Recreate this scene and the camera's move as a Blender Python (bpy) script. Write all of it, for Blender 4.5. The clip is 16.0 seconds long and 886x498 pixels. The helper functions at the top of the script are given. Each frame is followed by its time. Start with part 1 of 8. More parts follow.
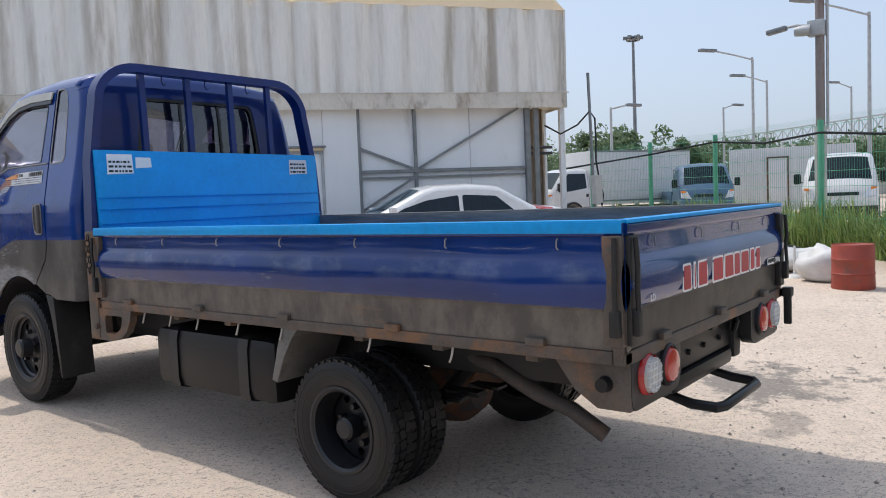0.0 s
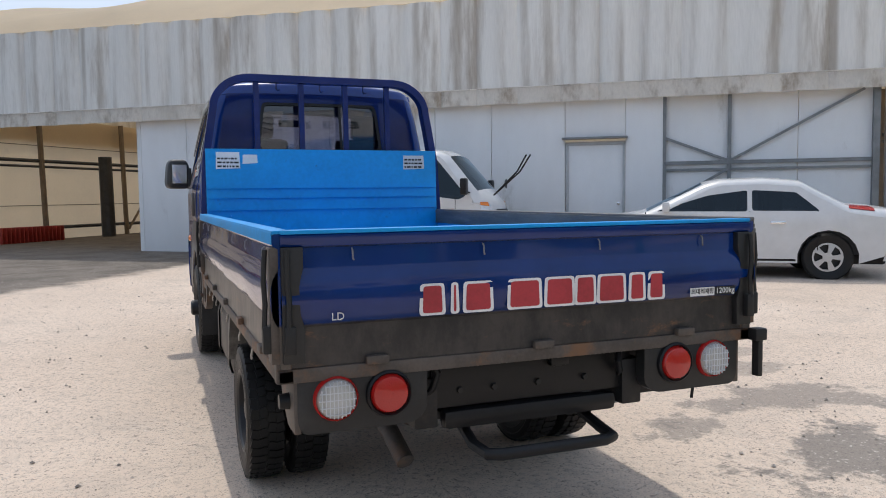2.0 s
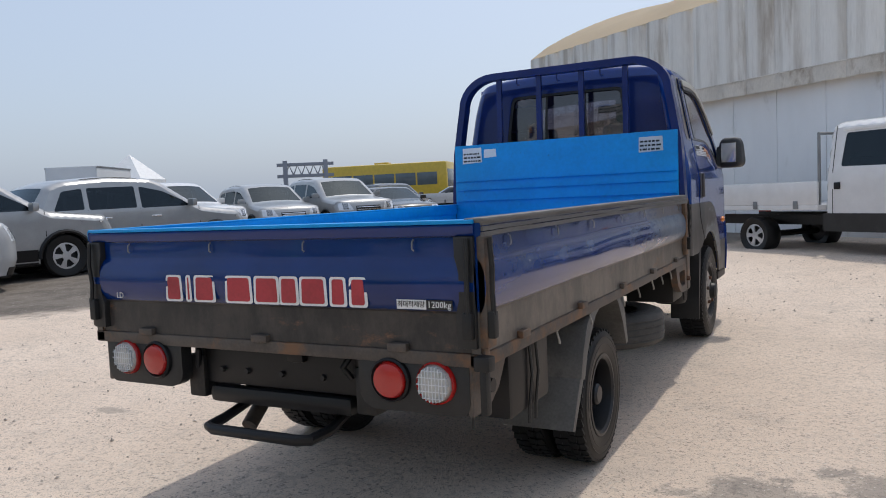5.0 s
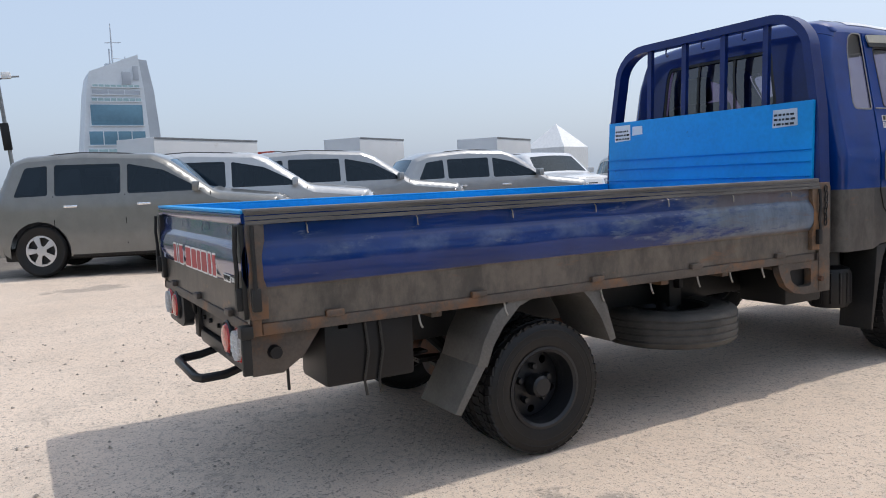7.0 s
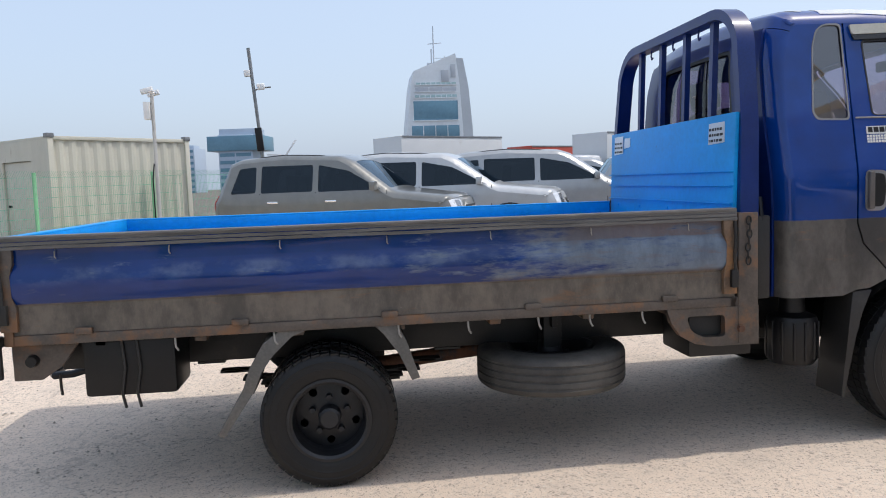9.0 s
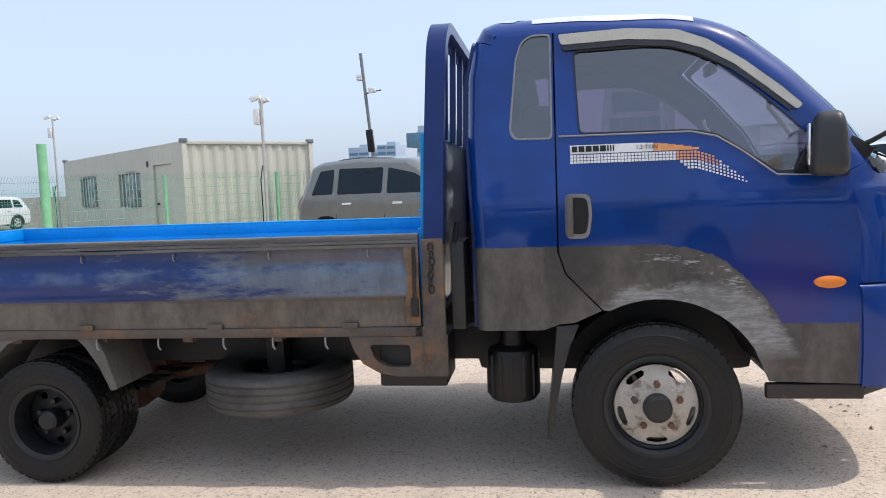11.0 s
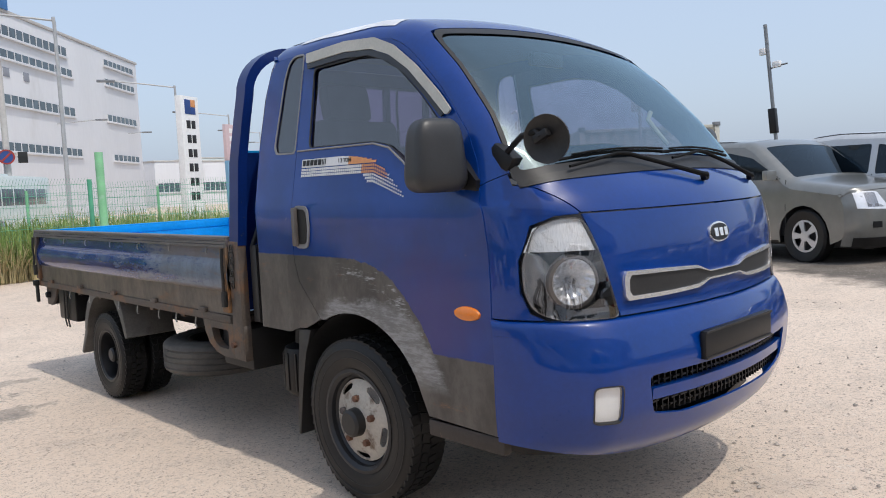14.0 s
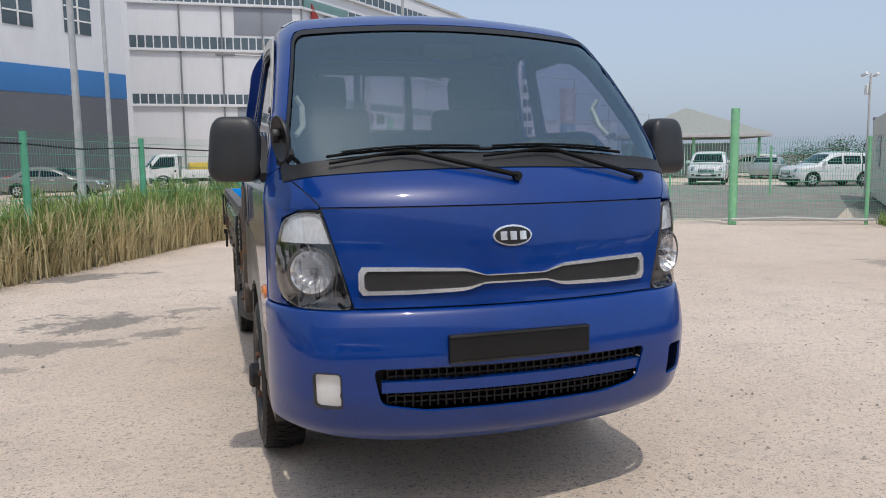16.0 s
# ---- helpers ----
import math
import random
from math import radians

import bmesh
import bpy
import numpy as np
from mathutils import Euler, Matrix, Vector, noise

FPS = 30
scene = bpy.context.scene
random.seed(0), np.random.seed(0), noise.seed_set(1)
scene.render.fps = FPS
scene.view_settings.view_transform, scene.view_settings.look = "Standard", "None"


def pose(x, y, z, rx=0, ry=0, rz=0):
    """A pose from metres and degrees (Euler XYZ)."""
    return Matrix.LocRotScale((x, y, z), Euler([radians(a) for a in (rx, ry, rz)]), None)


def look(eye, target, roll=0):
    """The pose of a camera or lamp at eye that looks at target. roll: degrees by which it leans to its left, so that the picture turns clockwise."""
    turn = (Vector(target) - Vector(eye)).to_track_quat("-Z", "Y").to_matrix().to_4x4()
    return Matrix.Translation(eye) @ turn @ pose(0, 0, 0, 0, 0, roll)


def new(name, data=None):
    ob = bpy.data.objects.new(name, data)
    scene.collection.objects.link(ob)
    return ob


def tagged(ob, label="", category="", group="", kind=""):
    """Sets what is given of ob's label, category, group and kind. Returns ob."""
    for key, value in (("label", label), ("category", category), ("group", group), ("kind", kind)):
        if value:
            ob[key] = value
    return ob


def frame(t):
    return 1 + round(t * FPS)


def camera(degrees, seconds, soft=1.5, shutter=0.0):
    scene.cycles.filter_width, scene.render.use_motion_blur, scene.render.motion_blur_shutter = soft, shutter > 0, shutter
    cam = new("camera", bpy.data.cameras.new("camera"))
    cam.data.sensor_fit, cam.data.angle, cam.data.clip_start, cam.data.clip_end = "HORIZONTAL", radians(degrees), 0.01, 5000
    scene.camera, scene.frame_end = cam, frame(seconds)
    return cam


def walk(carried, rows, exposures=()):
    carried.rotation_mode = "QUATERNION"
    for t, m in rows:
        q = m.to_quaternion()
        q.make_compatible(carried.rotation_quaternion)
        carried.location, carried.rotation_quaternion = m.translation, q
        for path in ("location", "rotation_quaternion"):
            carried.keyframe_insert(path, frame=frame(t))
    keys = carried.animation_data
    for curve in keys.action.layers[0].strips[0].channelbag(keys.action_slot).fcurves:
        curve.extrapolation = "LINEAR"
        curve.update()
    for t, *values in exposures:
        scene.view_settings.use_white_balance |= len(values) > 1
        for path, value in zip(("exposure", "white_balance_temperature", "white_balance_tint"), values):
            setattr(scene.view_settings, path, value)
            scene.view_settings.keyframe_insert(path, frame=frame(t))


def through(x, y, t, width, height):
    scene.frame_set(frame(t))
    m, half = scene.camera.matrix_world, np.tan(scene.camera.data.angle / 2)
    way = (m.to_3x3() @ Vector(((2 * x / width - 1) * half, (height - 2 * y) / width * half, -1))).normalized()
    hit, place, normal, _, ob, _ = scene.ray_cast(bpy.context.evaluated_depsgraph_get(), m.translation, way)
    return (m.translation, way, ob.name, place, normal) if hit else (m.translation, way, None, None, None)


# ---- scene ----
cam = camera(60.2, 16.0, soft=1.0)
PATH = [
    (0, (-2.924, -2.259, 1.219), (-1.362, -1.017, 1.089), -2.3),
    (0.5, (-2.562, -2.641, 1.216), (-1.243, -1.143, 1.09), -1.6),
    (1, (-2.13, -2.942, 1.22), (-0.996, -1.3, 1.092), -0.4),
    (1.5, (-1.664, -3.231, 1.228), (-0.762, -1.45, 1.099), -0.8),
    (2, (-1.17, -3.433, 1.224), (-0.453, -1.571, 1.09), -0.7),
    (2.5, (-0.659, -3.608, 1.226), (-0.191, -1.669, 1.086), -1.3),
    (3, (-0.17, -3.657, 1.218), (0.015, -1.672, 1.069), -1.9),
    (3.5, (0.371, -3.683, 1.231), (0.211, -1.694, 1.088), -2.9),
    (4, (0.848, -3.609, 1.219), (0.376, -1.67, 1.087), -3.4),
    (6.5, (3.1, -2.376, 1.212), (1.547, -1.129, 1.025), -1.8),
    (7, (3.44, -1.966, 1.216), (1.703, -0.991, 1.035), -2.3),
    (7.5, (3.688, -1.477, 1.234), (1.857, -0.693, 1.059), -2.2),
    (8, (3.866, -0.982, 1.25), (1.952, -0.426, 1.081), -1.8),
    (10.5, (4.097, 1.831, 1.359), (2.108, 1.718, 1.178), -2.6),
    (11, (4.031, 2.361, 1.355), (2.058, 2.086, 1.181), -2.1),
    (11.5, (3.877, 2.924, 1.347), (1.921, 2.546, 1.17), -1.5),
    (12, (3.749, 3.449, 1.358), (1.829, 2.918, 1.179), -2.0),
    (12.5, (3.517, 3.95, 1.368), (1.665, 3.217, 1.176), -2.4),
    (13, (3.288, 4.422, 1.342), (1.591, 3.377, 1.178), -2.8),
    (13.5, (3.009, 4.851, 1.342), (1.434, 3.63, 1.167), -2.4),
    (14, (2.694, 5.291, 1.35), (1.316, 3.851, 1.183), -2.6),
    (14.5, (2.336, 5.658, 1.35), (1.144, 4.061, 1.183), -2.3),
    (15, (1.943, 5.982, 1.356), (0.922, 4.271, 1.185), -1.8),
    (15.5, (1.498, 6.244, 1.365), (0.680, 4.432, 1.158), -0.8),
    (16, (1.048, 6.446, 1.406), (0.458, 4.549, 1.170), -0.7),
]
EXPOSURES = [(0, .13), (2, .05), (4, -.16), (6.5, .06), (8, .16), (10.5, .40), (12, .43), (13, .30), (14, .12), (16, -.10)]
walk(cam, [(t, look(eye, target, roll)) for t, eye, target, roll in PATH], EXPOSURES)

# ---- world, sun and light ----
world = bpy.data.worlds.new("daylight")
scene.world = world
world.use_nodes = True
SUN_TO = Vector((0.035, 0.60, 1.13)).normalized()
wn = world.node_tree.nodes
sky = wn.new("ShaderNodeTexSky")
sky.sky_type = "NISHITA"
sky.sun_disc = False
sky.sun_elevation = math.asin(SUN_TO.z)
sky.sun_rotation = math.atan2(SUN_TO.x, SUN_TO.y)
sky.air_density, sky.dust_density, sky.ozone_density = 1.0, 4.2, 1.8
wn["Background"].inputs["Strength"].default_value = 0.182
haze = wn.new("ShaderNodeMix")
haze.data_type = "RGBA"
haze.inputs["Factor"].default_value = 0.62
haze.inputs["B"].default_value = (3.15, 3.76, 4.72, 1)
world.node_tree.links.new(sky.outputs[0], haze.inputs["A"])
world.node_tree.links.new(haze.outputs["Result"], wn["Background"].inputs["Color"])
sun = new("sun", bpy.data.lights.new("sun", "SUN"))
sun.data.energy, sun.data.angle, sun.data.color = 1.88, radians(0.6), (1.0, 0.955, 0.89)
sun.rotation_mode = "QUATERNION"
sun.rotation_quaternion = SUN_TO.to_track_quat("Z", "Y")


# ---- materials ----
def nodes_of(name):
    m = bpy.data.materials.new(name)
    m.use_nodes = True
    return m, m.node_tree.nodes, m.node_tree.links, m.node_tree.nodes["Principled BSDF"]


def math_node(nt, op, a, b=None, clamp=False):
    n = nt.nodes.new("ShaderNodeMath")
    n.operation, n.use_clamp = op, clamp
    for i, v in enumerate((a, b)):
        if v is None:
            continue
        if isinstance(v, (int, float)):
            n.inputs[i].default_value = v
        else:
            nt.links.new(v, n.inputs[i])
    return n.outputs[0]


def noise_node(nt, vec, scale, detail=4.0, rough=0.6):
    n = nt.nodes.new("ShaderNodeTexNoise")
    n.inputs["Scale"].default_value, n.inputs["Detail"].default_value, n.inputs["Roughness"].default_value = scale, detail, rough
    nt.links.new(vec, n.inputs["Vector"])
    return n.outputs["Fac"]


def ramp_node(nt, fac, lo, hi):
    n = nt.nodes.new("ShaderNodeMapRange")
    n.interpolation_type = "SMOOTHSTEP"
    n.inputs["From Min"].default_value, n.inputs["From Max"].default_value = lo, hi
    nt.links.new(fac, n.inputs["Value"])
    return n.outputs["Result"]


def mix_node(nt, fac, a, b, blend="MIX"):
    n = nt.nodes.new("ShaderNodeMix")
    n.data_type, n.blend_type = "RGBA", blend
    for sock, v in ((n.inputs["Factor"], fac), (n.inputs["A"], a), (n.inputs["B"], b)):
        if isinstance(v, (int, float)):
            sock.default_value = v
        elif isinstance(v, tuple):
            sock.default_value = (*v, 1)
        else:
            nt.links.new(v, sock)
    return n.outputs["Result"]


def coords(nt, kind="Object", stretch=None):
    c = nt.nodes.new("ShaderNodeTexCoord").outputs[kind]
    if stretch:
        mp = nt.nodes.new("ShaderNodeMapping")
        mp.inputs["Scale"].default_value = stretch
        nt.links.new(c, mp.inputs["Vector"])
        c = mp.outputs["Vector"]
    return c


def add_bump(nt, bsdf, height, strength, distance=0.01):
    b = nt.nodes.new("ShaderNodeBump")
    b.inputs["Strength"].default_value, b.inputs["Distance"].default_value = strength, distance
    nt.links.new(height, b.inputs["Height"])
    nt.links.new(b.outputs[0], bsdf.inputs["Normal"])


def mat(name, col, rough=0.5, metal=0.0, var=0.25, scale=5.0, fine=90.0, bump=0.08, coat=0.0,
        stain=None, stain_at=(0.55, 0.7), stain_scale=2.5, stretch=None, spec=0.5, coat_rough=0.06):
    """Surface with two scales of variation and, if given, stains of another colour."""
    m, ns, ln, b = nodes_of(name)
    nt = m.node_tree
    v = coords(nt, "Object", stretch)
    big, small = noise_node(nt, v, scale), noise_node(nt, v, fine, 3.0)
    f = math_node(nt, "ADD", math_node(nt, "MULTIPLY", big, 0.65), math_node(nt, "MULTIPLY", small, 0.35))
    dark = tuple(c * (1 - var) for c in col)
    lite = tuple(min(1, c * (1 + var)) for c in col)
    c = mix_node(nt, ramp_node(nt, f, 0.3, 0.7), dark, lite)
    r = math_node(nt, "ADD", rough - 0.08, math_node(nt, "MULTIPLY", f, 0.16))
    if stain:
        s = ramp_node(nt, noise_node(nt, v, stain_scale, 7.0, 0.68), *stain_at)
        c = mix_node(nt, s, c, stain)
    ln.new(c, b.inputs["Base Color"])
    ln.new(r, b.inputs["Roughness"])
    b.inputs["Metallic"].default_value = metal
    b.inputs["Coat Weight"].default_value, b.inputs["Coat Roughness"].default_value = coat, coat_rough
    b.inputs["Specular IOR Level"].default_value = spec
    if bump:
        add_bump(nt, b, f, bump)
    return m


def glass(name, tint, gloss=0.03, ior=1.6, base=0.0, sheen=(1, 1, 1)):
    """Thin pane: tinted see-through with a Fresnel reflection."""
    m, ns, ln, b = nodes_of(name)
    ns.remove(b)
    nt = m.node_tree
    tr, gl, mx = ns.new("ShaderNodeBsdfTransparent"), ns.new("ShaderNodeBsdfGlossy"), ns.new("ShaderNodeMixShader")
    lw = ns.new("ShaderNodeLayerWeight")
    lw.inputs["Blend"].default_value = 0.5
    f0 = base + (1 - base) * ((ior - 1) / (ior + 1)) ** 2
    edge = math_node(nt, "POWER", lw.outputs["Facing"], 5.0)
    fac = math_node(nt, "ADD", math_node(nt, "MULTIPLY", edge, 1 - f0), f0)
    v = coords(nt)
    c = mix_node(nt, ramp_node(nt, noise_node(nt, v, 9.0), 0.3, 0.7), tint, tuple(t * 0.9 for t in tint))
    ln.new(c, tr.inputs[0])
    gl.inputs["Roughness"].default_value = gloss
    gl.inputs[0].default_value = (*sheen, 1)
    ln.new(fac, mx.inputs[0])
    ln.new(tr.outputs[0], mx.inputs[1])
    ln.new(gl.outputs[0], mx.inputs[2])
    ln.new(mx.outputs[0], ns["Material Output"].inputs[0])
    return m


def fabric(name, col, through):
    """Cloth that lets some light through."""
    m = mat(name, col, .7, var=.08, scale=.8, fine=20, bump=.1, stain=tuple(c * .75 for c in col), stain_at=(.6, .8))
    nt = m.node_tree
    b, out = nt.nodes["Principled BSDF"], nt.nodes["Material Output"]
    tl, mx = nt.nodes.new("ShaderNodeBsdfTranslucent"), nt.nodes.new("ShaderNodeMixShader")
    tl.inputs[0].default_value = (*col, 1)
    mx.inputs[0].default_value = through
    nt.links.new(b.outputs[0], mx.inputs[1])
    nt.links.new(tl.outputs[0], mx.inputs[2])
    nt.links.new(mx.outputs[0], out.inputs[0])
    return m


def axis_masks(nt):
    sep = nt.nodes.new("ShaderNodeSeparateXYZ")
    nt.links.new(coords(nt), sep.inputs[0])
    return sep.outputs


def worn_paint(name, blue, split, soft, patch=None, bare=((0.052, 0.047, 0.043), (0.108, 0.098, 0.089)), faded=None):
    """Blue paint above a height, worn dark primer below it, with scuffs, rust specks and dust."""
    m, ns, ln, b = nodes_of(name)
    nt = m.node_tree
    v = coords(nt)
    x, y, z = axis_masks(nt)
    n1, n2, n3 = noise_node(nt, v, 3.0), noise_node(nt, v, 22.0, 6.0, 0.7), noise_node(nt, v, 120.0, 3.0)
    paint = mix_node(nt, ramp_node(nt, n1, 0.3, 0.7), tuple(c * 0.82 for c in blue), tuple(c * 1.15 for c in blue))
    brush = noise_node(nt, coords(nt, "Object", (2, 2, 1.0)), 4.0, 8.0, 0.72)
    primer = mix_node(nt, ramp_node(nt, brush, 0.35, 0.65), *bare)
    primer = mix_node(nt, math_node(nt, "MULTIPLY", ramp_node(nt, n2, 0.4, 0.7), 0.35), primer, bare[0])
    rust = mix_node(nt, n3, (0.13, 0.06, 0.03), (0.26, 0.135, 0.07))
    edge = math_node(nt, "ADD", z, math_node(nt, "MULTIPLY", math_node(nt, "SUBTRACT", n2, 0.5), soft))
    isblue = ramp_node(nt, edge, split - 0.004, split + 0.004)
    rub = ramp_node(nt, n2, 0.66, 0.72)
    isblue = math_node(nt, "MULTIPLY", isblue, math_node(nt, "SUBTRACT", 1.0, math_node(nt, "MULTIPLY", rub, 0.12)))
    scuff = dark = tint = rusted = None
    if patch:
        isblue, scuff, dark, tint, rusted = patch(nt, x, y, z, n1, n2, isblue)
    if tint is not None:
        paint = mix_node(nt, tint[0], paint, tint[1])
    if dark is not None:
        primer = mix_node(nt, math_node(nt, "MULTIPLY", dark, 0.75), primer, (0.022, 0.022, 0.023))
    primer = mix_node(nt, ramp_node(nt, noise_node(nt, coords(nt, "Object", (1, 0.5, 2.5)), 5.0, 8.0, 0.75), 0.58, 0.75), primer, rust)
    if scuff is not None:
        primer = mix_node(nt, scuff, primer, (0.42, 0.43, 0.44))
    if faded:
        primer = mix_node(nt, ramp_node(nt, z, split, split + 0.02), primer, mix_node(nt, ramp_node(nt, brush, 0.35, 0.65), faded, tuple(0.6 * f for f in faded)))
    if rusted is not None:
        primer = mix_node(nt, rusted, primer, mix_node(nt, n3, (0.10, 0.055, 0.032), (0.24, 0.13, 0.06)))
    c = mix_node(nt, isblue, primer, paint)
    dust = math_node(nt, "MULTIPLY", ramp_node(nt, n1, 0.5, 0.8), 0.014)
    c = mix_node(nt, dust, c, (0.33, 0.30, 0.26))
    ln.new(c, b.inputs["Base Color"])
    r = nt.nodes.new("ShaderNodeMix")
    r.inputs[2].default_value, r.inputs[3].default_value = 0.36, 0.22
    ln.new(isblue, r.inputs[0])
    ln.new(math_node(nt, "ADD", r.outputs[0], math_node(nt, "MULTIPLY", n2, 0.06)), b.inputs["Roughness"])
    ln.new(math_node(nt, "MULTIPLY", isblue, 0.8), b.inputs["Coat Weight"])
    b.inputs["Coat Roughness"].default_value = 0.05
    ln.new(math_node(nt, "SUBTRACT", 0.45, math_node(nt, "MULTIPLY", isblue, 0.35)), b.inputs["Specular IOR Level"])
    add_bump(nt, b, math_node(nt, "ADD", math_node(nt, "MULTIPLY", isblue, 0.3), math_node(nt, "MULTIPLY", n3, 0.08)), 0.2, 0.004)
    return m


def cab_patch(nt, x, y, z, n1, n2, isblue):
    """Worn grey flare round the wheel arch and along the lower cab side, scraped pale along its edges."""
    mul = lambda a, b: math_node(nt, "MULTIPLY", a, b)
    add = lambda a, b: math_node(nt, "ADD", a, b)
    sub = lambda a, b: math_node(nt, "SUBTRACT", a, b)

    def reach(ky, cy, cz):
        dy, dz = mul(sub(y, cy), ky), sub(z, cz)
        return math_node(nt, "SQRT", add(mul(dy, dy), mul(dz, dz)))
    d = add(add(reach(1.18, 2.80, .40), mul(sub(n2, .5), .03)), mul(sub(n1, .5), .06))
    far = ramp_node(nt, d, 0.662, 0.67)
    rear = ramp_node(nt, add(y, mul(n2, .04)), 2.80, 2.82)
    low = ramp_node(nt, add(z, mul(n2, .01)), 1.072, 1.08)
    lowf = ramp_node(nt, add(z, mul(n2, .012)), 0.742, 0.75)
    front = ramp_node(nt, y, 3.572, 3.576)
    keep = math_node(nt, "MAXIMUM", low, mul(rear, mul(far, lowf)))
    keep = math_node(nt, "MAXIMUM", keep, front)
    # pale ring along the arch, wider towards the front
    scrape = noise_node(nt, coords(nt, "Object", (1, .7, 1.6)), 13.0, 10.0, 0.75)
    ring = add(reach(1.0, 2.80, .40), mul(sub(scrape, .5), .16))
    ring = sub(ring, mul(ramp_node(nt, y, 2.78, 3.18), .085))
    ring = mul(ramp_node(nt, ring, .515, .475), ramp_node(nt, add(y, mul(scrape, .25)), 2.64, 2.80))
    ring = mul(ring, ramp_node(nt, z, .58, .66))
    # fine scratches near the outer edge of the flare
    streak = noise_node(nt, coords(nt, "Object", (1, 1.0, 5.0)), 16.0, 6.0, 0.7)
    band = mul(ramp_node(nt, d, .56, .62), ramp_node(nt, d, .662, .64))
    band = mul(band, mul(ramp_node(nt, y, 2.68, 2.82), ramp_node(nt, z, .74, .84)))
    lines = mul(band, ramp_node(nt, streak, .52, .66))
    ring = mul(ring, add(.45, mul(ramp_node(nt, streak, .40, .62), .55)))
    scuff = math_node(nt, "MAXIMUM", mul(ring, .56), mul(lines, .85))
    # darker patch behind the door line, purple-tinted paint ahead of the arch
    edge_y = add(y, mul(sub(n1, .5), .22))
    dark = mul(mul(ramp_node(nt, edge_y, 2.325, 2.335), ramp_node(nt, y, 2.62, 2.50)), ramp_node(nt, add(y, mul(z, .9)), 3.10, 3.36))
    dark = mul(dark, ramp_node(nt, add(y, mul(z, -1.3)), 1.42, 1.30))
    tint = mul(ramp_node(nt, add(reach(1.0, 3.28, .86), mul(sub(n1, .5), .3)), .34, .08), .8)
    return mul(isblue, keep), scuff, dark, (tint, (0.030, 0.026, 0.15)), None


def gate_patch(nt, x, y, z, n1, n2, isblue):
    """Paint faded and rusted through towards the front of the right gate."""
    streak = noise_node(nt, coords(nt, "Object", (1, 1.0, 5.0)), 3.2, 8.0, 0.7)
    along_y = ramp_node(nt, y, -0.2, 1.9)
    right = ramp_node(nt, x, 0.5, 0.6)
    amt = math_node(nt, "MULTIPLY", math_node(nt, "MULTIPLY", along_y, right), 0.36)
    worn = ramp_node(nt, math_node(nt, "ADD", streak, amt), 0.60, 0.78)
    chip = math_node(nt, "MULTIPLY", ramp_node(nt, noise_node(nt, coords(nt, "Object", (1, 0.6, 3)), 30.0, 5.0, 0.7), 0.70, 0.76), 0.5)
    # rust along the upper fold and where the paint has gone near the front
    upper = ramp_node(nt, z, 1.024, 1.034)
    front_y = ramp_node(nt, y, 0.3, 1.7)
    rusty = math_node(nt, "MULTIPLY", math_node(nt, "MULTIPLY", right, front_y), ramp_node(nt, math_node(nt, "ADD", streak, math_node(nt, "MULTIPLY", upper, 0.16)), 0.50, 0.66))
    worn = math_node(nt, "MAXIMUM", worn, rusty)
    # painted sky sheen in dusty blotches along the pressed belly's crest, with dry scrapes
    crest = math_node(nt, "MULTIPLY", ramp_node(nt, z, 0.925, 0.975), ramp_node(nt, z, 1.022, 0.995))
    blotch = ramp_node(nt, noise_node(nt, coords(nt, "Object", (1, 1.0, 1.6)), 3.4, 7.0, 0.62), 0.44, 0.66)
    sky_sheen = math_node(nt, "MULTIPLY", math_node(nt, "MULTIPLY", crest, blotch), 0.26)
    scrape = ramp_node(nt, noise_node(nt, coords(nt, "Object", (1, 0.5, 2.0)), 42.0, 9.0, 0.8), 0.60, 0.68)
    spots = math_node(nt, "MULTIPLY", scrape, ramp_node(nt, noise_node(nt, coords(nt, "Object", (1, 1.0, 1.2)), 5.2, 2.0, 0.5), 0.60, 0.70))
    sky_sheen = math_node(nt, "MAXIMUM", sky_sheen, math_node(nt, "MULTIPLY", math_node(nt, "MULTIPLY", spots, crest), 0.9))
    return math_node(nt, "MULTIPLY", isblue, math_node(nt, "SUBTRACT", 1.0, math_node(nt, "MULTIPLY", worn, 0.82))), chip, None, (sky_sheen, (0.30, 0.36, 0.44)), math_node(nt, "MULTIPLY", rusty, 0.6)


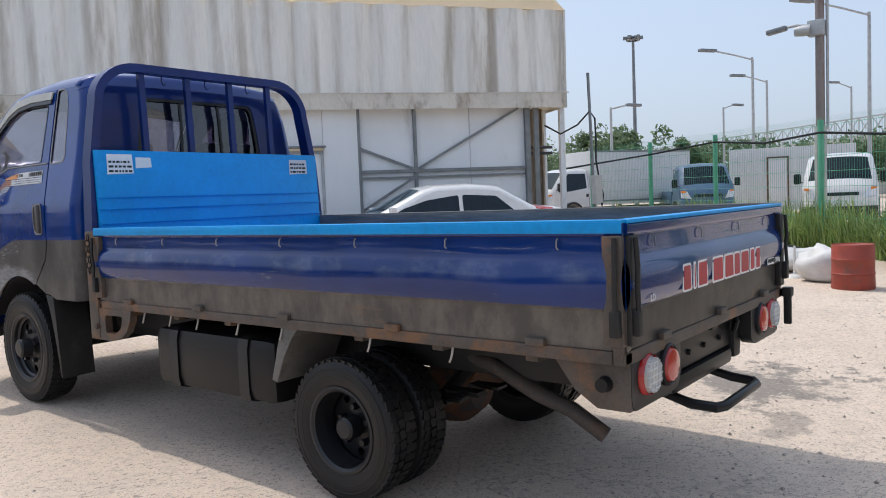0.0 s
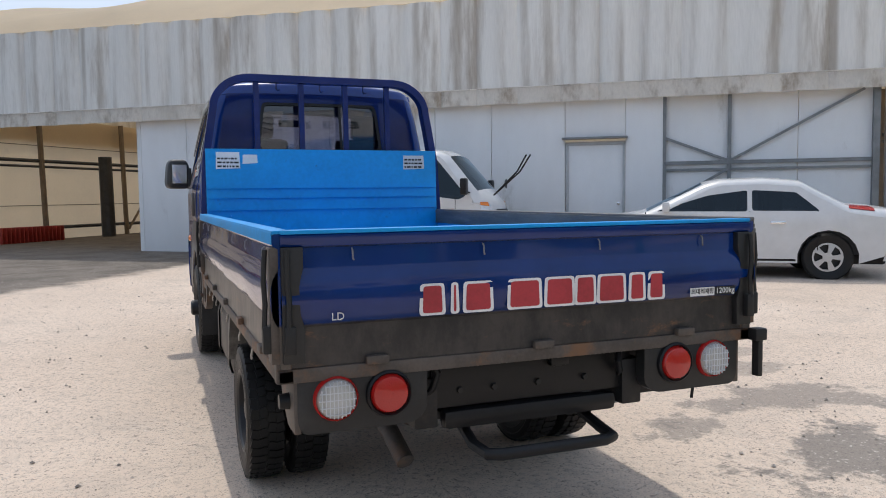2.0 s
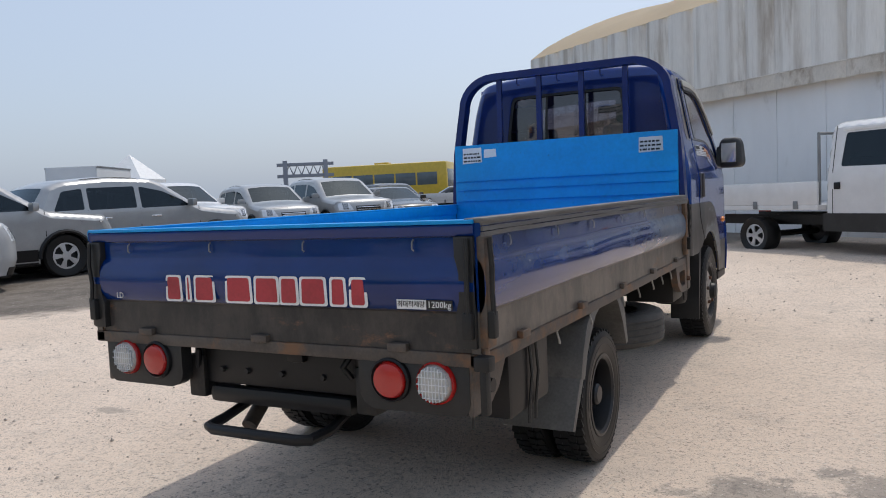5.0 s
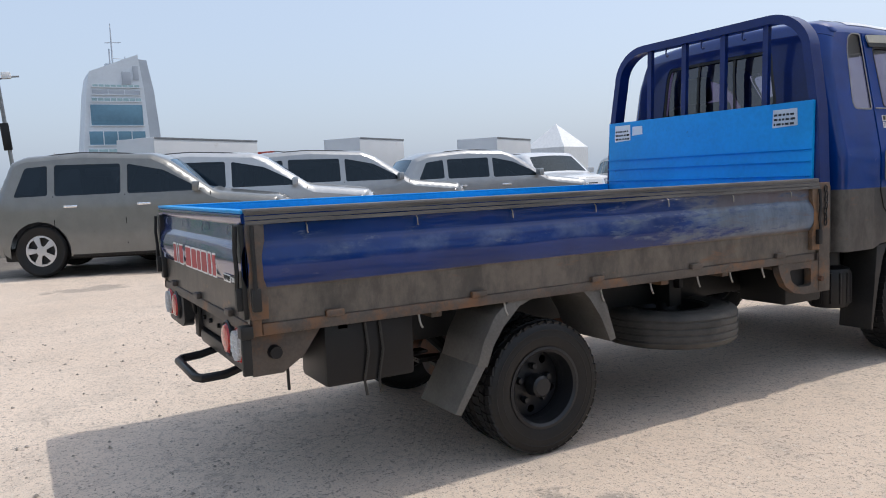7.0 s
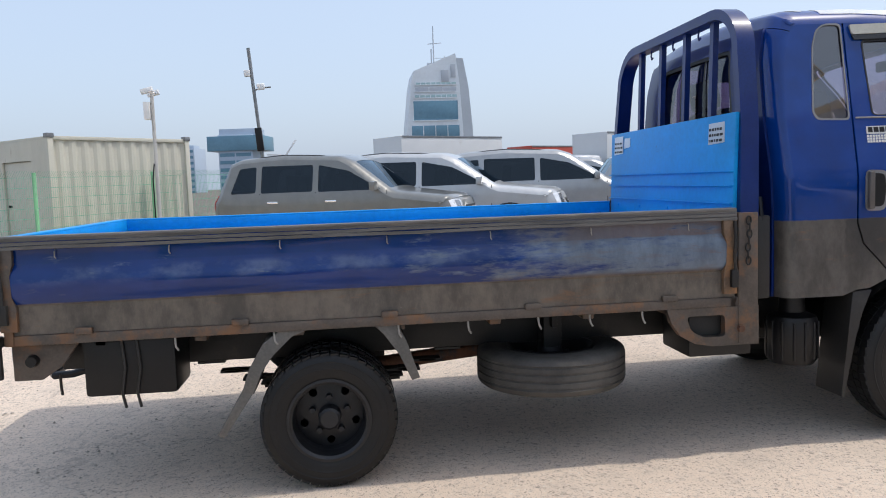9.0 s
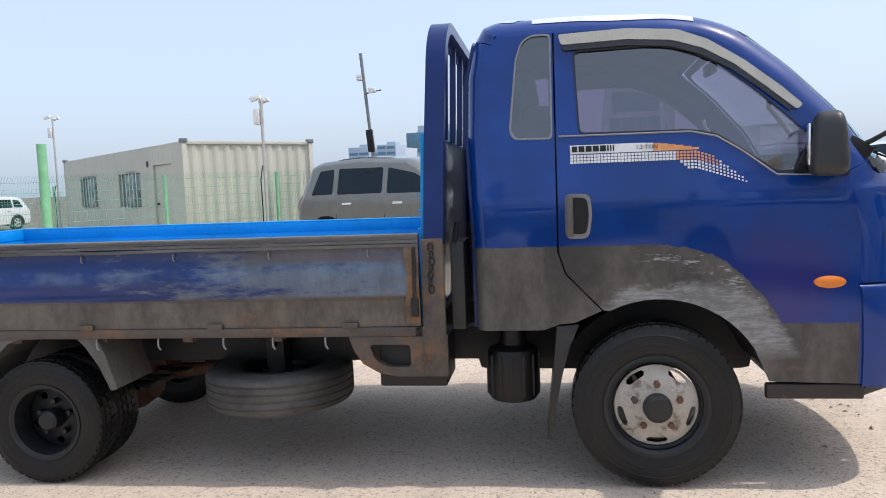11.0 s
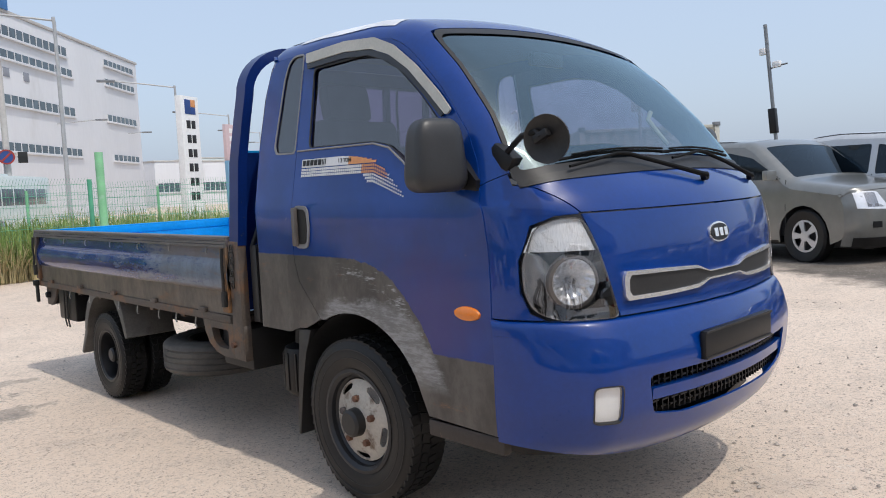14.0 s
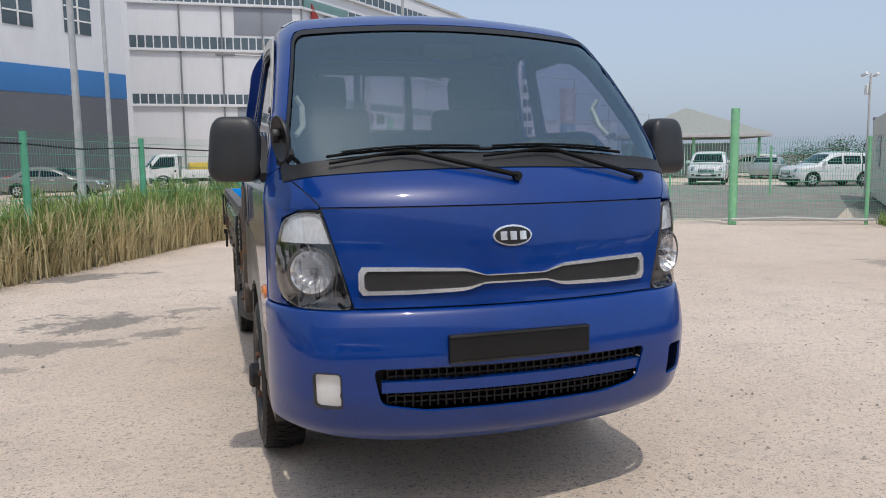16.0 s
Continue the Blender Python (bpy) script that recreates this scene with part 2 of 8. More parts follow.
BLUE = (0.0008, 0.033, 0.200)
M = dict(
    cab=worn_paint("cab_paint", BLUE, 0.2, 0.0, cab_patch),
    blue=mat("blue_paint", BLUE, 0.3, var=0.12, scale=3, fine=60, bump=0.006, coat=0.8, spec=0.15, coat_rough=0.035),
    dblue=mat("dark_blue_paint", (0.003, 0.018, 0.115), 0.35, var=0.2, bump=0.03, coat=0.35, spec=0.2, stain=(0.05, 0.05, 0.06), stain_at=(0.66, 0.7), stain_scale=14),
    gate=worn_paint("gate_paint", (0.0018, 0.027, 0.155), 0.868, 0.006, gate_patch, ((0.070, 0.061, 0.053), (0.160, 0.134, 0.110)), (0.17, 0.215, 0.26)),
    lblue=mat("light_blue_paint", (0.002, 0.29, 0.68), 0.45, var=0.13, scale=2.5, fine=40, bump=0.03, coat=0.05, spec=0.3, stain=(0.02, 0.10, 0.28), stain_at=(0.64, 0.74), stain_scale=7),
    primer=mat("worn_primer", (0.082, 0.066, 0.055), 0.55, var=0.3, scale=9, bump=0.15, stain=(0.17, 0.085, 0.042), stain_at=(0.47, 0.66), stain_scale=6),
    rustprimer=mat("rusted_primer", (0.13, 0.085, 0.055), 0.65, var=0.35, scale=9, bump=0.2, stain=(0.26, 0.125, 0.05), stain_at=(0.42, 0.62), stain_scale=7),
    fender=mat("dust_grey_fender", (0.125, 0.118, 0.108), 0.55, var=0.3, scale=5, bump=0.1, stain=(0.06, 0.054, 0.05), stain_at=(0.55, 0.75), stain_scale=5),
    sillpaint=mat("chipped_dark_sill", (0.028, 0.022, 0.02), 0.5, var=0.3, scale=6, bump=0.2, stain=(0.20, 0.13, 0.09), stain_at=(0.60, 0.68), stain_scale=11),
    rail=mat("rubber_rail", (0.11, 0.105, 0.10), 0.55, var=0.35, scale=12, bump=0.2, stain=(0.2, 0.18, 0.16), stain_at=(0.55, 0.75), stain_scale=9, stretch=(3, 0.3, 3)),
    chassis=mat("chassis_black", (0.009, 0.0088, 0.009), 0.55, var=0.4, bump=0.2, stain=(0.045, 0.030, 0.022), stain_at=(0.58, 0.76), stain_scale=4),
    plastic=mat("black_plastic", (0.008, 0.008, 0.009), 0.42, var=0.2, bump=0.05, spec=0.35),
    dusty=mat("dusty_black_plastic", (0.017, 0.0165, 0.0165), 0.5, var=0.35, bump=0.12, stain=(0.055, 0.051, 0.046), stain_at=(0.55, 0.8)),
    rust=mat("rusty_steel", (0.13, 0.06, 0.035), 0.75, var=0.4, bump=0.3, stain=(0.06, 0.05, 0.05), stain_at=(0.5, 0.6), stain_scale=8),
    tyre=mat("tyre_rubber", (0.009, 0.009, 0.0095), 0.48, var=0.3, fine=60, bump=0.1, stain=(0.016, 0.0155, 0.015), stain_at=(0.5, 0.8), stain_scale=6, spec=0.35),
    dirtytyre=mat("dusty_tyre", (0.05, 0.047, 0.044), 0.75, var=0.3, bump=0.15, stain=(0.10, 0.093, 0.083), stain_at=(0.4, 0.7)),
    rimdark=mat("dark_rim", (0.016, 0.017, 0.02), 0.4, var=0.3, metal=0.2, bump=0.05),
    rimlight=mat("worn_white_rim", (0.43, 0.395, 0.345), 0.5, metal=0.1, var=0.2, bump=0.1, stain=(0.12, 0.08, 0.055), stain_at=(0.52, 0.68), stain_scale=12),
    alloy=mat("alloy_rim", (0.56, 0.56, 0.57), 0.3, metal=0.5, var=0.1, bump=0.02),
    chrome=mat("chrome", (0.90, 0.90, 0.91), 0.16, metal=0.75, var=0.04, bump=0.0),
    reflector=mat("lamp_reflector", (0.85, 0.85, 0.87), 0.2, metal=0.25, var=0.08, fine=30, bump=0.25),
    redlens=mat("red_lens", (0.42, 0.012, 0.010), 0.18, var=0.1, fine=150, bump=0.25, coat=0.6),
    whitelens=mat("ribbed_clear_lens", (0.50, 0.49, 0.46), 0.15, var=0.15, bump=0.5, fine=60, coat=0.6, stretch=(4, 1, 1)),
    orange=mat("orange_lens", (0.75, 0.20, 0.01), 0.2, var=0.1, bump=0.1, coat=0.6),
    lens=glass("clear_lens", (0.93, 0.94, 0.95), ior=1.65, base=0.15),
    bowl=mat("polished_bowl", (0.85, 0.85, 0.86), 0.22, metal=0.85, var=0.1, fine=30, bump=0.12),
    lampgrey=mat("lamp_ring_grey", (0.10, 0.09, 0.085), 0.25, var=0.1, bump=0.02),
    pipe=mat("grimy_pipe", (0.06, 0.05, 0.045), 0.65, var=0.35, bump=0.2, stain=(0.12, 0.075, 0.05), stain_at=(0.55, 0.75), stain_scale=9),
    reargate=worn_paint("rear_gate_paint", (0.0016, 0.024, 0.140), 0.868, 0.012, None, ((0.020, 0.019, 0.020), (0.060, 0.051, 0.046))),
    reartint=glass("dark_rear_glass", (0.31, 0.27, 0.37), ior=1.7, base=0.03),
    rubber=mat("black_wiper_rubber", (0.004, 0.004, 0.004), 0.6, var=0.2, bump=0.05, spec=0.15),
    lampblack=mat("smoked_lamp_housing", (0.17, 0.155, 0.14), 0.26, metal=0.3, var=0.2, bump=0.02, coat=0.3),
    fogwhite=mat("fog_reflector", (0.90, 0.93, 0.94), 0.3, metal=0.0, var=0.12, fine=25, bump=0.3),
    gloss=mat("glossy_black_plastic", (0.024, 0.025, 0.027), 0.3, var=0.2, bump=0.03),
    smoke=mat("smoked_chrome", (0.20, 0.20, 0.21), 0.25, metal=0.7, var=0.15, bump=0.05),
    windshield=glass("windscreen_glass", (0.74, 0.83, 0.86), ior=1.6, base=0.15, sheen=(0.72, 0.93, 1.0)),
    tint=glass("tinted_glass", (0.36, 0.30, 0.43), ior=1.9, base=0.06),
    cartint=glass("dark_car_glass", (0.07, 0.08, 0.09), ior=1.55, sheen=(0.72, 0.88, 1.0)),
    interior=mat("cab_interior", (0.07, 0.072, 0.08), 0.8, var=0.2, bump=0.1),
    seat=mat("seat_cloth", (0.075, 0.075, 0.085), 0.9, var=0.25, fine=200, bump=0.2),
    visor=mat("smoke_visor", (0.42, 0.41, 0.36), 0.3, var=0.15, bump=0.04, coat=0.3),
    white=mat("white_decal", (0.78, 0.78, 0.77), 0.5, var=0.08, bump=0.02),
    red=mat("red_decal", (0.40, 0.035, 0.045), 0.45, var=0.2, bump=0.02),
    silver=mat("silver_decal", (0.62, 0.63, 0.64), 0.4, var=0.1, bump=0.02),
    amber=mat("orange_decal", (0.62, 0.27, 0.10), 0.45, var=0.2, bump=0.02),
    black=mat("black_decal", (0.012, 0.012, 0.013), 0.5, var=0.1, bump=0.02),
    sealgrey=mat("grey_window_seal", (0.20, 0.20, 0.205), 0.4, var=0.15, bump=0.03),
    mirrorshell=mat("grained_mirror_shell", (0.026, 0.027, 0.029), 0.42, var=0.2, fine=220, bump=0.06),
    ribbed=mat("ribbed_lamp_insert", (0.88, 0.89, 0.91), 0.18, metal=0.15, var=0.16, scale=40, fine=90, bump=0.35, stretch=(6, 6, .25)),
    palehook=mat("pale_galvanised_hook", (0.34, 0.32, 0.29), 0.5, metal=0.2, var=0.3, bump=0.1),
    peel=mat("peeled_roof_primer", (0.62, 0.64, 0.68), 0.7, var=0.15, bump=0.15),
)


# ---- mesh helpers ----
def mesh_of(bm, name, smooth=None):
    me = bpy.data.meshes.new(name)
    bmesh.ops.recalc_face_normals(bm, faces=bm.faces)
    bm.edges.index_update()
    rim = [e.index for e in bm.edges if e.is_boundary]
    bm.to_mesh(me)
    bm.free()
    if smooth is not None:
        for p in me.polygons:
            p.use_smooth = True
        me.set_sharp_from_angle(angle=radians(smooth))
        for i in rim:
            me.edges[i].use_edge_sharp = True
    return me


def part(name, bm, material, parent=None, label="", smooth=35, thick=0.0):
    ob = new(name, mesh_of(bm, name, smooth) if isinstance(bm, bmesh.types.BMesh) else bm)
    if material is not None:
        ob.data.materials.append(M[material] if isinstance(material, str) else material)
    ob.parent = parent
    if label:
        ob["label"] = label
    if material in ("lens", "windshield", "tint", "cartint", "reartint"):
        ob.visible_shadow = False
    if thick:
        s = ob.modifiers.new("thickness", "SOLIDIFY")
        s.thickness, s.offset = thick, -1
    return ob


def empty(name, m=None):
    ob = new(name)
    ob.empty_display_size = 0.2
    if m is not None:
        ob.matrix_basis = m
    return ob


def box(bm, x0, x1, y0, y1, z0, z1, bevel=0.0, m=None, seg=2):
    r = bmesh.ops.create_cube(bm, size=1.0)
    vs = r["verts"]
    bmesh.ops.transform(bm, matrix=Matrix.Translation(((x0 + x1) / 2, (y0 + y1) / 2, (z0 + z1) / 2)) @ Matrix.Diagonal((abs(x1 - x0), abs(y1 - y0), abs(z1 - z0), 1)), verts=vs)
    if bevel:
        es = list({e for v in vs for e in v.link_edges})
        out = bmesh.ops.bevel(bm, geom=es, offset=bevel, segments=seg, affect="EDGES", profile=0.6)
        vs = list({v for f in out["faces"] for v in f.verts} | {v for v in vs if v.is_valid})
    if m is not None:
        bmesh.ops.transform(bm, matrix=m, verts=[v for v in vs if v.is_valid])
    return bm


def boxes(*specs, bevel=0.004):
    bm = bmesh.new()
    for s in specs:
        box(bm, *s, bevel=bevel)
    return bm


def tube(path, r, sides=10, closed=False, flat=None, level=False):
    """Tube along points; flat=(a, b) gives a rectangular bar of half sizes a across and b along the up hint."""
    bm = bmesh.new()
    pts = [Vector(p) for p in path]
    rings, n = [], len(pts)
    ref = Vector((0, 0, 1))
    prev = None
    for i, p in enumerate(pts):
        a = pts[i - 1] if (i or closed) else p
        b = pts[(i + 1) % n] if (i < n - 1 or closed) else p
        t = (b - a).normalized()
        if prev is None:
            u = t.cross(ref)
            if u.length < 0.05:
                u = t.cross(Vector((0, 1, 0)))
            u.normalize()
        else:
            u = (prev - t * prev.dot(t)).normalized()
        if level:
            u = t.cross(Vector((0, 1, 0))).normalized()
        prev = u
        w = t.cross(u)
        rr = r[i] if isinstance(r, (list, tuple)) else r
        if flat:
            offs = [(-flat[0], -flat[1]), (flat[0], -flat[1]), (flat[0], flat[1]), (-flat[0], flat[1])]
        else:
            offs = [(math.cos(k * math.tau / sides) * rr, math.sin(k * math.tau / sides) * rr) for k in range(sides)]
        rings.append([bm.verts.new(p + u * o[0] + w * o[1]) for o in offs])
    k = len(rings[0])
    for i in range(n if closed else n - 1):
        A, B = rings[i], rings[(i + 1) % n]
        for j in range(k):
            bm.faces.new((A[j], A[(j + 1) % k], B[(j + 1) % k], B[j]))
    if not closed:
        bm.faces.new(rings[0][::-1])
        bm.faces.new(rings[-1])
    return bm


def lathe(profile, n=32, axis="x", centre=(0, 0, 0), closed=False):
    """Turns (radius, along) points round an axis."""
    bm = bmesh.new()
    c = Vector(centre)
    rows = []
    for r, h in profile:
        ring = []
        for k in range(n):
            a = k * math.tau / n
            p, q = math.cos(a) * r, math.sin(a) * r
            ring.append(bm.verts.new(c + {"x": Vector((h, p, q)), "y": Vector((p, h, q)), "z": Vector((p, q, h))}[axis]))
        rows.append(ring)
    m = len(rows)
    for i in range(m if closed else m - 1):
        A, B = rows[i], rows[(i + 1) % m]
        for k in range(n):
            bm.faces.new((A[k], A[(k + 1) % n], B[(k + 1) % n], B[k]))
    if not closed:
        bm.faces.new(rows[0])
        bm.faces.new(rows[-1][::-1])
    return bm


def join(*bms):
    out = bmesh.new()
    for b in bms:
        me = bpy.data.meshes.new("tmp")
        b.to_mesh(me)
        out.from_mesh(me)
        bpy.data.meshes.remove(me)
        b.free()
    return out


def moved(bm, m):
    bmesh.ops.transform(bm, matrix=m, verts=bm.verts)
    return bm


def prism(poly, depth, plane="yz", at=0.0, bevel=0.0):
    """A flat shape of outline poly, drawn out by depth along the third axis."""
    bm = bmesh.new()
    put = {"yz": lambda a, b, h: (h, a, b), "xz": lambda a, b, h: (a, h, b), "xy": lambda a, b, h: (a, b, h)}[plane]
    A = [bm.verts.new(put(a, b, at)) for a, b in poly]
    B = [bm.verts.new(put(a, b, at + depth)) for a, b in poly]
    n = len(poly)
    bm.faces.new(A)
    bm.faces.new(B[::-1])
    for i in range(n):
        bm.faces.new((A[i], B[i], B[(i + 1) % n], A[(i + 1) % n]))
    if bevel:
        bmesh.ops.bevel(bm, geom=list(bm.edges), offset=bevel, segments=2, affect="EDGES", profile=0.6)
    return bm


def inside(p, poly):
    x, y = p
    hit = False
    j = len(poly) - 1
    for i in range(len(poly)):
        (xi, yi), (xj, yj) = poly[i], poly[j]
        if (yi > y) != (yj > y) and x < (xj - xi) * (y - yi) / (yj - yi) + xi:
            hit = not hit
        j = i
    return hit


def dense(poly, step):
    out = []
    for i, a in enumerate(poly):
        b = poly[(i + 1) % len(poly)]
        n = max(1, int(math.hypot(b[0] - a[0], b[1] - a[1]) / step))
        out += [(a[0] + (b[0] - a[0]) * k / n, a[1] + (b[1] - a[1]) * k / n) for k in range(n)]
    return out


def rounded(poly, r, n=4):
    """Rounds the corners of an outline."""
    out = []
    k = len(poly)
    for i in range(k):
        a, b, c = Vector(poly[i - 1]), Vector(poly[i]), Vector(poly[(i + 1) % k])
        d1, d2 = (a - b), (c - b)
        t = min(r, d1.length * 0.45, d2.length * 0.45)
        p, q = b + d1.normalized() * t, b + d2.normalized() * t
        for s in range(n + 1):
            u = s / n
            out.append(tuple(p * (1 - u) ** 2 + b * 2 * u * (1 - u) + q * u * u))
    return out


from mathutils.geometry import delaunay_2d_cdt


def sheet(outline, holes, fmap, step=0.04):
    """A curved panel: outline and holes in flat coordinates, laid on a surface by fmap."""
    loops = [dense(p, step) for p in [outline] + list(holes)]
    pts, edges = [], []
    for lp in loops:
        base = len(pts)
        pts += lp
        edges += [(base + i, base + (i + 1) % len(lp)) for i in range(len(lp))]
    xs, ys = [p[0] for p in loops[0]], [p[1] for p in loops[0]]
    border = np.array(pts)
    nx, ny = int((max(xs) - min(xs)) / step) + 1, int((max(ys) - min(ys)) / step) + 1
    for i in range(nx):
        for j in range(ny):
            p = (min(xs) + (i + 0.5 + 0.25 * (j % 2)) * step, min(ys) + (j + 0.5) * step)
            if inside(p, loops[0]) and not any(inside(p, h) for h in loops[1:]):
                if np.min(np.abs(border - p).max(1)) > step * 0.45:
                    pts.append(p)
    vs, _, fs, *_ = delaunay_2d_cdt([Vector(p) for p in pts], edges, [], 0, 1e-6)
    bm = bmesh.new()
    made = [bm.verts.new(fmap(v.x, v.y)) for v in vs]
    for f in fs:
        c = (sum(vs[i].x for i in f) / 3, sum(vs[i].y for i in f) / 3)
        if inside(c, loops[0]) and not any(inside(c, h) for h in loops[1:]):
            bm.faces.new([made[i] for i in f])
    for v in [v for v in bm.verts if not v.link_faces]:
        bm.verts.remove(v)
    return bm


class Shell:
    """A vehicle's skin: a profile along its length, swept across its width with rounded shoulders.
    Rows: q, y, z of the middle line, then parabola and corner depths and the width share where the corner begins."""

    def __init__(self, rows, width, soft=0.03, flat=1.25, lift=0.0, blend=0.16):
        rows, self.width, self.flat, self.lift, self.blend = np.array(rows, float), width, flat, lift, blend
        self.q = np.linspace(rows[0, 0], rows[-1, 0], 500)
        k = max(1, int(soft / (self.q[1] - self.q[0])))
        cols = [self.q]
        for c in range(1, 6):
            raw = np.interp(self.q, rows[:, 0], rows[:, c])
            pad = np.concatenate([2 * raw[0] - raw[k:0:-1], raw, 2 * raw[-1] - raw[-2:-k - 2:-1]])
            cols.append(np.convolve(pad, np.ones(2 * k + 1) / (2 * k + 1), "valid"))
        self.rows = np.stack(cols, 1)

    def row(self, q):
        return [float(np.interp(q, self.q, self.rows[:, k])) for k in range(1, 6)]

    def at(self, v, q, out=0.0):
        y, z, a, rc, v0 = self.row(q)
        y0, z0 = self.row(q - 0.03)[:2]
        y1, z1 = self.row(q + 0.03)[:2]
        t = Vector((y1 - y0, z1 - z0)).normalized()
        n = Vector((t.y, -t.x))
        f = min(1.0, max(0.0, (z - self.flat) / self.blend))
        n = Vector((math.copysign(1.0, n.x), 0.0)).lerp(n, f).normalized()
        av = min(1.0, abs(v))
        d = a * av * av
        if av > v0:
            d += rc * (1 - math.sqrt(max(0, 1 - ((av - v0) / (1 - v0)) ** 2)))
        if v * v > 1:
            v = math.copysign(1.0, v)
        yy, zz = y - n.x * d, z - n.y * d
        zz += self.lift * av ** 4 * max(0.0, 0.62 - z) / 0.25
        return Vector((v * self.width(zz) + math.copysign(1.0, v) * (out * ((av - v0) / (1 - v0)) ** 2 if av > v0 else 0), yy + n.x * out, zz + n.y * out))

    def spread(self, v, q):
        """Share of the width turned into a parameter that is even round the corner."""
        v0, av = self.row(q)[4], min(1.0, abs(v))
        return v if av <= v0 else math.copysign(v0 + (1 - v0) * math.asin((av - v0) / (1 - v0)) * 2 / math.pi, v)

    def gather(self, u, q):
        v0, au = self.row(q)[4], min(1.0, abs(u))
        return u if au <= v0 else math.copysign(v0 + (1 - v0) * math.sin((au - v0) / (1 - v0) * math.pi / 2), u)

    def top(self, outline, holes=(), step=0.05, out=0.0):
        flatten = lambda poly: [(self.spread(v, q), q) for v, q in dense(poly, 0.03)]
        return sheet(flatten(outline), [flatten(h) for h in holes], lambda u, q: self.at(self.gather(u, q), q, out), step)

    def strip(self, s, rim, n=22, out=0.0, step=0.018):
        """Even grid from an inner rim (pairs of q and width share) round to the outer edge, on side s."""
        bm = bmesh.new()
        rows = []
        for (qa, va), (qb, vb) in zip(rim, rim[1:]):
            m = max(1, math.ceil((qb - qa) / step))
            rows += [(qa + (qb - qa) * i / m, va + (vb - va) * i / m) for i in range(m)]
        rows.append(rim[-1])
        grid = []
        for q, v in rows:
            u0 = self.spread(v, q)
            grid.append([bm.verts.new(self.at(s * self.gather(u0 + (1 - u0) * i / n, q), q, out)) for i in range(n + 1)])
        for r0, r1 in zip(grid, grid[1:]):
            for i in range(n):
                bm.faces.new((r0[i], r0[i + 1], r1[i + 1], r1[i]) if s > 0 else (r0[i], r1[i], r1[i + 1], r0[i + 1]))
        return bm

    def edge(self, q0, q1, n):
        return [tuple(self.at(1.0, q0 + (q1 - q0) * i / n))[1:] for i in range(n + 1)]

    def side(self, s, outline, holes=(), step=0.06, out=0.0):
        return sheet(outline, holes, lambda y, z: Vector((s * (self.width(z) + out), y, z)), step)


def text_mesh(body, size, m, thick=0.001):
    cu = bpy.data.curves.new("writing", "FONT")
    cu.body, cu.size, cu.extrude, cu.align_x, cu.align_y = body, size, thick, "CENTER", "CENTER"
    cu.resolution_u = 2
    ob = bpy.data.objects.new("writing", cu)
    me = bpy.data.meshes.new_from_object(ob)
    bpy.data.objects.remove(ob)
    me.transform(m)
    return me


def ground_z(y):
    return 0.168 * math.tanh(y / 12.0)


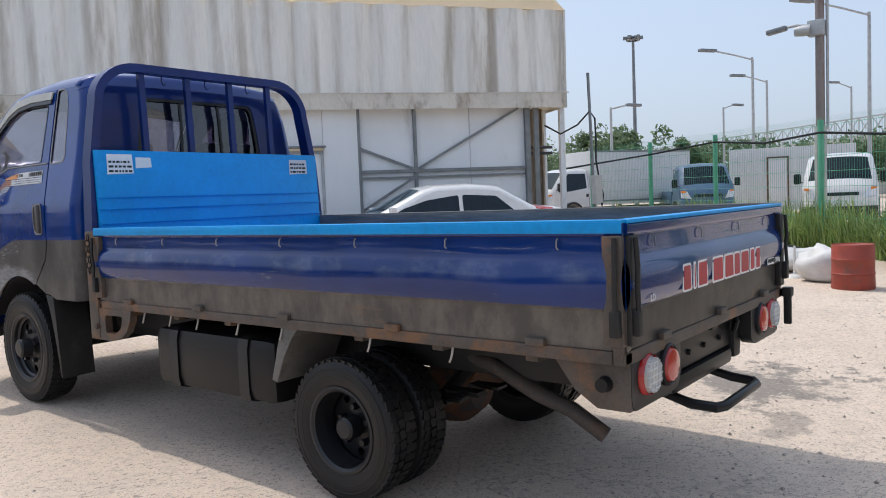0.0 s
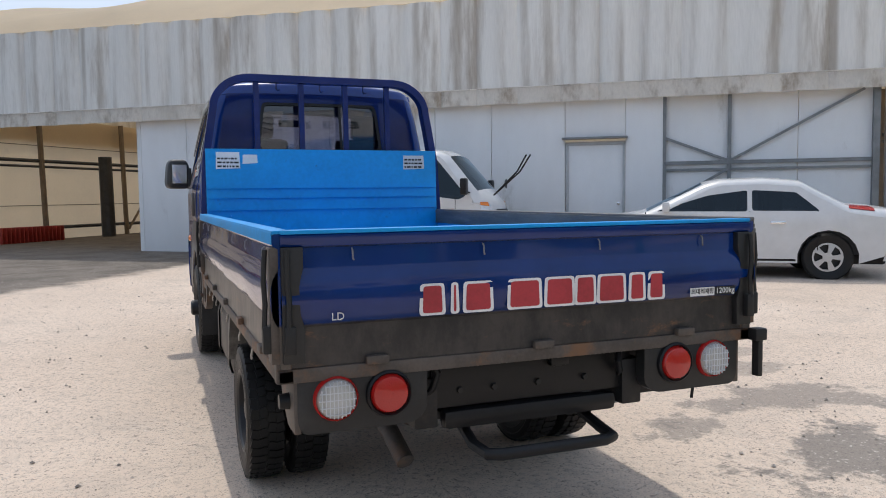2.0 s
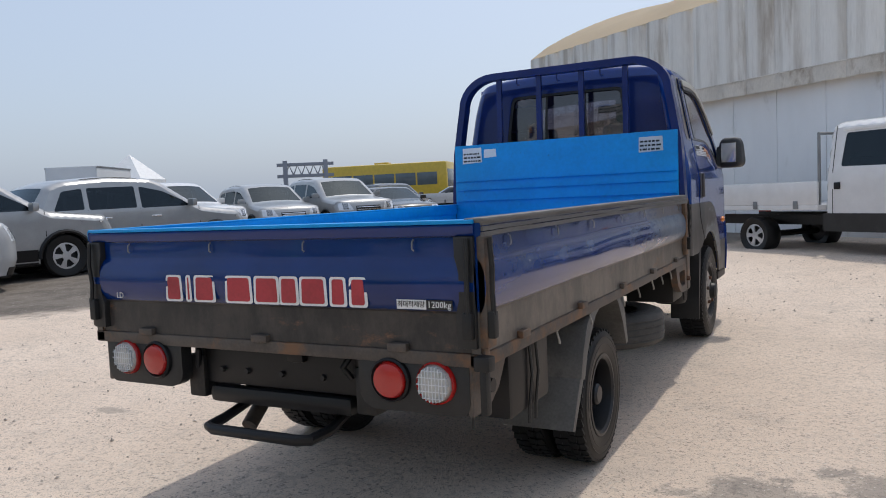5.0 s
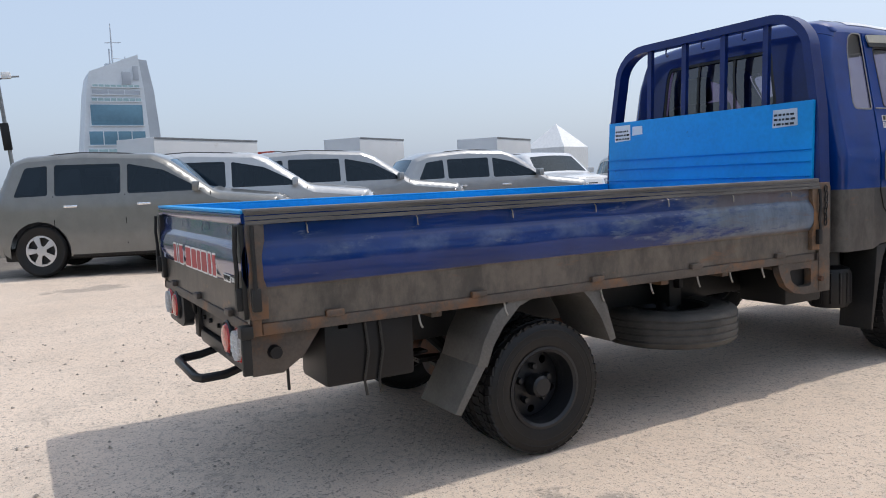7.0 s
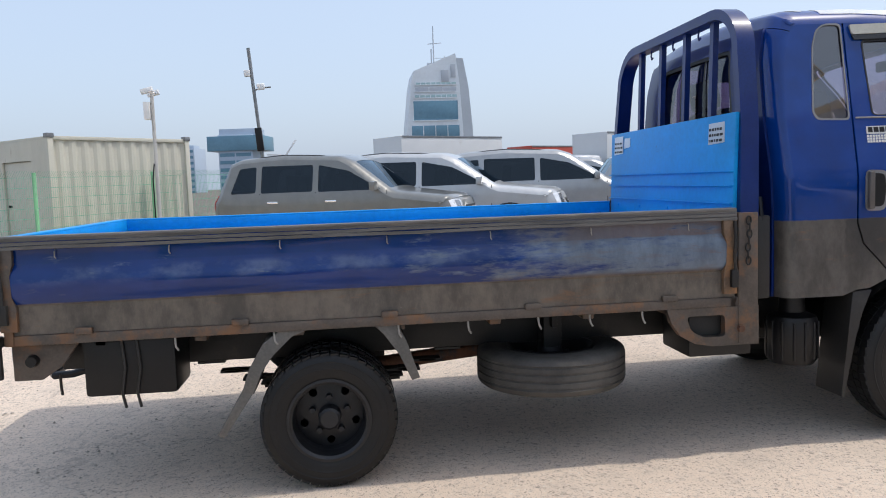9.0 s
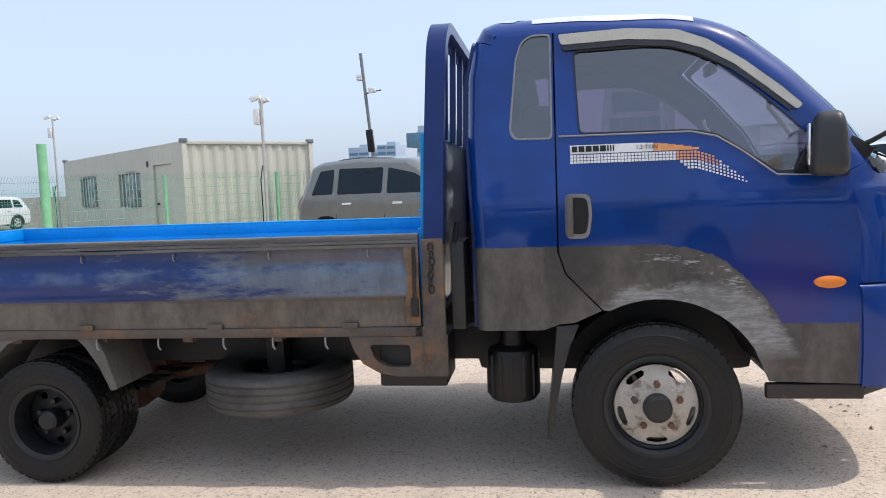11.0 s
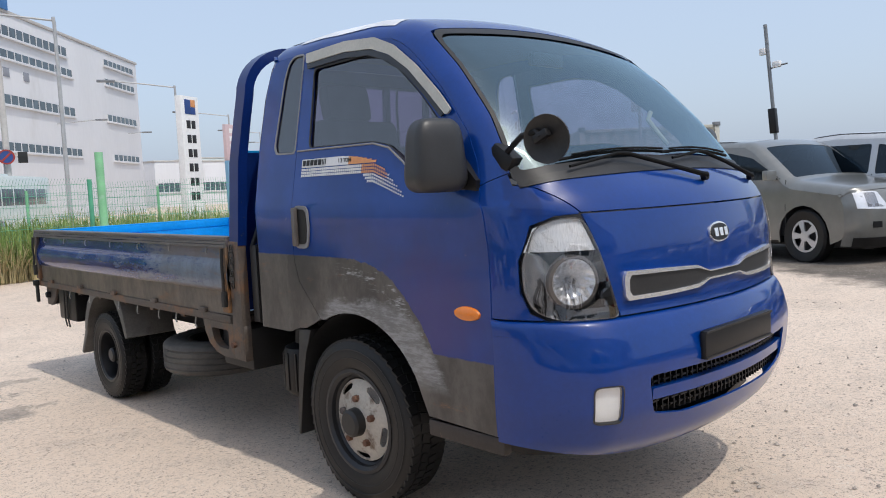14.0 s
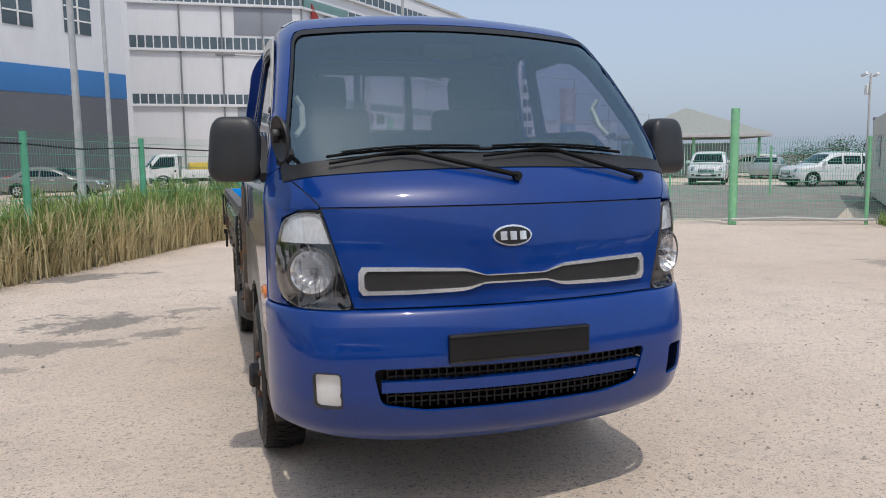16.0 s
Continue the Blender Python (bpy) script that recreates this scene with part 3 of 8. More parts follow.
# ---- the flatbed truck ----
def make_wheel(name, parent, x, y, z, s, R, w, rim_r, light, deep, tread=.010):
    """Tyre with tread blocks and a steel rim; s: side that faces out; deep: how far the disc sits inside the outer face."""
    wheel = part(name, lathe([(rim_r * 0.95, -w * 0.40), (rim_r * 1.0, -w * 0.40), (rim_r * 1.0, w * 0.40), (rim_r * 0.95, w * 0.40), (rim_r * 0.88, w * 0.1), (rim_r * 0.88, -w * 0.1)], 32, "x", (x, y, z), closed=True), "rimdark", parent)
    prof = [(rim_r, -w * 0.40), (rim_r + 0.02, -w * 0.47), (R * 0.80, -w * 0.5), (R * 0.93, -w * 0.46), (R - 0.012, -w * 0.40), (R - 0.008, 0),
            (R - 0.012, w * 0.40), (R * 0.93, w * 0.46), (R * 0.80, w * 0.5), (rim_r + 0.02, w * 0.47), (rim_r, w * 0.40)]
    if tread < .005:
        ribs_ = []
        for g_ in (-.27, -.09, .09, .27):
            ribs_ += [(R - .006, w * (g_ - .035)), (R - .0105, w * (g_ - .018)), (R - .0105, w * (g_ + .018)), (R - .006, w * (g_ + .035))]
        prof = prof[:5] + ribs_ + prof[6:]
    bm = lathe(prof, 56, "x", (x, y, z), closed=True)
    n = 0 if tread < .005 else 54 if tread < .014 else 44
    for k in range(n):
        for i, (u0, u1) in enumerate(((-0.44, -0.24), (-0.215, -0.015), (0.015, 0.215), (0.24, 0.44))):
            edge = i in (0, 3)
            a = (k + (0.5 if i in (1, 3) else 0)) * math.tau / n
            m = Matrix.Translation((x, y, z)) @ Matrix.Rotation(a, 4, "X") @ Matrix.Translation((0, 0, R - (0.0115 if edge else 0.0065) - tread * .25))
            h = math.pi * R / n
            bmesh.ops.create_cube(bm, size=1.0, matrix=m @ Matrix.Rotation(0.22 * (1 if i % 2 else -1), 4, "Z") @ Matrix.Translation(((u0 + u1) / 2 * w, 0, 0)) @ Matrix.Diagonal(((u1 - u0) * w, 2 * h * (.84 if edge else .80), tread, 1)))
    for rr in (R * 0.86, R * 0.76):
        for sx in (-1, 1):
            ring = lathe([(rr - 0.004, sx * w * 0.490), (rr, sx * w * 0.502), (rr + 0.004, sx * w * 0.490)], 56, "x", (x, y, z), closed=True)
            me = bpy.data.meshes.new("t")
            ring.to_mesh(me)
            ring.free()
            bm.from_mesh(me)
    part("tyre", bm, "tyre", wheel, "worn black tyre with block tread", smooth=40)
    xo = x + s * (w * 0.5 - deep)
    lip = lathe([(rim_r * 1.0, w * 0.40 * s), (rim_r * 1.07, w * 0.47 * s), (rim_r * 1.0, w * 0.48 * s), (rim_r * 0.93, w * 0.42 * s), (rim_r * 0.90, w * 0.2 * s), (rim_r * 0.86, (w * 0.5 - deep) * s)], 40, "x", (x, y, z), closed=True)
    part("rim_lip", lip, "rimdark", wheel)
    holes = []
    for a in [radians(54 + 72 * k) for k in range(5)]:
        ring_ = [(.68, -.26), (.66, 0), (.68, .26), (.745, .30), (.79, .24), (.80, 0), (.79, -.24), (.745, -.30)]
        holes.append([(math.cos(a + da) * rim_r * rr, math.sin(a + da) * rim_r * rr) for rr, da in ring_] if light else
                     [(math.cos(b) * rim_r * 0.11 + math.cos(a) * rim_r * 0.70, math.sin(b) * rim_r * 0.11 + math.sin(a) * rim_r * 0.70) for b in [i * math.tau / 10 for i in range(10)]])
    cr = 0.84 if light else 0.90
    circle = [(math.cos(i * math.tau / 40) * rim_r * cr, math.sin(i * math.tau / 40) * rim_r * cr) for i in range(40)]
    disc = sheet(circle, holes, lambda a, b: Vector((xo + s * (0.045 * max(0, 1 - (math.hypot(a, b) / rim_r / 0.9) ** 2) if light else -0.02 * (math.hypot(a, b) / rim_r)), y + a, z + b)), 0.028)
    part("rim_disc", disc, "rimlight" if light else "rimdark", wheel, "worn white steel wheel disc" if light else "dark steel wheel disc", thick=0.006)
    part("hub_cap", lathe([(0.0, 0), (rim_r * 0.30, 0), (rim_r * 0.28, s * 0.055), (rim_r * 0.22, s * 0.065), (0.0, s * 0.066)], 24, "x", (xo + s * 0.02, y, z)), "dusty" if light else "rimdark", wheel)
    for k in range(5):
        a = radians(18 + 72 * k)
        part("wheel_nut", lathe([(0.0, 0), (0.016, 0), (0.014, s * 0.028), (0.0, s * 0.03)], 6, "x", (xo + s * (0.022 if light else 0.0), y + math.cos(a) * rim_r * 0.47, z + math.sin(a) * rim_r * 0.47)), "rust" if light else "rimdark", wheel)
    return wheel


truck = tagged(empty("flatbed_truck"), "weathered dark blue flatbed truck with light blue headboard on the yard", "truck")


def cab_width(z):
    return 0.838 - 0.185 * max(0.0, z - 1.27) - 0.06 * max(0.0, 0.60 - z)


CAB = Shell([
    # q, y, z, parabola, corner, start of corner
    (0.37, 3.87, 0.37, .16, .14, .74), (0.45, 3.97, 0.45, .16, .235, .76), (0.58, 4.02, 0.58, .16, .285, .76), (0.74, 4.035, 0.74, .16, .30, .76),
    (0.84, 4.01, 0.84, .16, .28, .74), (0.90, 3.98, 0.90, .17, .245, .72), (1.0, 3.977, 1.0, .17, .24, .72), (1.13, 3.968, 1.13, .17, .235, .72),
    (1.24, 3.942, 1.24, .17, .225, .73), (1.30, 3.91, 1.30, .165, .21, .745), (1.34, 3.87, 1.34, .15, .195, .76), (1.385, 3.815, 1.385, .125, .175, .78),
    (1.42, 3.772, 1.42, .10, .155, .80), (1.506, 3.684, 1.506, .072, .12, .83), (1.63, 3.572, 1.63, .056, .10, .855), (1.82, 3.388, 1.82, .056, .09, .86),
    (1.95, 3.23, 1.95, .052, .09, .86), (2.006, 3.15, 2.006, .06, .08, .86), (2.045, 3.04, 2.045, .055, .07, .86), (2.16, 2.87, 2.07, .05, .07, .86),
    (2.51, 2.5, 2.085, .05, .07, .86), (2.86, 2.15, 2.078, .05, .07, .86), (2.95, 2.07, 2.05, .05, .07, .86), (3.06, 2.025, 1.95, .04, .07, .88),
    (3.21, 2.005, 1.80, .03, .06, .9), (3.46, 2.0, 1.55, .03, .05, .9), (3.91, 2.02, 1.10, .03, .05, .9), (4.29, 2.02, 0.72, .03, .05, .9)], cab_width, lift=0.07, blend=0.40)

# front: bumper, panel, hood, windscreen, roof and rear wall
hole_fog = {s: rounded([(s * 0.757, 0.555), (s * 0.855, 0.555), (s * 0.86, 0.685), (s * 0.762, 0.685)], 0.02) for s in (1, -1)}
intake = rounded([(-0.605, 0.70), (0.635, 0.70), (0.60, 0.565), (0.42, 0.54), (-0.40, 0.54), (-0.565, 0.565)], 0.03)
bumper = part("front_bumper", CAB.top([(-1, .425), (-.6, .405), (0, .40), (.6, .405), (1, .425), (1, .842), (-1, .842)], [intake, hole_fog[1], hole_fog[-1]], 0.02, 0.012), "blue", truck, "glossy blue front bumper", smooth=75, thick=0.008)
lip = bmesh.new()
lip_rows = [[lip.verts.new(CAB.at(-1 + 2 * i / 140, q, o)) for i in range(141)] for q, o in ((.841, .012), (.850, .012), (.860, .012), (.870, .012), (.879, .0115), (.886, .009), (.891, .004), (.893, -.004), (.893, -.02))]
for r0, r1 in zip(lip_rows, lip_rows[1:]):
    for i in range(140):
        lip.faces.new((r0[i], r0[i + 1], r1[i + 1], r1[i]))
part("bumper_ledge", lip, "blue", bumper, smooth=80)
part("intake_bar", CAB.top([(-.60, .612), (.60, .612), (.60, .650), (-.60, .650)], (), 0.06, 0.004), "blue", bumper, thick=0.03)
part("intake_backing", CAB.top([(-.62, .52), (.62, .52), (.62, .72), (-.62, .72)], (), 0.1, -0.06), "plastic", bumper)
for zc in (0.582, 0.677):
    bm = bmesh.new()
    for k in range(34):
        v = -0.57 + 1.14 * k / 33
        p = CAB.at(v, zc, -0.03)
        box(bm, p.x - 0.003, p.x + 0.003, p.y - 0.01, p.y + 0.008, zc - 0.03, zc + 0.03)
    for dz in (-0.012, 0.012):
        for k in range(20):
            a, b = CAB.at(-0.57 + 1.14 * k / 20, zc + dz, -0.03), CAB.at(-0.57 + 1.14 * (k + 1) / 20, zc + dz, -0.03)
            box(bm, a.x, b.x, (a.y + b.y) / 2 - 0.008, (a.y + b.y) / 2 + 0.008, zc + dz - 0.003, zc + dz + 0.003)
    part("intake_mesh", bm, "plastic", bumper, smooth=None)
part("nose_backing", CAB.top([(-.95, .86), (.95, .86), (.95, .93), (-.95, .93)], (), 0.04, -0.025), "plastic", bumper)
part("undertray", prism([(-.76, 3.35), (.76, 3.35), (.74, 3.62), (.60, 3.78), (0, 3.90), (-.60, 3.78), (-.74, 3.62)], .03, "xy", .412), "plastic", bumper)
for s in (1, -1):
    if s > 0:
        fog = part("fog_lamp", CAB.top(hole_fog[s], (), 0.03, 0.006), "lens", bumper, "square clear fog lamp")
        part("fog_reflector", CAB.top(hole_fog[s], (), 0.03, -0.002), "fogwhite", fog, thick=0.01)
        part("fog_rim", CAB.top(rounded([(s * .753, .551), (s * .859, .551), (s * .864, .689), (s * .758, .689)], .022), [hole_fog[s]], 0.03, 0.014), "gloss", fog, thick=0.016)
    else:
        part("empty_fog_socket", CAB.top(hole_fog[s], (), 0.03, -0.08), "plastic", bumper, "empty dark fog lamp opening", thick=0.01)

lamp_r = rounded([(.694, .897), (.90, .897), (.952, .925), (.968, .99), (.968, 1.09), (.940, 1.20), (.88, 1.228), (.803, 1.228), (.760, 1.098)], .034, 5)


def mirror_u(poly, s):
    return [(s * a, b) for a, b in poly]


front_panel = part("front_panel", CAB.top([(-.687, .899), (.687, .899), (.753, 1.098), (.797, 1.238), (-.797, 1.238), (-.753, 1.098)], (), 0.03), "blue", truck, "blue nose panel below the windscreen", thick=0.01)
part("bonnet", CAB.top([(-.797, 1.244), (.797, 1.244), (.898, 1.36), (.948, 1.388), (-.948, 1.388), (-.898, 1.36)], (), 0.03), "blue", truck, thick=0.01)
for s in (1, -1):
    part("corner_panel", CAB.strip(s, [(.899, .93), (.92, .957), (.988, .973), (1.092, .973), (1.206, .944), (1.233, .885), (1.238, .809), (1.244, .804), (1.30, .853), (1.36, .905), (1.388, .955), (1.43, .962)], 26), "blue", truck, smooth=75, thick=0.01)
    hl = part("headlight", CAB.top(mirror_u(lamp_r, s), (), 0.03, 0.008), "lens", truck, "large clear headlight with dark housing")
    part("lamp_housing", CAB.top(mirror_u(lamp_r, s), (), 0.03, -0.075), "lampblack", hl, thick=0.01)
    part("lamp_surround", CAB.top(mirror_u(lamp_r, s), [[(s * (.84 + (a - .84) * .975), 1.058 + (b - 1.058) * .983) for a, b in lamp_r]], 0.02, 0.006), "lampgrey", hl, thick=0.01)
    c = CAB.at(s * .845, 1.02, -0.022)
    out = Matrix.Translation(c) @ Matrix.Rotation(radians(-28 * s), 4, "Z")
    bw = lathe([(0.010, -0.040), (0.024, -0.035), (0.041, -0.024), (0.058, -0.008), (0.075, 0.012), (0.078, 0.012), (0.076, -0.02), (0.02, -0.05), (0.005, -0.05)], 28, "y")
    for v_ in bw.verts:
        a_ = round(math.atan2(v_.co.z, v_.co.x) / math.tau * 28)
        rr_ = math.hypot(v_.co.x, v_.co.z)
        if a_ % 2 and rr_ < .07:
            v_.co.y -= .008
    part("bowl", moved(bw, out), "bowl", hl, smooth=None)
    part("bowl_ring", moved(lathe([(.074, .010), (.078, .016), (.088, .012), (.092, -.01), (.074, -.01)], 28, "y", closed=True), out), "lampgrey", hl)
    part("bulb", moved(lathe([(0.0, -0.03), (0.011, -0.03), (0.012, 0.0), (0.007, 0.008), (0.0, 0.009)], 14, "y"), out), "smoke", hl)
    part("turn_reflector", CAB.top(mirror_u([(.772, 1.120), (.962, 1.120), (.938, 1.196), (.88, 1.222), (.806, 1.222)], s), (), 0.02, -0.004), "ribbed", hl, thick=0.006)
    # smoked silver panel added to stand for bright reflections on the lens side
    part("outer_reflector", CAB.top(mirror_u([(.925, .94), (.958, .96), (.960, 1.09), (.945, 1.112), (.918, 1.112)], s), (), 0.02, -0.022), "smoke", hl, thick=0.006)
    part("side_reflector", CAB.top(mirror_u([(.722, .915), (.84, .915), (.82, .928), (.79, .942), (.765, .958), (.742, .958)], s), (), 0.02, -0.010), "lampgrey", hl, thick=0.006)
grl = [(-.655, 1.022), (-.64, 1.042), (-.45, 1.038), (-.235, 1.030), (-.205, 1.024), (-.135, 1.003), (.135, 1.003), (.205, 1.024), (.235, 1.030), (.45, 1.038), (.64, 1.042), (.655, 1.022),
       (.655, .965), (.64, .945), (.45, .945), (.235, .950), (.205, .954), (.14, .972), (-.14, .972), (-.205, .954), (-.235, .950), (-.45, .945), (-.64, .945), (-.655, .965)]
grl = [(a + .016, b) for a, b in grl]
inner = [(.016 + (a - .016) * .965, .992 + (b - .992) * .70) for a, b in grl]
grille = part("grille", CAB.top(inner, (), 0.04, 0.006), "dusty", truck, "narrow black grille with chrome frame", thick=0.008)
part("chrome_frame", CAB.top(grl, [inner], 0.03, 0.014), "chrome", grille, thick=0.014)
for k, (nm, a, b, mt) in enumerate((("badge_rim", .073, .037, "chrome"), ("badge_face", .066, .031, "black"))):
    part(nm, CAB.top([(math.cos(i * math.tau / 28) * a / .838 + .025, 1.135 + math.sin(i * math.tau / 28) * b) for i in range(28)], (), 0.03, 0.006 + 0.004 * k), mt, front_panel, thick=0.006)
for dx in (-.015, .021, .057):
    part("badge_bar", CAB.top([((dx - .012) / .838, 1.12), ((dx + .012) / .838, 1.12), ((dx + .012) / .838, 1.15), ((dx - .012) / .838, 1.15)], (), 0.03, 0.014), "chrome", front_panel, thick=0.003)
holder = boxes((-.245, .282, 4.022, 4.046, .712, .812), bevel=0.008)
plate = part("plate_holder", holder, "plastic", bumper, "empty black number plate holder")
part("plate_frame", join(boxes((-.243, .280, 4.044, 4.050, .803, .811), (-.243, .280, 4.044, 4.050, .713, .721), bevel=0.002)), "dusty", plate)

ws = rounded([(-.955, 1.395), (.955, 1.395), (.938, 1.945), (.915, 1.978), (-.915, 1.978), (-.938, 1.945)], 0.03)
ws_in = rounded([(-.940, 1.425), (.940, 1.425), (.922, 1.95), (-.922, 1.95)], 0.04)
screen = part("windscreen", CAB.top(ws, (), 0.05, -0.004), "windshield", truck, "large curved windscreen")
part("screen_border", CAB.top(ws, [ws_in], 0.04, 0.0), "black", screen)
part("cowl", CAB.top([(-.94, 1.372), (.94, 1.372), (.945, 1.40), (-.945, 1.40)], (), 0.05, 0.005), "dusty", truck, thick=0.01)
roof = part("roof", join(CAB.strip(1, [(1.982, .0), (3.04, .0)], 46), CAB.strip(-1, [(1.982, .0), (3.04, .0)], 46), *[CAB.strip(s, [(1.433, .957), (1.95, .942), (1.982, .925)], 12) for s in (1, -1)]), "blue", truck, "blue roof with peeling paint at its edge", smooth=75, thick=0.012)
random.seed(5)
peel = []
for i in range(26):
    a = i / 25
    peel.append((.80 + .10 * random.random() - (0.12 if 0.3 < a < .5 else 0), 2.08 + a * 0.62))
peel = peel + [(.965, 2.70), (.975, 2.4), (.965, 2.08)]
part("peeled_patch", CAB.top(peel, (), 0.02, 0.002), "peel", roof, "white flaking paint patch")
part("peeled_patch", CAB.top([(.90, 2.85), (.80, 2.80), (.74, 2.70), (.86, 2.74), (.93, 2.78)], (), 0.02, 0.002), "peel", roof)
rwin = rounded([(-.565, 3.11), (.565, 3.11), (.58, 3.45), (-.58, 3.45)], 0.05)
rear_wall = part("rear_wall", CAB.top([(-.90, 3.045), (.90, 3.045), (.90, 4.29), (-.90, 4.29)], [rwin], 0.035), "dblue", truck, "dark blue cab rear wall", thick=0.012)
for s in (1, -1):
    part("rear_corner", CAB.strip(s, [(3.045, .90), (4.29, .90)], 16), "cab", truck, smooth=75, thick=0.012)
rg = part("rear_window", CAB.top(rwin, (), 0.08, -0.006), "reartint", truck, "tinted cab rear window")
for s in (-1, 1):
    part("slider_bar", CAB.top([(s * .19 - .012, 3.11), (s * .19 + .012, 3.11), (s * .19 + .012, 3.45), (s * .19 - .012, 3.45)], (), 0.06, 0.0), "black", rg)
part("seal", CAB.top(rwin, [[(a * .95, 3.28 + (b - 3.28) * .90) for a, b in rwin]], 0.05, 0.002), "black", rg, thick=0.006)

# sides
arch = [(2.80 + .445 * math.cos(radians(a)), .40 + .445 * math.sin(radians(a))) for a in range(8, 142, 6)]
qwin = rounded([(2.205, 1.555), (2.225, 1.520), (2.386, 1.516), (2.388, 1.962), (2.305, 1.962), (2.262, 1.935), (2.236, 1.86)], 0.022)
dwin = rounded([(2.492, 1.535), (2.476, 1.885), (2.80, 1.892), (2.93, 1.868), (3.06, 1.80), (3.20, 1.685), (3.36, 1.53), (3.465, 1.395), (3.455, 1.345), (3.27, 1.345), (3.13, 1.45), (3.04, 1.51), (2.94, 1.53)], 0.025)
top_edge = [p for p in CAB.edge(2.86, 1.42, 40)]
front_edge = CAB.edge(1.40, 0.895, 50)
for s in (1, -1):
    upper = [p for p in CAB.edge(3.04, 2.56, 10)]
    rear_edge = CAB.edge(4.29, 3.06, 60)
    quarter = [(2.03, .72), (2.33, .72), (2.40, .745), (2.46, .75), (2.572, .80), (2.424, .955), (2.394, 1.05), (2.394, upper[-1][1] - 0.0)]
    quarter += [p for p in upper[::-1] if p[0] < 2.392]
    quarter += rear_edge[::-1]
    side = part("cab_side", CAB.side(s, quarter, [qwin], 0.05), "cab", truck, "blue cab side with worn grey lower part", thick=0.012)
    qg = part("quarter_window", CAB.side(s, qwin, (), 0.08, -0.006), "tint", truck, "small tinted quarter window")
    part("seal", CAB.side(s, qwin, [[(2.31 + (a - 2.31) * .91, 1.737 + (b - 1.737) * .965) for a, b in qwin]], 0.05, 0.002), "sealgrey", qg, thick=0.004)
    door = [(2.401, 1.05), (2.431, .957), (2.58, .80)] + [p for p in arch[::-1] if .62 < p[1] and p[0] > 2.585] + [(3.235, .50), (3.595, .49), (3.60, .893)]
    door += [(y + 0.006, z) for y, z in front_edge[::-1]]
    door += [p for p in top_edge[::-1] if p[0] > 2.401] + [(2.401, CAB.at(1, 2.62).z)]
    dr = part("door", CAB.side(s, door, [dwin], 0.05, 0.003), "cab", truck, "blue door with worn grey paint round the arch", thick=0.012)
    part("door_window", CAB.side(s, dwin, (), 0.08, -0.006), "tint", dr, "purple tinted door glass")
    ins = [(2.97 + (a - 2.97) * .985, 1.63 + (b - 1.63) * .965) for a, b in dwin]
    part("seal", CAB.side(s, dwin, [ins], 0.04, 0.005), "black", dr, thick=0.006)
    trim = [(2.41, 1.526), (2.94, 1.524), (3.04, 1.501), (3.13, 1.443), (3.265, 1.338), (3.47, 1.333)]
    part("belt_trim", tube([(s * (cab_width(z) + .006), y, z) for y, z in trim], 0.0042, 6), "sealgrey", dr)
    vis = [(2.418, 1.953), (2.70, 1.962), (2.90, 1.945), (3.02, 1.897), (3.16, 1.803), (3.30, 1.686), (3.375, 1.612), (3.35, 1.594), (3.24, 1.690), (3.12, 1.790), (3.0, 1.862), (2.88, 1.902), (2.70, 1.917), (2.43, 1.908)]
    low_v = [(2.43, 1.906), (2.70, 1.915), (2.88, 1.900), (3.0, 1.860), (3.12, 1.788), (3.24, 1.688), (3.335, 1.600), (3.322, 1.592), (3.225, 1.676), (3.11, 1.768), (2.99, 1.838), (2.87, 1.878), (2.70, 1.892), (2.44, 1.884)]
    part("visor_edge", CAB.side(s, low_v, (), 0.04, 0.014), "gloss", dr, thick=0.006)
    part("rain_visor", CAB.side(s, rounded(vis, .012), (), 0.04, 0.018), "visor", dr, "grey-beige plastic rain visor", thick=0.008)
    hx = cab_width(1.2) + .004
    rec = rounded([(2.43, 1.103), (2.525, 1.103), (2.540, 1.20), (2.532, 1.285), (2.43, 1.290)], 0.028)
    hd = part("door_handle", prism(rounded([(2.452, 1.122), (2.515, 1.122), (2.526, 1.20), (2.518, 1.270), (2.452, 1.274)], .022), s * .010, "yz", s * hx), "plastic", dr)
    part("handle_frame", prism(rec, s * .006, "yz", s * (hx + .001)), "sealgrey", dr)
    part("handle_grip", boxes((s * (hx + .006), s * (hx + .028), 2.434, 2.462, 1.112, 1.282), bevel=.009), "lampgrey", dr)
    part("side_indicator", moved(lathe([(0, 0), (1, 0), (.92, .6), (.6, .9), (0, 1)], 20, "x"), Matrix.Translation((s * (hx - .004), 3.462, .905)) @ Matrix.Diagonal((s * .018, .064, .026, 1))), "orange", dr, "orange side indicator")
    part("sill", boxes((s * .79, s * .832, 3.225, 3.60, .425, .488), bevel=.01), "sillpaint", truck, "rusty sill below the door")
    # mirrors
    mb = box(bmesh.new(), -.5, .5, -.5, .5, -.5, .5, bevel=.32, seg=7)
    for v_ in mb.verts:
        v_.co.x *= 1 - .20 * (v_.co.z + .5)
        v_.co.y *= 1 - .28 * (v_.co.z + .5)
    mr = part("side_mirror", moved(mb, Matrix.Translation((s * .925, 3.425, 1.448)) @ Matrix.Rotation(radians(-14 * s), 4, "Z") @ Matrix.Diagonal((.21, .15, .245, 1))), "mirrorshell", truck, "large black side mirror")
    part("mirror_arm", join(boxes((s * .80, s * .90, 3.44, 3.48, 1.335, 1.365), bevel=.012), prism([(3.33, 1.345), (3.53, 1.325), (3.53, 1.36), (3.40, 1.50)], s * .03, "yz", s * (cab_width(1.4)))), "plastic", mr)
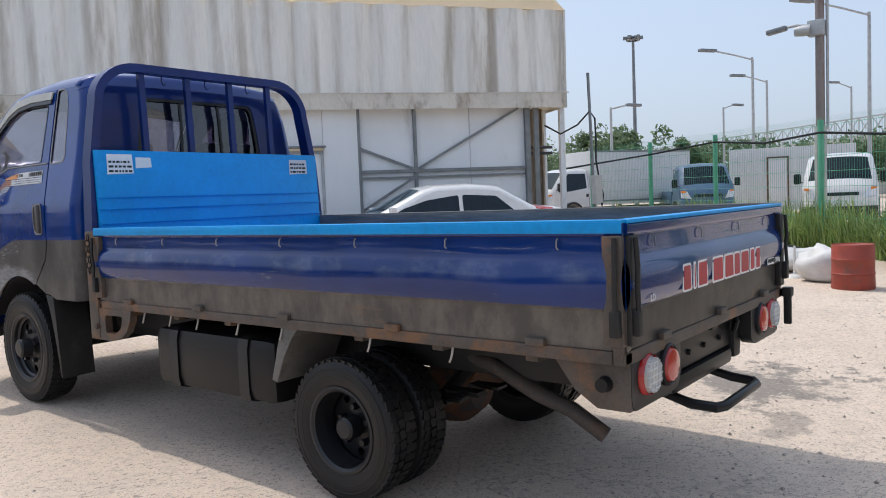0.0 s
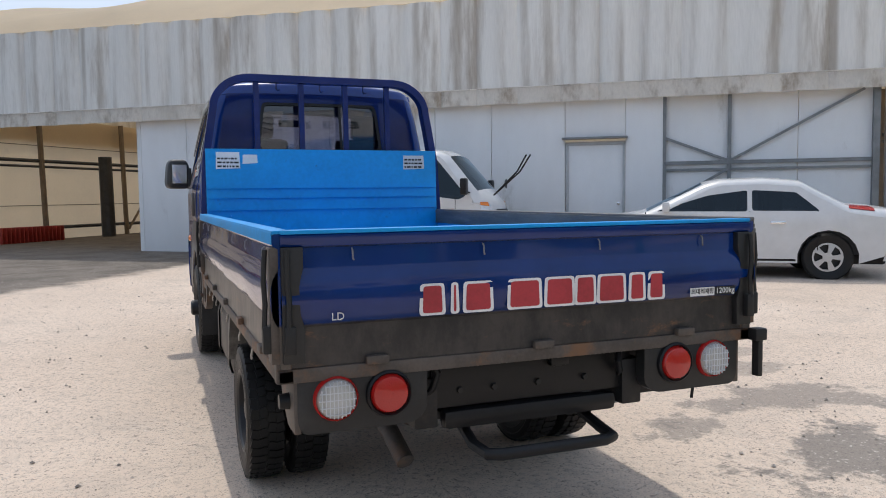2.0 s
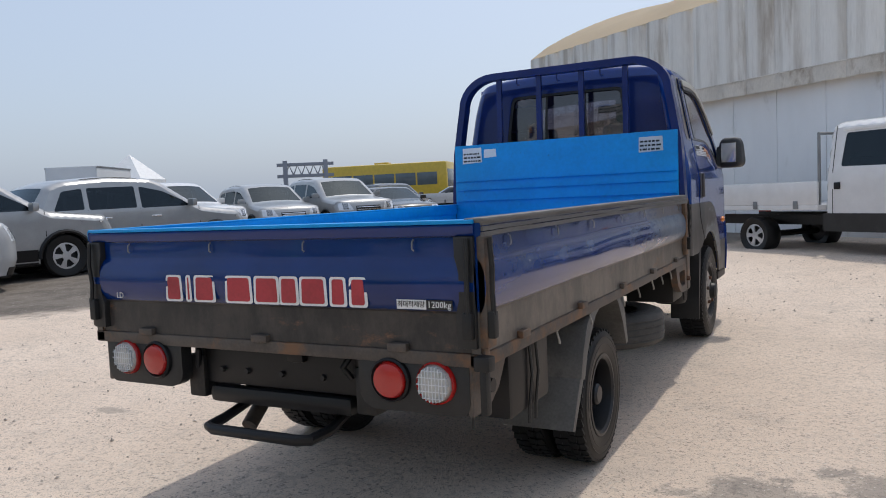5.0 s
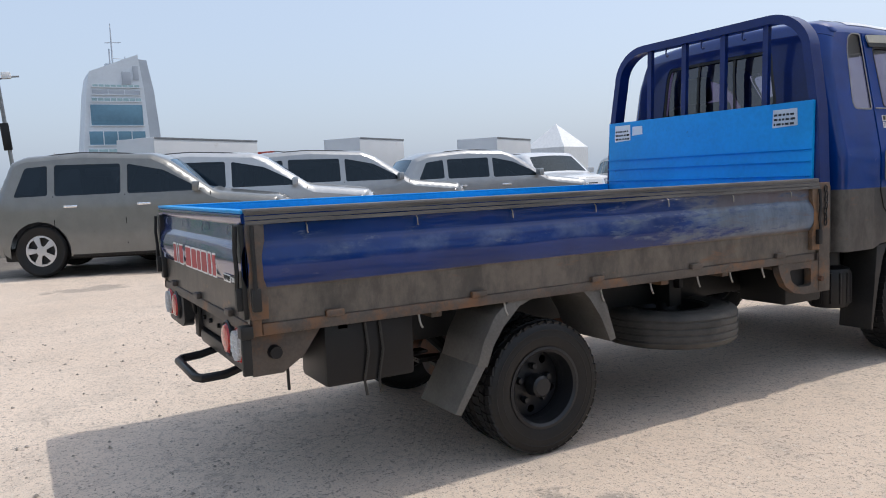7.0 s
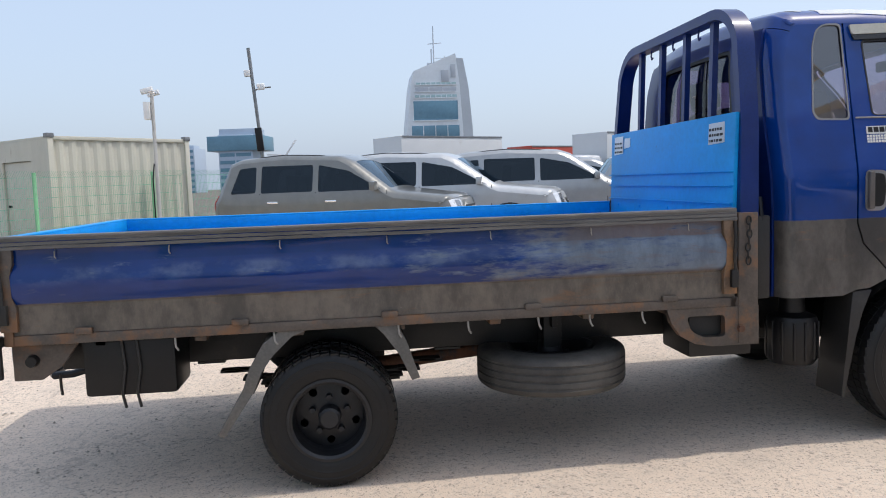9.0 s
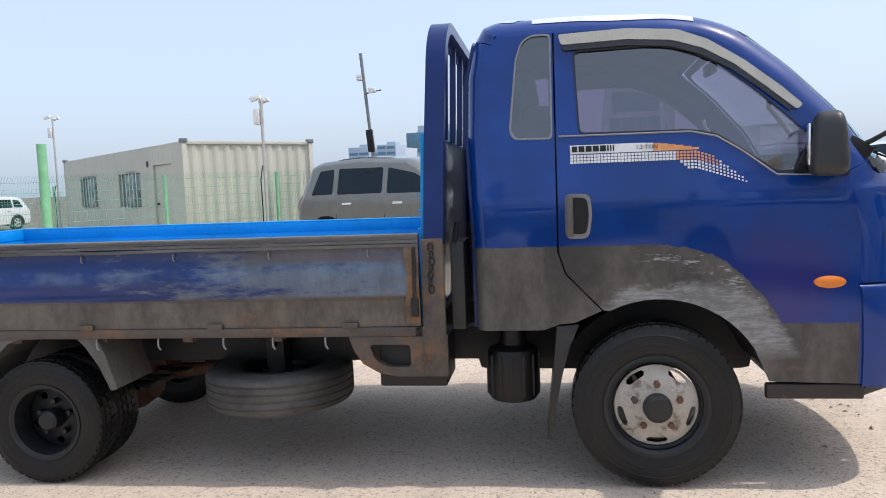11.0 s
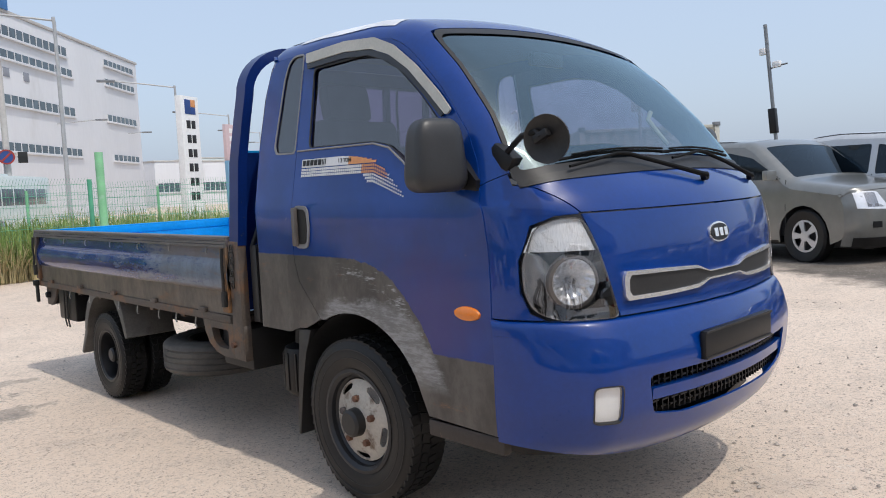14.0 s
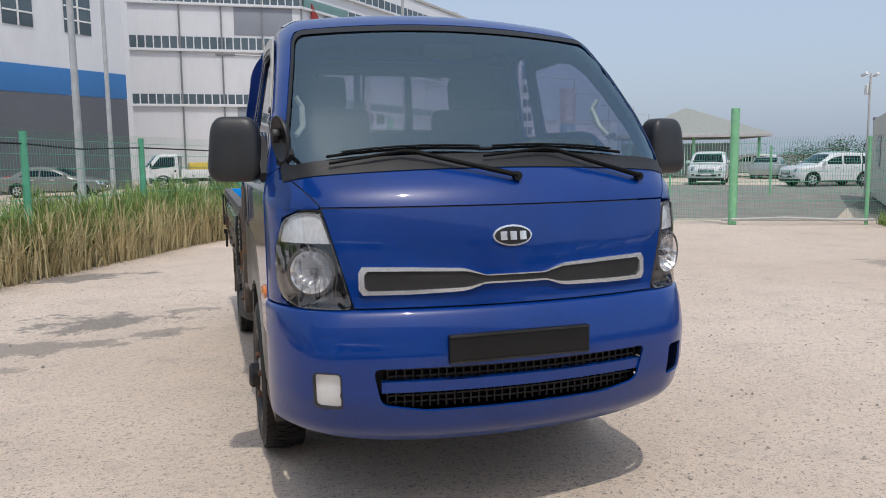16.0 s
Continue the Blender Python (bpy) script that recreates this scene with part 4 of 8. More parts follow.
    part("mirror_glass", moved(boxes((-.06, .06, -.004, .004, -.078, .078), bevel=.003), Matrix.Translation((s * .911, 3.357, 1.448)) @ Matrix.Rotation(radians(-14 * s), 4, "Z")), "chrome", mr)
    # inner arch and mud flap
    well = bmesh.new()
    pr = [(2.80 + .44 * math.cos(radians(a)), .40 + .44 * math.sin(radians(a))) for a in range(22, 176, 7)]
    L = [[well.verts.new((s * xx, y, z)) for y, z in pr] for xx in (.825, .45)]
    for i in range(len(pr) - 1):
        well.faces.new((L[0][i], L[0][i + 1], L[1][i + 1], L[1][i]))
    well.faces.new(L[1])
    part("wheel_well", well, "chassis", truck)
    flap = [(2.385, .735), (2.48, .742), (2.435, .64), (2.405, .53), (2.378, .40), (2.352, .245), (2.335, .245), (2.350, .40), (2.368, .56)]
    part("mud_flap", prism(flap, s * -.20, "yz", s * .83, bevel=.004), "dusty", truck, "black rubber mud flap")

# stripe decal with dots on both doors
for s in (1, -1):
    st = bmesh.new()
    def dot(y0, y1, z0, z1, bm):
        w0, w1 = cab_width(z0) + .0055, cab_width(z1) + .0055
        bm.faces.new([bm.verts.new((s * w, y, z)) for w, y, z in ((w0, y0, z0), (w0, y1, z0), (w1, y1, z1), (w1, y0, z1))])
    base, warm = bmesh.new(), bmesh.new()
    dot(2.456, 2.70, 1.450, 1.486, base)
    for k in range(9):
        dot(2.70 + k * .03, 2.7302 + k * .03, 1.450, 1.486 - .0012 * k * k * .35, base if k < 3 else warm)
    for j in range(6):
        for i in range(52):
            y0, z0 = 2.462 + i * 0.0137, 1.441 - j * .0125
            dip = max(0.0, y0 - 2.96) * 0.34
            if (j > 2 and y0 < 2.93 - .012 * (6 - j)) or y0 > 3.03 + .026 * j:
                continue
            sz = .0057 if y0 < 2.85 else .0057 - .0024 * (y0 - 2.85) / .30
            dot(y0 - sz, y0 + sz, z0 - dip - sz * .9, z0 - dip + sz * .9, warm if 2.88 < y0 < 3.04 and j < 3 else base)
    drs = [o for o in truck.children if o.name.startswith("door")]
    host = drs[0 if s > 0 else 1]
    part("stripe_decal", base, "silver", host, "silver dotted stripe decal", smooth=None)["kind"] = "stuff"
    part("stripe_decal_warm", warm, "amber", host, "orange part of the dotted stripe", smooth=None)["kind"] = "stuff"
    br = bmesh.new()
    for i, w in enumerate((.022, .024, .024, .024, .024, .006, .006, .006)):
        y0 = 2.464 + sum((.022, .024, .024, .024, .024, .006, .006, .006)[:i]) + .005 * i
        w0, w1 = cab_width(1.458) + .007, cab_width(1.482) + .007
        br.faces.new([br.verts.new((s * ww, yy, zz)) for ww, yy, zz in ((w0, y0, 1.458), (w0, y0 + w, 1.458), (w1, y0 + w, 1.482), (w1, y0, 1.482))])
    part("brand_marking", br, "plastic", host, smooth=None)["kind"] = "stuff"
    ty = 2.765
    m = Matrix.Translation((s * (cab_width(1.47) + .0075), ty, 1.468)) @ Matrix.Rotation(radians(90 * s), 4, "Z") @ Matrix.Rotation(radians(90), 4, "X")
    part("load_writing", text_mesh("1.2 TON", .024, m), "black", host, smooth=None)

# round front mirror on its arm, wipers
fm = part("front_mirror", moved(lathe([(0, -.006), (.02, -.005), (.05, .004), (.072, .012), (.077, .016), (.078, .010), (.06, -.006), (.03, -.018), (0, -.022)], 28, "y"), Matrix.Translation((.785, 3.792, 1.479)) @ Matrix.Rotation(radians(-76), 4, "Z") @ Matrix.Rotation(radians(-6), 4, "X")), "dusty", truck, "round convex mirror on a bent arm")
part("mirror_arm", tube([(.76, 3.58, 1.435), (.785, 3.63, 1.455), (.80, 3.70, 1.495), (.805, 3.76, 1.503), (.815, 3.79, 1.485)], .010, 8), "plastic", fm)
part("mirror_clamp", moved(boxes((-.014, .014, -.03, .03, -.014, .014), bevel=.008), Matrix.Translation((.808, 3.785, 1.487)) @ Matrix.Rotation(radians(25), 4, "X")), "plastic", fm)
part("mirror_foot", moved(boxes((-.035, .035, -.055, .055, -.042, .042), bevel=.026), Matrix.Translation((.757, 3.585, 1.425)) @ Matrix.Rotation(radians(-35), 4, "X")), "plastic", fm)
for x0, x1 in ((.62, -.03), (.07, -.57)):
    wp = part("wiper", tube([CAB.at(x0 / .81, 1.405, .026), CAB.at((x0 - .25) / .81, 1.43, .030), CAB.at((x0 - .30) / .81, 1.424, .034), CAB.at((x0 - .42) / .82, 1.39, .034), CAB.at(x1 / .83, 1.338, .030)], [.005, .006, .008, .008, .010], 8), "rubber", truck, "black windscreen wiper")
    blade = [CAB.at((x0 - .60 * k / 12) / .8, 1.434 + .010 * math.sin(k / 12 * math.pi), .010) for k in range(13)]
    part("wiper_blade", tube(blade, .006, 6), "rubber", wp)
    part("blade_spine", tube([p + Vector((0, .008, .010)) for p in blade[1:12]], .0045, 6), "rubber", wp)
    part("wiper_pivot", moved(lathe([(0, 0), (.018, 0), (.016, .02), (0, .022)], 12, "y"), Matrix.Translation(CAB.at(x1 / .83, 1.338, .012))), "plastic", wp)

# cab inside
part("cab_floor", boxes((-.78, .78, 2.06, 3.5, .86, .90)), "interior", truck)
part("dashboard", boxes((-.72, .72, 3.22, 3.60, 1.02, 1.36), bevel=.06), "interior", truck)
for x in (-.42, .42):
    sb = part("seat", boxes((x - .25, x + .25, 2.42, 2.92, .92, 1.10), bevel=.05), "seat", truck, "grey cloth cab seat")
    part("seat_back", moved(boxes((x - .24, x + .24, -.07, .07, 0, .62), bevel=.05), Matrix.Translation((0, 2.42, 1.06)) @ Matrix.Rotation(radians(10), 4, "X")), "seat", sb)
    part("headrest", moved(boxes((x - .13, x + .13, -.045, .045, .62, .80), bevel=.04), Matrix.Translation((0, 2.40, 1.06)) @ Matrix.Rotation(radians(10), 4, "X")), "seat", sb)
part("middle_seat", boxes((-.16, .16, 2.42, 2.9, .92, 1.07), bevel=.04), "seat", truck)
tilt = Matrix.Translation((-.40, 3.16, 1.33)) @ Matrix.Rotation(radians(-42), 4, "X")
sw = part("steering_wheel", moved(tube([(math.cos(k * math.tau / 28) * .19, 0, math.sin(k * math.tau / 28) * .19) for k in range(28)], .014, 8, True), tilt), "plastic", truck)
part("wheel_boss", moved(boxes((-.17, .17, -.02, .02, -.03, .03), (-.06, .06, -.03, .02, -.07, .05), bevel=.012), tilt), "plastic", sw)
for s in (1, -1):
    part("door_lining", prism([(2.40, .95), (3.35, .95), (3.35, 1.32), (3.25, 1.34), (3.05, 1.49), (2.40, 1.51)], s * -.03, "yz", s * .775), "interior", truck)
    part("grab_handle", tube([(s * .68, 3.28, 1.66), (s * .655, 3.28, 1.62), (s * .66, 3.34, 1.54), (s * .69, 3.36, 1.50)], .012, 8), "visor", truck)
part("roof_lining", CAB.top([(-.86, 2.0), (.86, 2.0), (.86, 2.98), (-.86, 2.98)], (), 0.12, -0.04), "interior", truck)
part("rear_view_mirror", moved(boxes((-.11, .11, -.015, .015, -.03, .03), bevel=.012), Matrix.Translation((0, 3.18, 1.87))), "plastic", truck)

# ---- load bed ----
ZT = 1.128
prof = [(0, .743), (0, .860), (.007, .868), (.015, .884), (.021, .906), (.024, .93), (.024, .955), (.0215, .978), (.0165, .998), (.009, 1.014), (.001, 1.024), (.0, 1.03), (.0, 1.086), (.012, 1.092), (.016, 1.10), (.016, ZT - .006), (.010, ZT),
        (-.030, ZT), (-.036, ZT - .006), (-.036, 1.08), (-.028, 1.07), (-.028, .743)]


def gate_panel(place, length):
    """Pressed gate panel with ribs, drawn out along its length, with slight dents."""
    bm = bmesh.new()
    n = max(2, int(length / .12))
    rows = []
    for i in range(n + 1):
        t = -length / 2 + length * i / n
        ring = []
        for o, z in prof:
            dent = .0035 * noise.noise(Vector((t * 3.1, z * 9, place))) if 0 < i < n and z < 1.08 else 0
            ring.append(bm.verts.new((o + dent, t, z)))
        rows.append(ring)
    k = len(prof)
    for i in range(n):
        for j in range(k):
            bm.faces.new((rows[i][j], rows[i][(j + 1) % k], rows[i + 1][(j + 1) % k], rows[i + 1][j]))
    bm.faces.new(rows[0])
    bm.faces.new(rows[-1][::-1])
    return bm


def gate(name, m, length, label, right=False, tail=False):
    g = part(name, moved(gate_panel(length + (7 if right else 0), length), m), "reargate" if tail else "gate", truck, label)
    top = boxes((-.037, .0172, -length / 2, length / 2, ZT - .002, ZT + .010), bevel=.004)
    inner = boxes((-.0345, -.0285, -length / 2 + .01, length / 2 - .01, .762, 1.069), bevel=.001)
    part("inner_face", moved(inner, m), "lblue", g, "light blue inner face of the gate")
    part("inner_fold", moved(boxes((-.0395, -.0365, -length / 2 + .006, length / 2 - .006, 1.066, ZT - .001), bevel=.001), m), "lblue", g)
    if right:
        strip = bmesh.new()
        for k in range(40):
            t0, t1 = -length / 2 + length * k / 40, -length / 2 + length * (k + 1) / 40
            for j, dz in enumerate((0, .016, .032)):
                wob = .004 * noise.noise(Vector((k * .21, j, 3)))
                box(strip, .014, .026 - .004 * j, t0, t1, 1.088 + dz + wob, 1.101 + dz + wob, bevel=.0)
        box(strip, -.040, .022, -length / 2, length / 2, ZT - .001, ZT + .014, bevel=.006)
        part("inner_rubber", moved(boxes((-.044, -.0365, -length / 2 + .004, length / 2 - .004, ZT - .085, ZT + .004), bevel=.003), m), "rail", g, "dark rubber lining along the inside")
        part("rubber_strip", moved(strip, m), "rail", g, "ribbed black rubber edge strip", smooth=None)
    else:
        part("top_rail", moved(top, m), "lblue", g, "light blue painted top rail")
        if not tail:
            part("rail_face", moved(boxes((.0162, .0185, -length / 2, length / 2, ZT - .03, ZT + .004), bevel=.001), m), "lblue", g)
    wav = [(-.0, .76), (.062, .76), (.064, .86), (.048, .90), (.046, .98), (.062, 1.03), (.062, 1.09), (0, 1.09)]
    for e in (-1, 1):
        st = prism([(e * (length / 2 - a), z) for a, z in wav], .026, "yz", -.002, bevel=.003)
        part("end_stile", moved(st, m), "rustprimer" if right and e > 0 else "dusty" if tail else "primer", g, "rust-brown end stile" if right and e > 0 else "worn dark end stile")
        part("latch_bar", moved(tube([(.034, e * (length / 2 - .016), 1.085), (.040, e * (length / 2 - .014), 1.0), (.036, e * (length / 2 - .018), .93), (.04, e * (length / 2 - .015), .86)], .008, 8), m), "chassis", g)
        part("latch_plate", moved(boxes((.020, .046, min(e * (length / 2 - .035), e * (length / 2 - .003)), max(e * (length / 2 - .035), e * (length / 2 - .003)), .79, .87), bevel=.006), m), "chassis", g)
    cnt = max(3, int(length / .40))
    for k in range(cnt):
        t = -length / 2 + length * (k + .5) / cnt
        part("rope_hook", moved(tube([(.004, t, 1.082), (.012, t, 1.076), (.014, t, 1.054), (.010, t + .004, 1.048)], .0026, 6), m), "sealgrey" if tail else "palehook", g)
    for k in range(max(2, int(length / .55))):
        t = -length / 2 + length * (k + .5) / max(2, int(length / .55))
        part("hinge", moved(boxes((-.004, .022, t - .035, t + .035, .738, .764), bevel=.006), m), "primer", g)
    return g


BED0, BED1 = -1.30, 1.80
for s in (1, -1):
    for y in (-.62, -.22, .30, .60, .91, 1.14, 1.38):
        part("bed_hook", tube([(s * .828, y, .702), (s * .834, y, .678), (s * .838, y + .003, .660), (s * .836, y + .012, .646)], .0045, 6), "palehook", truck)
gate("side_gate", pose(.836, (BED0 + BED1) / 2 + .015, 0), BED1 - BED0 - .01, "dented blue side gate with rusty lower edge and rubber strip", right=True)
gate("side_gate", pose(-.836, (BED0 + BED1) / 2 + .015, 0, 0, 0, 180), BED1 - BED0 - .01, "dented blue side gate with light blue rail")
tail = gate("tailgate", pose(0, BED0 + .028, 0, 0, 0, -90), 1.66, "blue tailgate with worn grey lower edge", tail=True)
yt = BED0 + .028 - .0225
letters = [(-.425, .085), (-.325, .03), (-.285, .105), (-.135, .125), (-.005, .115), (.105, .085), (.190, .115), (.312, .07), (.388, .072)]
for x0, w in letters:
    pts = rounded([(x0, .872), (x0 + w, .872), (x0 + w - .004, .968), (x0 + .004, .968)], .012)
    part("brand_block_border", prism(pts, -.0012, "xz", yt), "white", tail, smooth=None)
    cx = x0 + w / 2
    part("brand_block", prism([(cx + (a - cx) * (1 - .022 / w), .92 + (b - .92) * .84) for a, b in pts], -.0012, "xz", yt - .0015), "red", tail, "red block lettering with white outline", smooth=None)
part("load_plate_white", prism([(.565, .873), (.668, .873), (.668, .902), (.565, .902)], -.0012, "xz", yt), "white", tail, smooth=None)
part("load_plate_black", prism([(.669, .873), (.757, .873), (.757, .902), (.669, .902)], -.0012, "xz", yt), "black", tail, smooth=None)
rear_text = Matrix.Rotation(radians(90), 4, "X")
part("load_writing", text_mesh("1200kg", .028, Matrix.Translation((.713, yt - .0025, .8875)) @ rear_text, .0006), "white", tail, smooth=None)
part("load_writing", text_mesh("최대적재량", .021, Matrix.Translation((.616, yt - .0025, .8875)) @ rear_text, .0006), "black", tail, smooth=None)
part("trim_writing", text_mesh("LD", .032, Matrix.Translation((-.672, yt - .0015, .887)) @ rear_text, .0006), "silver", tail, smooth=None)

# deck, corner posts, headboard and guard
deck = bmesh.new()
ribs = []
for k in range(12):
    a = -.806 + k * .1345
    ribs += [(a, .743), (a + .008, .758), (a + .118, .758), (a + .126, .743)]
front_, back_ = [deck.verts.new((x, BED0 + .07, z)) for x, z in ribs], [deck.verts.new((x, BED1 + .03, z)) for x, z in ribs]
for k in range(len(ribs) - 1):
    deck.faces.new((front_[k], front_[k + 1], back_[k + 1], back_[k]))
part("bed_plate", boxes((-.81, .81, BED0 + .06, BED1 + .03, .728, .741)), "chassis", truck)
part("bed_floor", deck, "lblue", truck, "ribbed light blue bed floor", smooth=None)
part("bed_frame", join(boxes((-.845, -.795, BED0 + .02, BED1 + .02, .700, .742), (.795, .845, BED0 + .02, BED1 + .02, .700, .742), (-.845, .845, BED0 + .02, BED0 + .07, .700, .742), (-.845, .845, BED1 - .02, BED1 + .03, .70, .742),
                       *[(-.80, .80, y, y + .05, .672, .742) for y in (-.95, -.55, -.15, .28, .70, 1.12, 1.5)], bevel=.006)), "primer", truck, "rusty steel bed frame")
for s in (1, -1):
    part("rear_post", boxes((s * .802, s * .848, BED0 + .025, BED0 + .06, .70, 1.115), bevel=.006), "primer", truck)
    part("front_post", boxes((s * .80, s * .85, BED1 + .02, BED1 + .115, .53, 1.12), bevel=.008), "primer", truck, "rusty front corner post")
    bk = [(1.92, .525), (1.92, .70), (1.49, .70), (1.51, .64), (1.55, .58), (1.62, .54), (1.70, .525)]
    hole = rounded([(1.58, .665), (1.76, .665), (1.76, .567), (1.66, .567), (1.60, .60)], .02)
    bb = sheet(bk, [hole], lambda y, z: Vector((s * .845, y, z)), .05)
    part("step_bracket", bb, "primer", truck, "rusty bracket below the bed", thick=.04)
    part("bracket_bolt", lathe([(0, 0), (.016, 0), (.016, s * .02), (0, s * .02)], 6, "x", (s * .845, 1.83, .60)), "rust", truck)
    part("latch_chain", join(*[moved(tube([(0, .011 * math.cos(a_ * math.tau / 10), .019 * math.sin(a_ * math.tau / 10)) for a_ in range(10)], .0035, 6, True), Matrix.Translation((s * (.858 + .003 * (k_ % 2)), 1.865 + .004 * math.sin(k_), 1.085 - .03 * k_)) @ Matrix.Rotation(radians(60 * (k_ % 2)), 4, "Z")) for k_ in range(7)]), "chassis", truck, "dark latch chain")["kind"] = "stuff"

lean = .035
def gp(x, z):
    return Vector((x, 1.875 + lean * (z - 1.1), z))


hoop = [gp(-.822, 1.10), gp(-.80, 1.5), gp(-.765, 1.72)] + [gp(-.50 - .245 * math.cos(radians(a)), 1.83 + .215 * math.sin(radians(a))) for a in range(0, 91, 10)]
hoop = hoop + [Vector((-p.x, p.y, p.z)) for p in hoop[::-1]]
guard = part("cab_guard", tube(hoop, .03, flat=(.024, .042), level=True), "dblue", truck, "dark blue tubular cab guard with vertical bars")
for x in (-.32, -.02, .29):
    part("guard_hook", tube([gp(x, 2.02), gp(x - .004, 1.985), gp(x + .008, 1.968), gp(x + .022, 1.975)], .005, 6), "dblue", guard)
for x in (-.46, -.155, .155, .46):
    part("guard_bar", tube([gp(x, 1.55), gp(x, 2.04)], .016, flat=(.018, .014)), "dblue", guard)
head = part("headboard", moved(boxes((-.806, .806, -.012, .012, -.27, .53), bevel=.004), Matrix.Translation((0, 1.825, 1.035)) @ Matrix.Rotation(radians(-2), 4, "X")), "lblue", truck, "light blue steel headboard with old stickers")
part("headboard_back", moved(boxes((-.80, .80, .014, .020, -.27, .52), bevel=.002), Matrix.Translation((0, 1.825, 1.035)) @ Matrix.Rotation(radians(-2), 4, "X")), "dblue", head, "dark blue rear face")
for z in (1.155, 1.235, 1.30):
    part("rib", boxes((-.80, .80, 1.815 + (z - 1.06) * .035 - .0165, 1.815 + (z - 1.06) * .035, z, z + .006), bevel=.002), "lblue", head)
def board_y(z):
    return 1.825 - .0125 + (z - 1.035) * .035


for nm, x0, x1, z0, z1, mt, lb in (("sticker", -.742, -.585, 1.43, 1.543, "white", "white sticker with dark blocks"), ("sticker_remnant", -.57, -.47, 1.465, 1.527, "white", "torn white sticker remnant"),
                                   ("sticker", .555, .715, 1.43, 1.53, "silver", "faded silver sticker")):
    pts = [(x0, z0), (x1, z0 + .006), (x1 - .004, z1), (x0 + .003, z1)]
    bm = bmesh.new()
    bm.faces.new([bm.verts.new((x, board_y(z) - .002, z)) for x, z in pts])
    sk = part(nm, bm, mt, head, lb, smooth=None, thick=.001)
    if nm == "sticker":
        random.seed(int(x0 * 100))
        bars = bmesh.new()
        for j in range(3):
            x = x0 + .01
            while x < x1 - .025:
                w = random.uniform(.008, .03)
                za = z0 + .012 + j * .026
                bars.faces.new([bars.verts.new((xx, board_y(zz) - .0042, zz)) for xx, zz in ((x, za), (min(x + w, x1 - .01), za), (min(x + w, x1 - .01), za + .012), (x, za + .012))])
                x += w + .007
        part("faded_print", bars, "black", sk, smooth=None)["kind"] = "stuff"
for x in (-.66, -.3, .1, .45, .66):
    part("bolt", lathe([(0, 0), (.010, 0), (.008, -.006), (0, -.007)], 8, "y", (x, board_y(1.20) - .001, 1.12)), "lblue", head)

# ---- underneath ----
for s in (1, -1):
    part("chassis_rail", boxes((s * .34, s * .42, -1.22, 3.5, .50, .66), bevel=.01), "chassis", truck)
for y in (-1.0, -.4, .6, 1.4, 2.1):
    part("cross_member", boxes((-.36, .36, y, y + .08, .53, .63), bevel=.01), "chassis", truck)
part("rear_axle", join(tube([(-.55, 0, .30), (.55, 0, .30)], .055, 14), moved(lathe([(0, -.16), (.10, -.14), (.17, -.05), (.18, .03), (.12, .12), (0, .14)], 20, "y"), Matrix.Translation((.0, 0, .31)))), "rust", truck, "rusty rear axle with differential")
part("drive_shaft", tube([(0, .12, .33), (0, 2.2, .52)], .04, 12), "rust", truck)
for s in (1, -1):
    lf = bmesh.new()
    for k in range(5):
        l = .62 - .1 * k
        for i in range(10):
            a, b = -l + 2 * l * i / 10, -l + 2 * l * (i + 1) / 10
            m = (a + b) / 2
            box(lf, s * .35, s * .42, a, b, .36 + .16 * (m / .62) ** 2 - .012 * k, .371 + .16 * (m / .62) ** 2 - .012 * k)
    part("leaf_spring", lf, "chassis", truck, smooth=None)
    part("shock_absorber", tube([(s * .30, -.12, .32), (s * .28, -.42, .62)], .03, 10), "chassis", truck)
    if s > 0:
        part("fender_plate", prism([(-.365, .45), (-.33, .55), (-.27, .65), (-.17, .725), (-.04, .735), (-.03, .715), (-.15, .68), (-.235, .60), (-.285, .53), (-.315, .44)], s * -.30, "yz", s * .835, bevel=.004), "fender", truck, "dust-grey rear fender")
        part("rear_mud_flap", prism([(-.475, .27), (-.445, .26), (-.315, .45), (-.36, .46)], s * -.30, "yz", s * .83, bevel=.004), "fender", truck)
    part("fender_plate", prism([(.16, .735), (.28, .735), (.335, .62), (.385, .465), (.35, .455), (.30, .57), (.24, .665)], s * -.32, "yz", s * .83, bevel=.004), "fender", truck, "dust-grey rear fender")
tank = part("fuel_tank", boxes((-.80, -.44, .40, 1.36, .33, .63), bevel=.06), "plastic", truck, "black fuel tank with steel straps")
for y in (.60, 1.16):
    part("strap", boxes((-.808, -.43, y, y + .03, .325, .63), bevel=.05), "dusty", tank)
part("battery_box", boxes((.52, .80, -1.0, -.63, .46, .715), bevel=.02), "plastic", truck, "black battery box with hanging straps")
for y in (-.84, -.78):
    part("box_strap", tube([(.808, y, .70), (.812, y + .01, .58), (.806, y - .01, .47), (.80, y, .41)], .006, 6), "dusty", truck)
part("exhaust_pipe", tube([(-.25, 1.3, .45), (-.28, .5, .47), (-.30, .1, .55), (-.36, -.25, .58), (-.42, -.52, .54), (-.41, -.70, .45), (-.39, -.84, .40), (-.37, -.97, .315)], .032, 14), "pipe", truck, "grimy brown exhaust pipe")
part("silencer", moved(lathe([(0, -.3), (.09, -.29), (.10, 0), (.09, .29), (0, .3)], 18, "y"), Matrix.Translation((-.26, 1.1, .45))), "rust", truck)
spare = make_wheel("spare_wheel", truck, 0, 0, 0, 1, .360, .185, .20, False, .07, .003)
spare.matrix_basis = Matrix.Translation((.50, 1.045, .42)) @ Matrix.Rotation(radians(-90), 4, "Y")
spare["label"] = "dusty spare wheel slung below the bed"
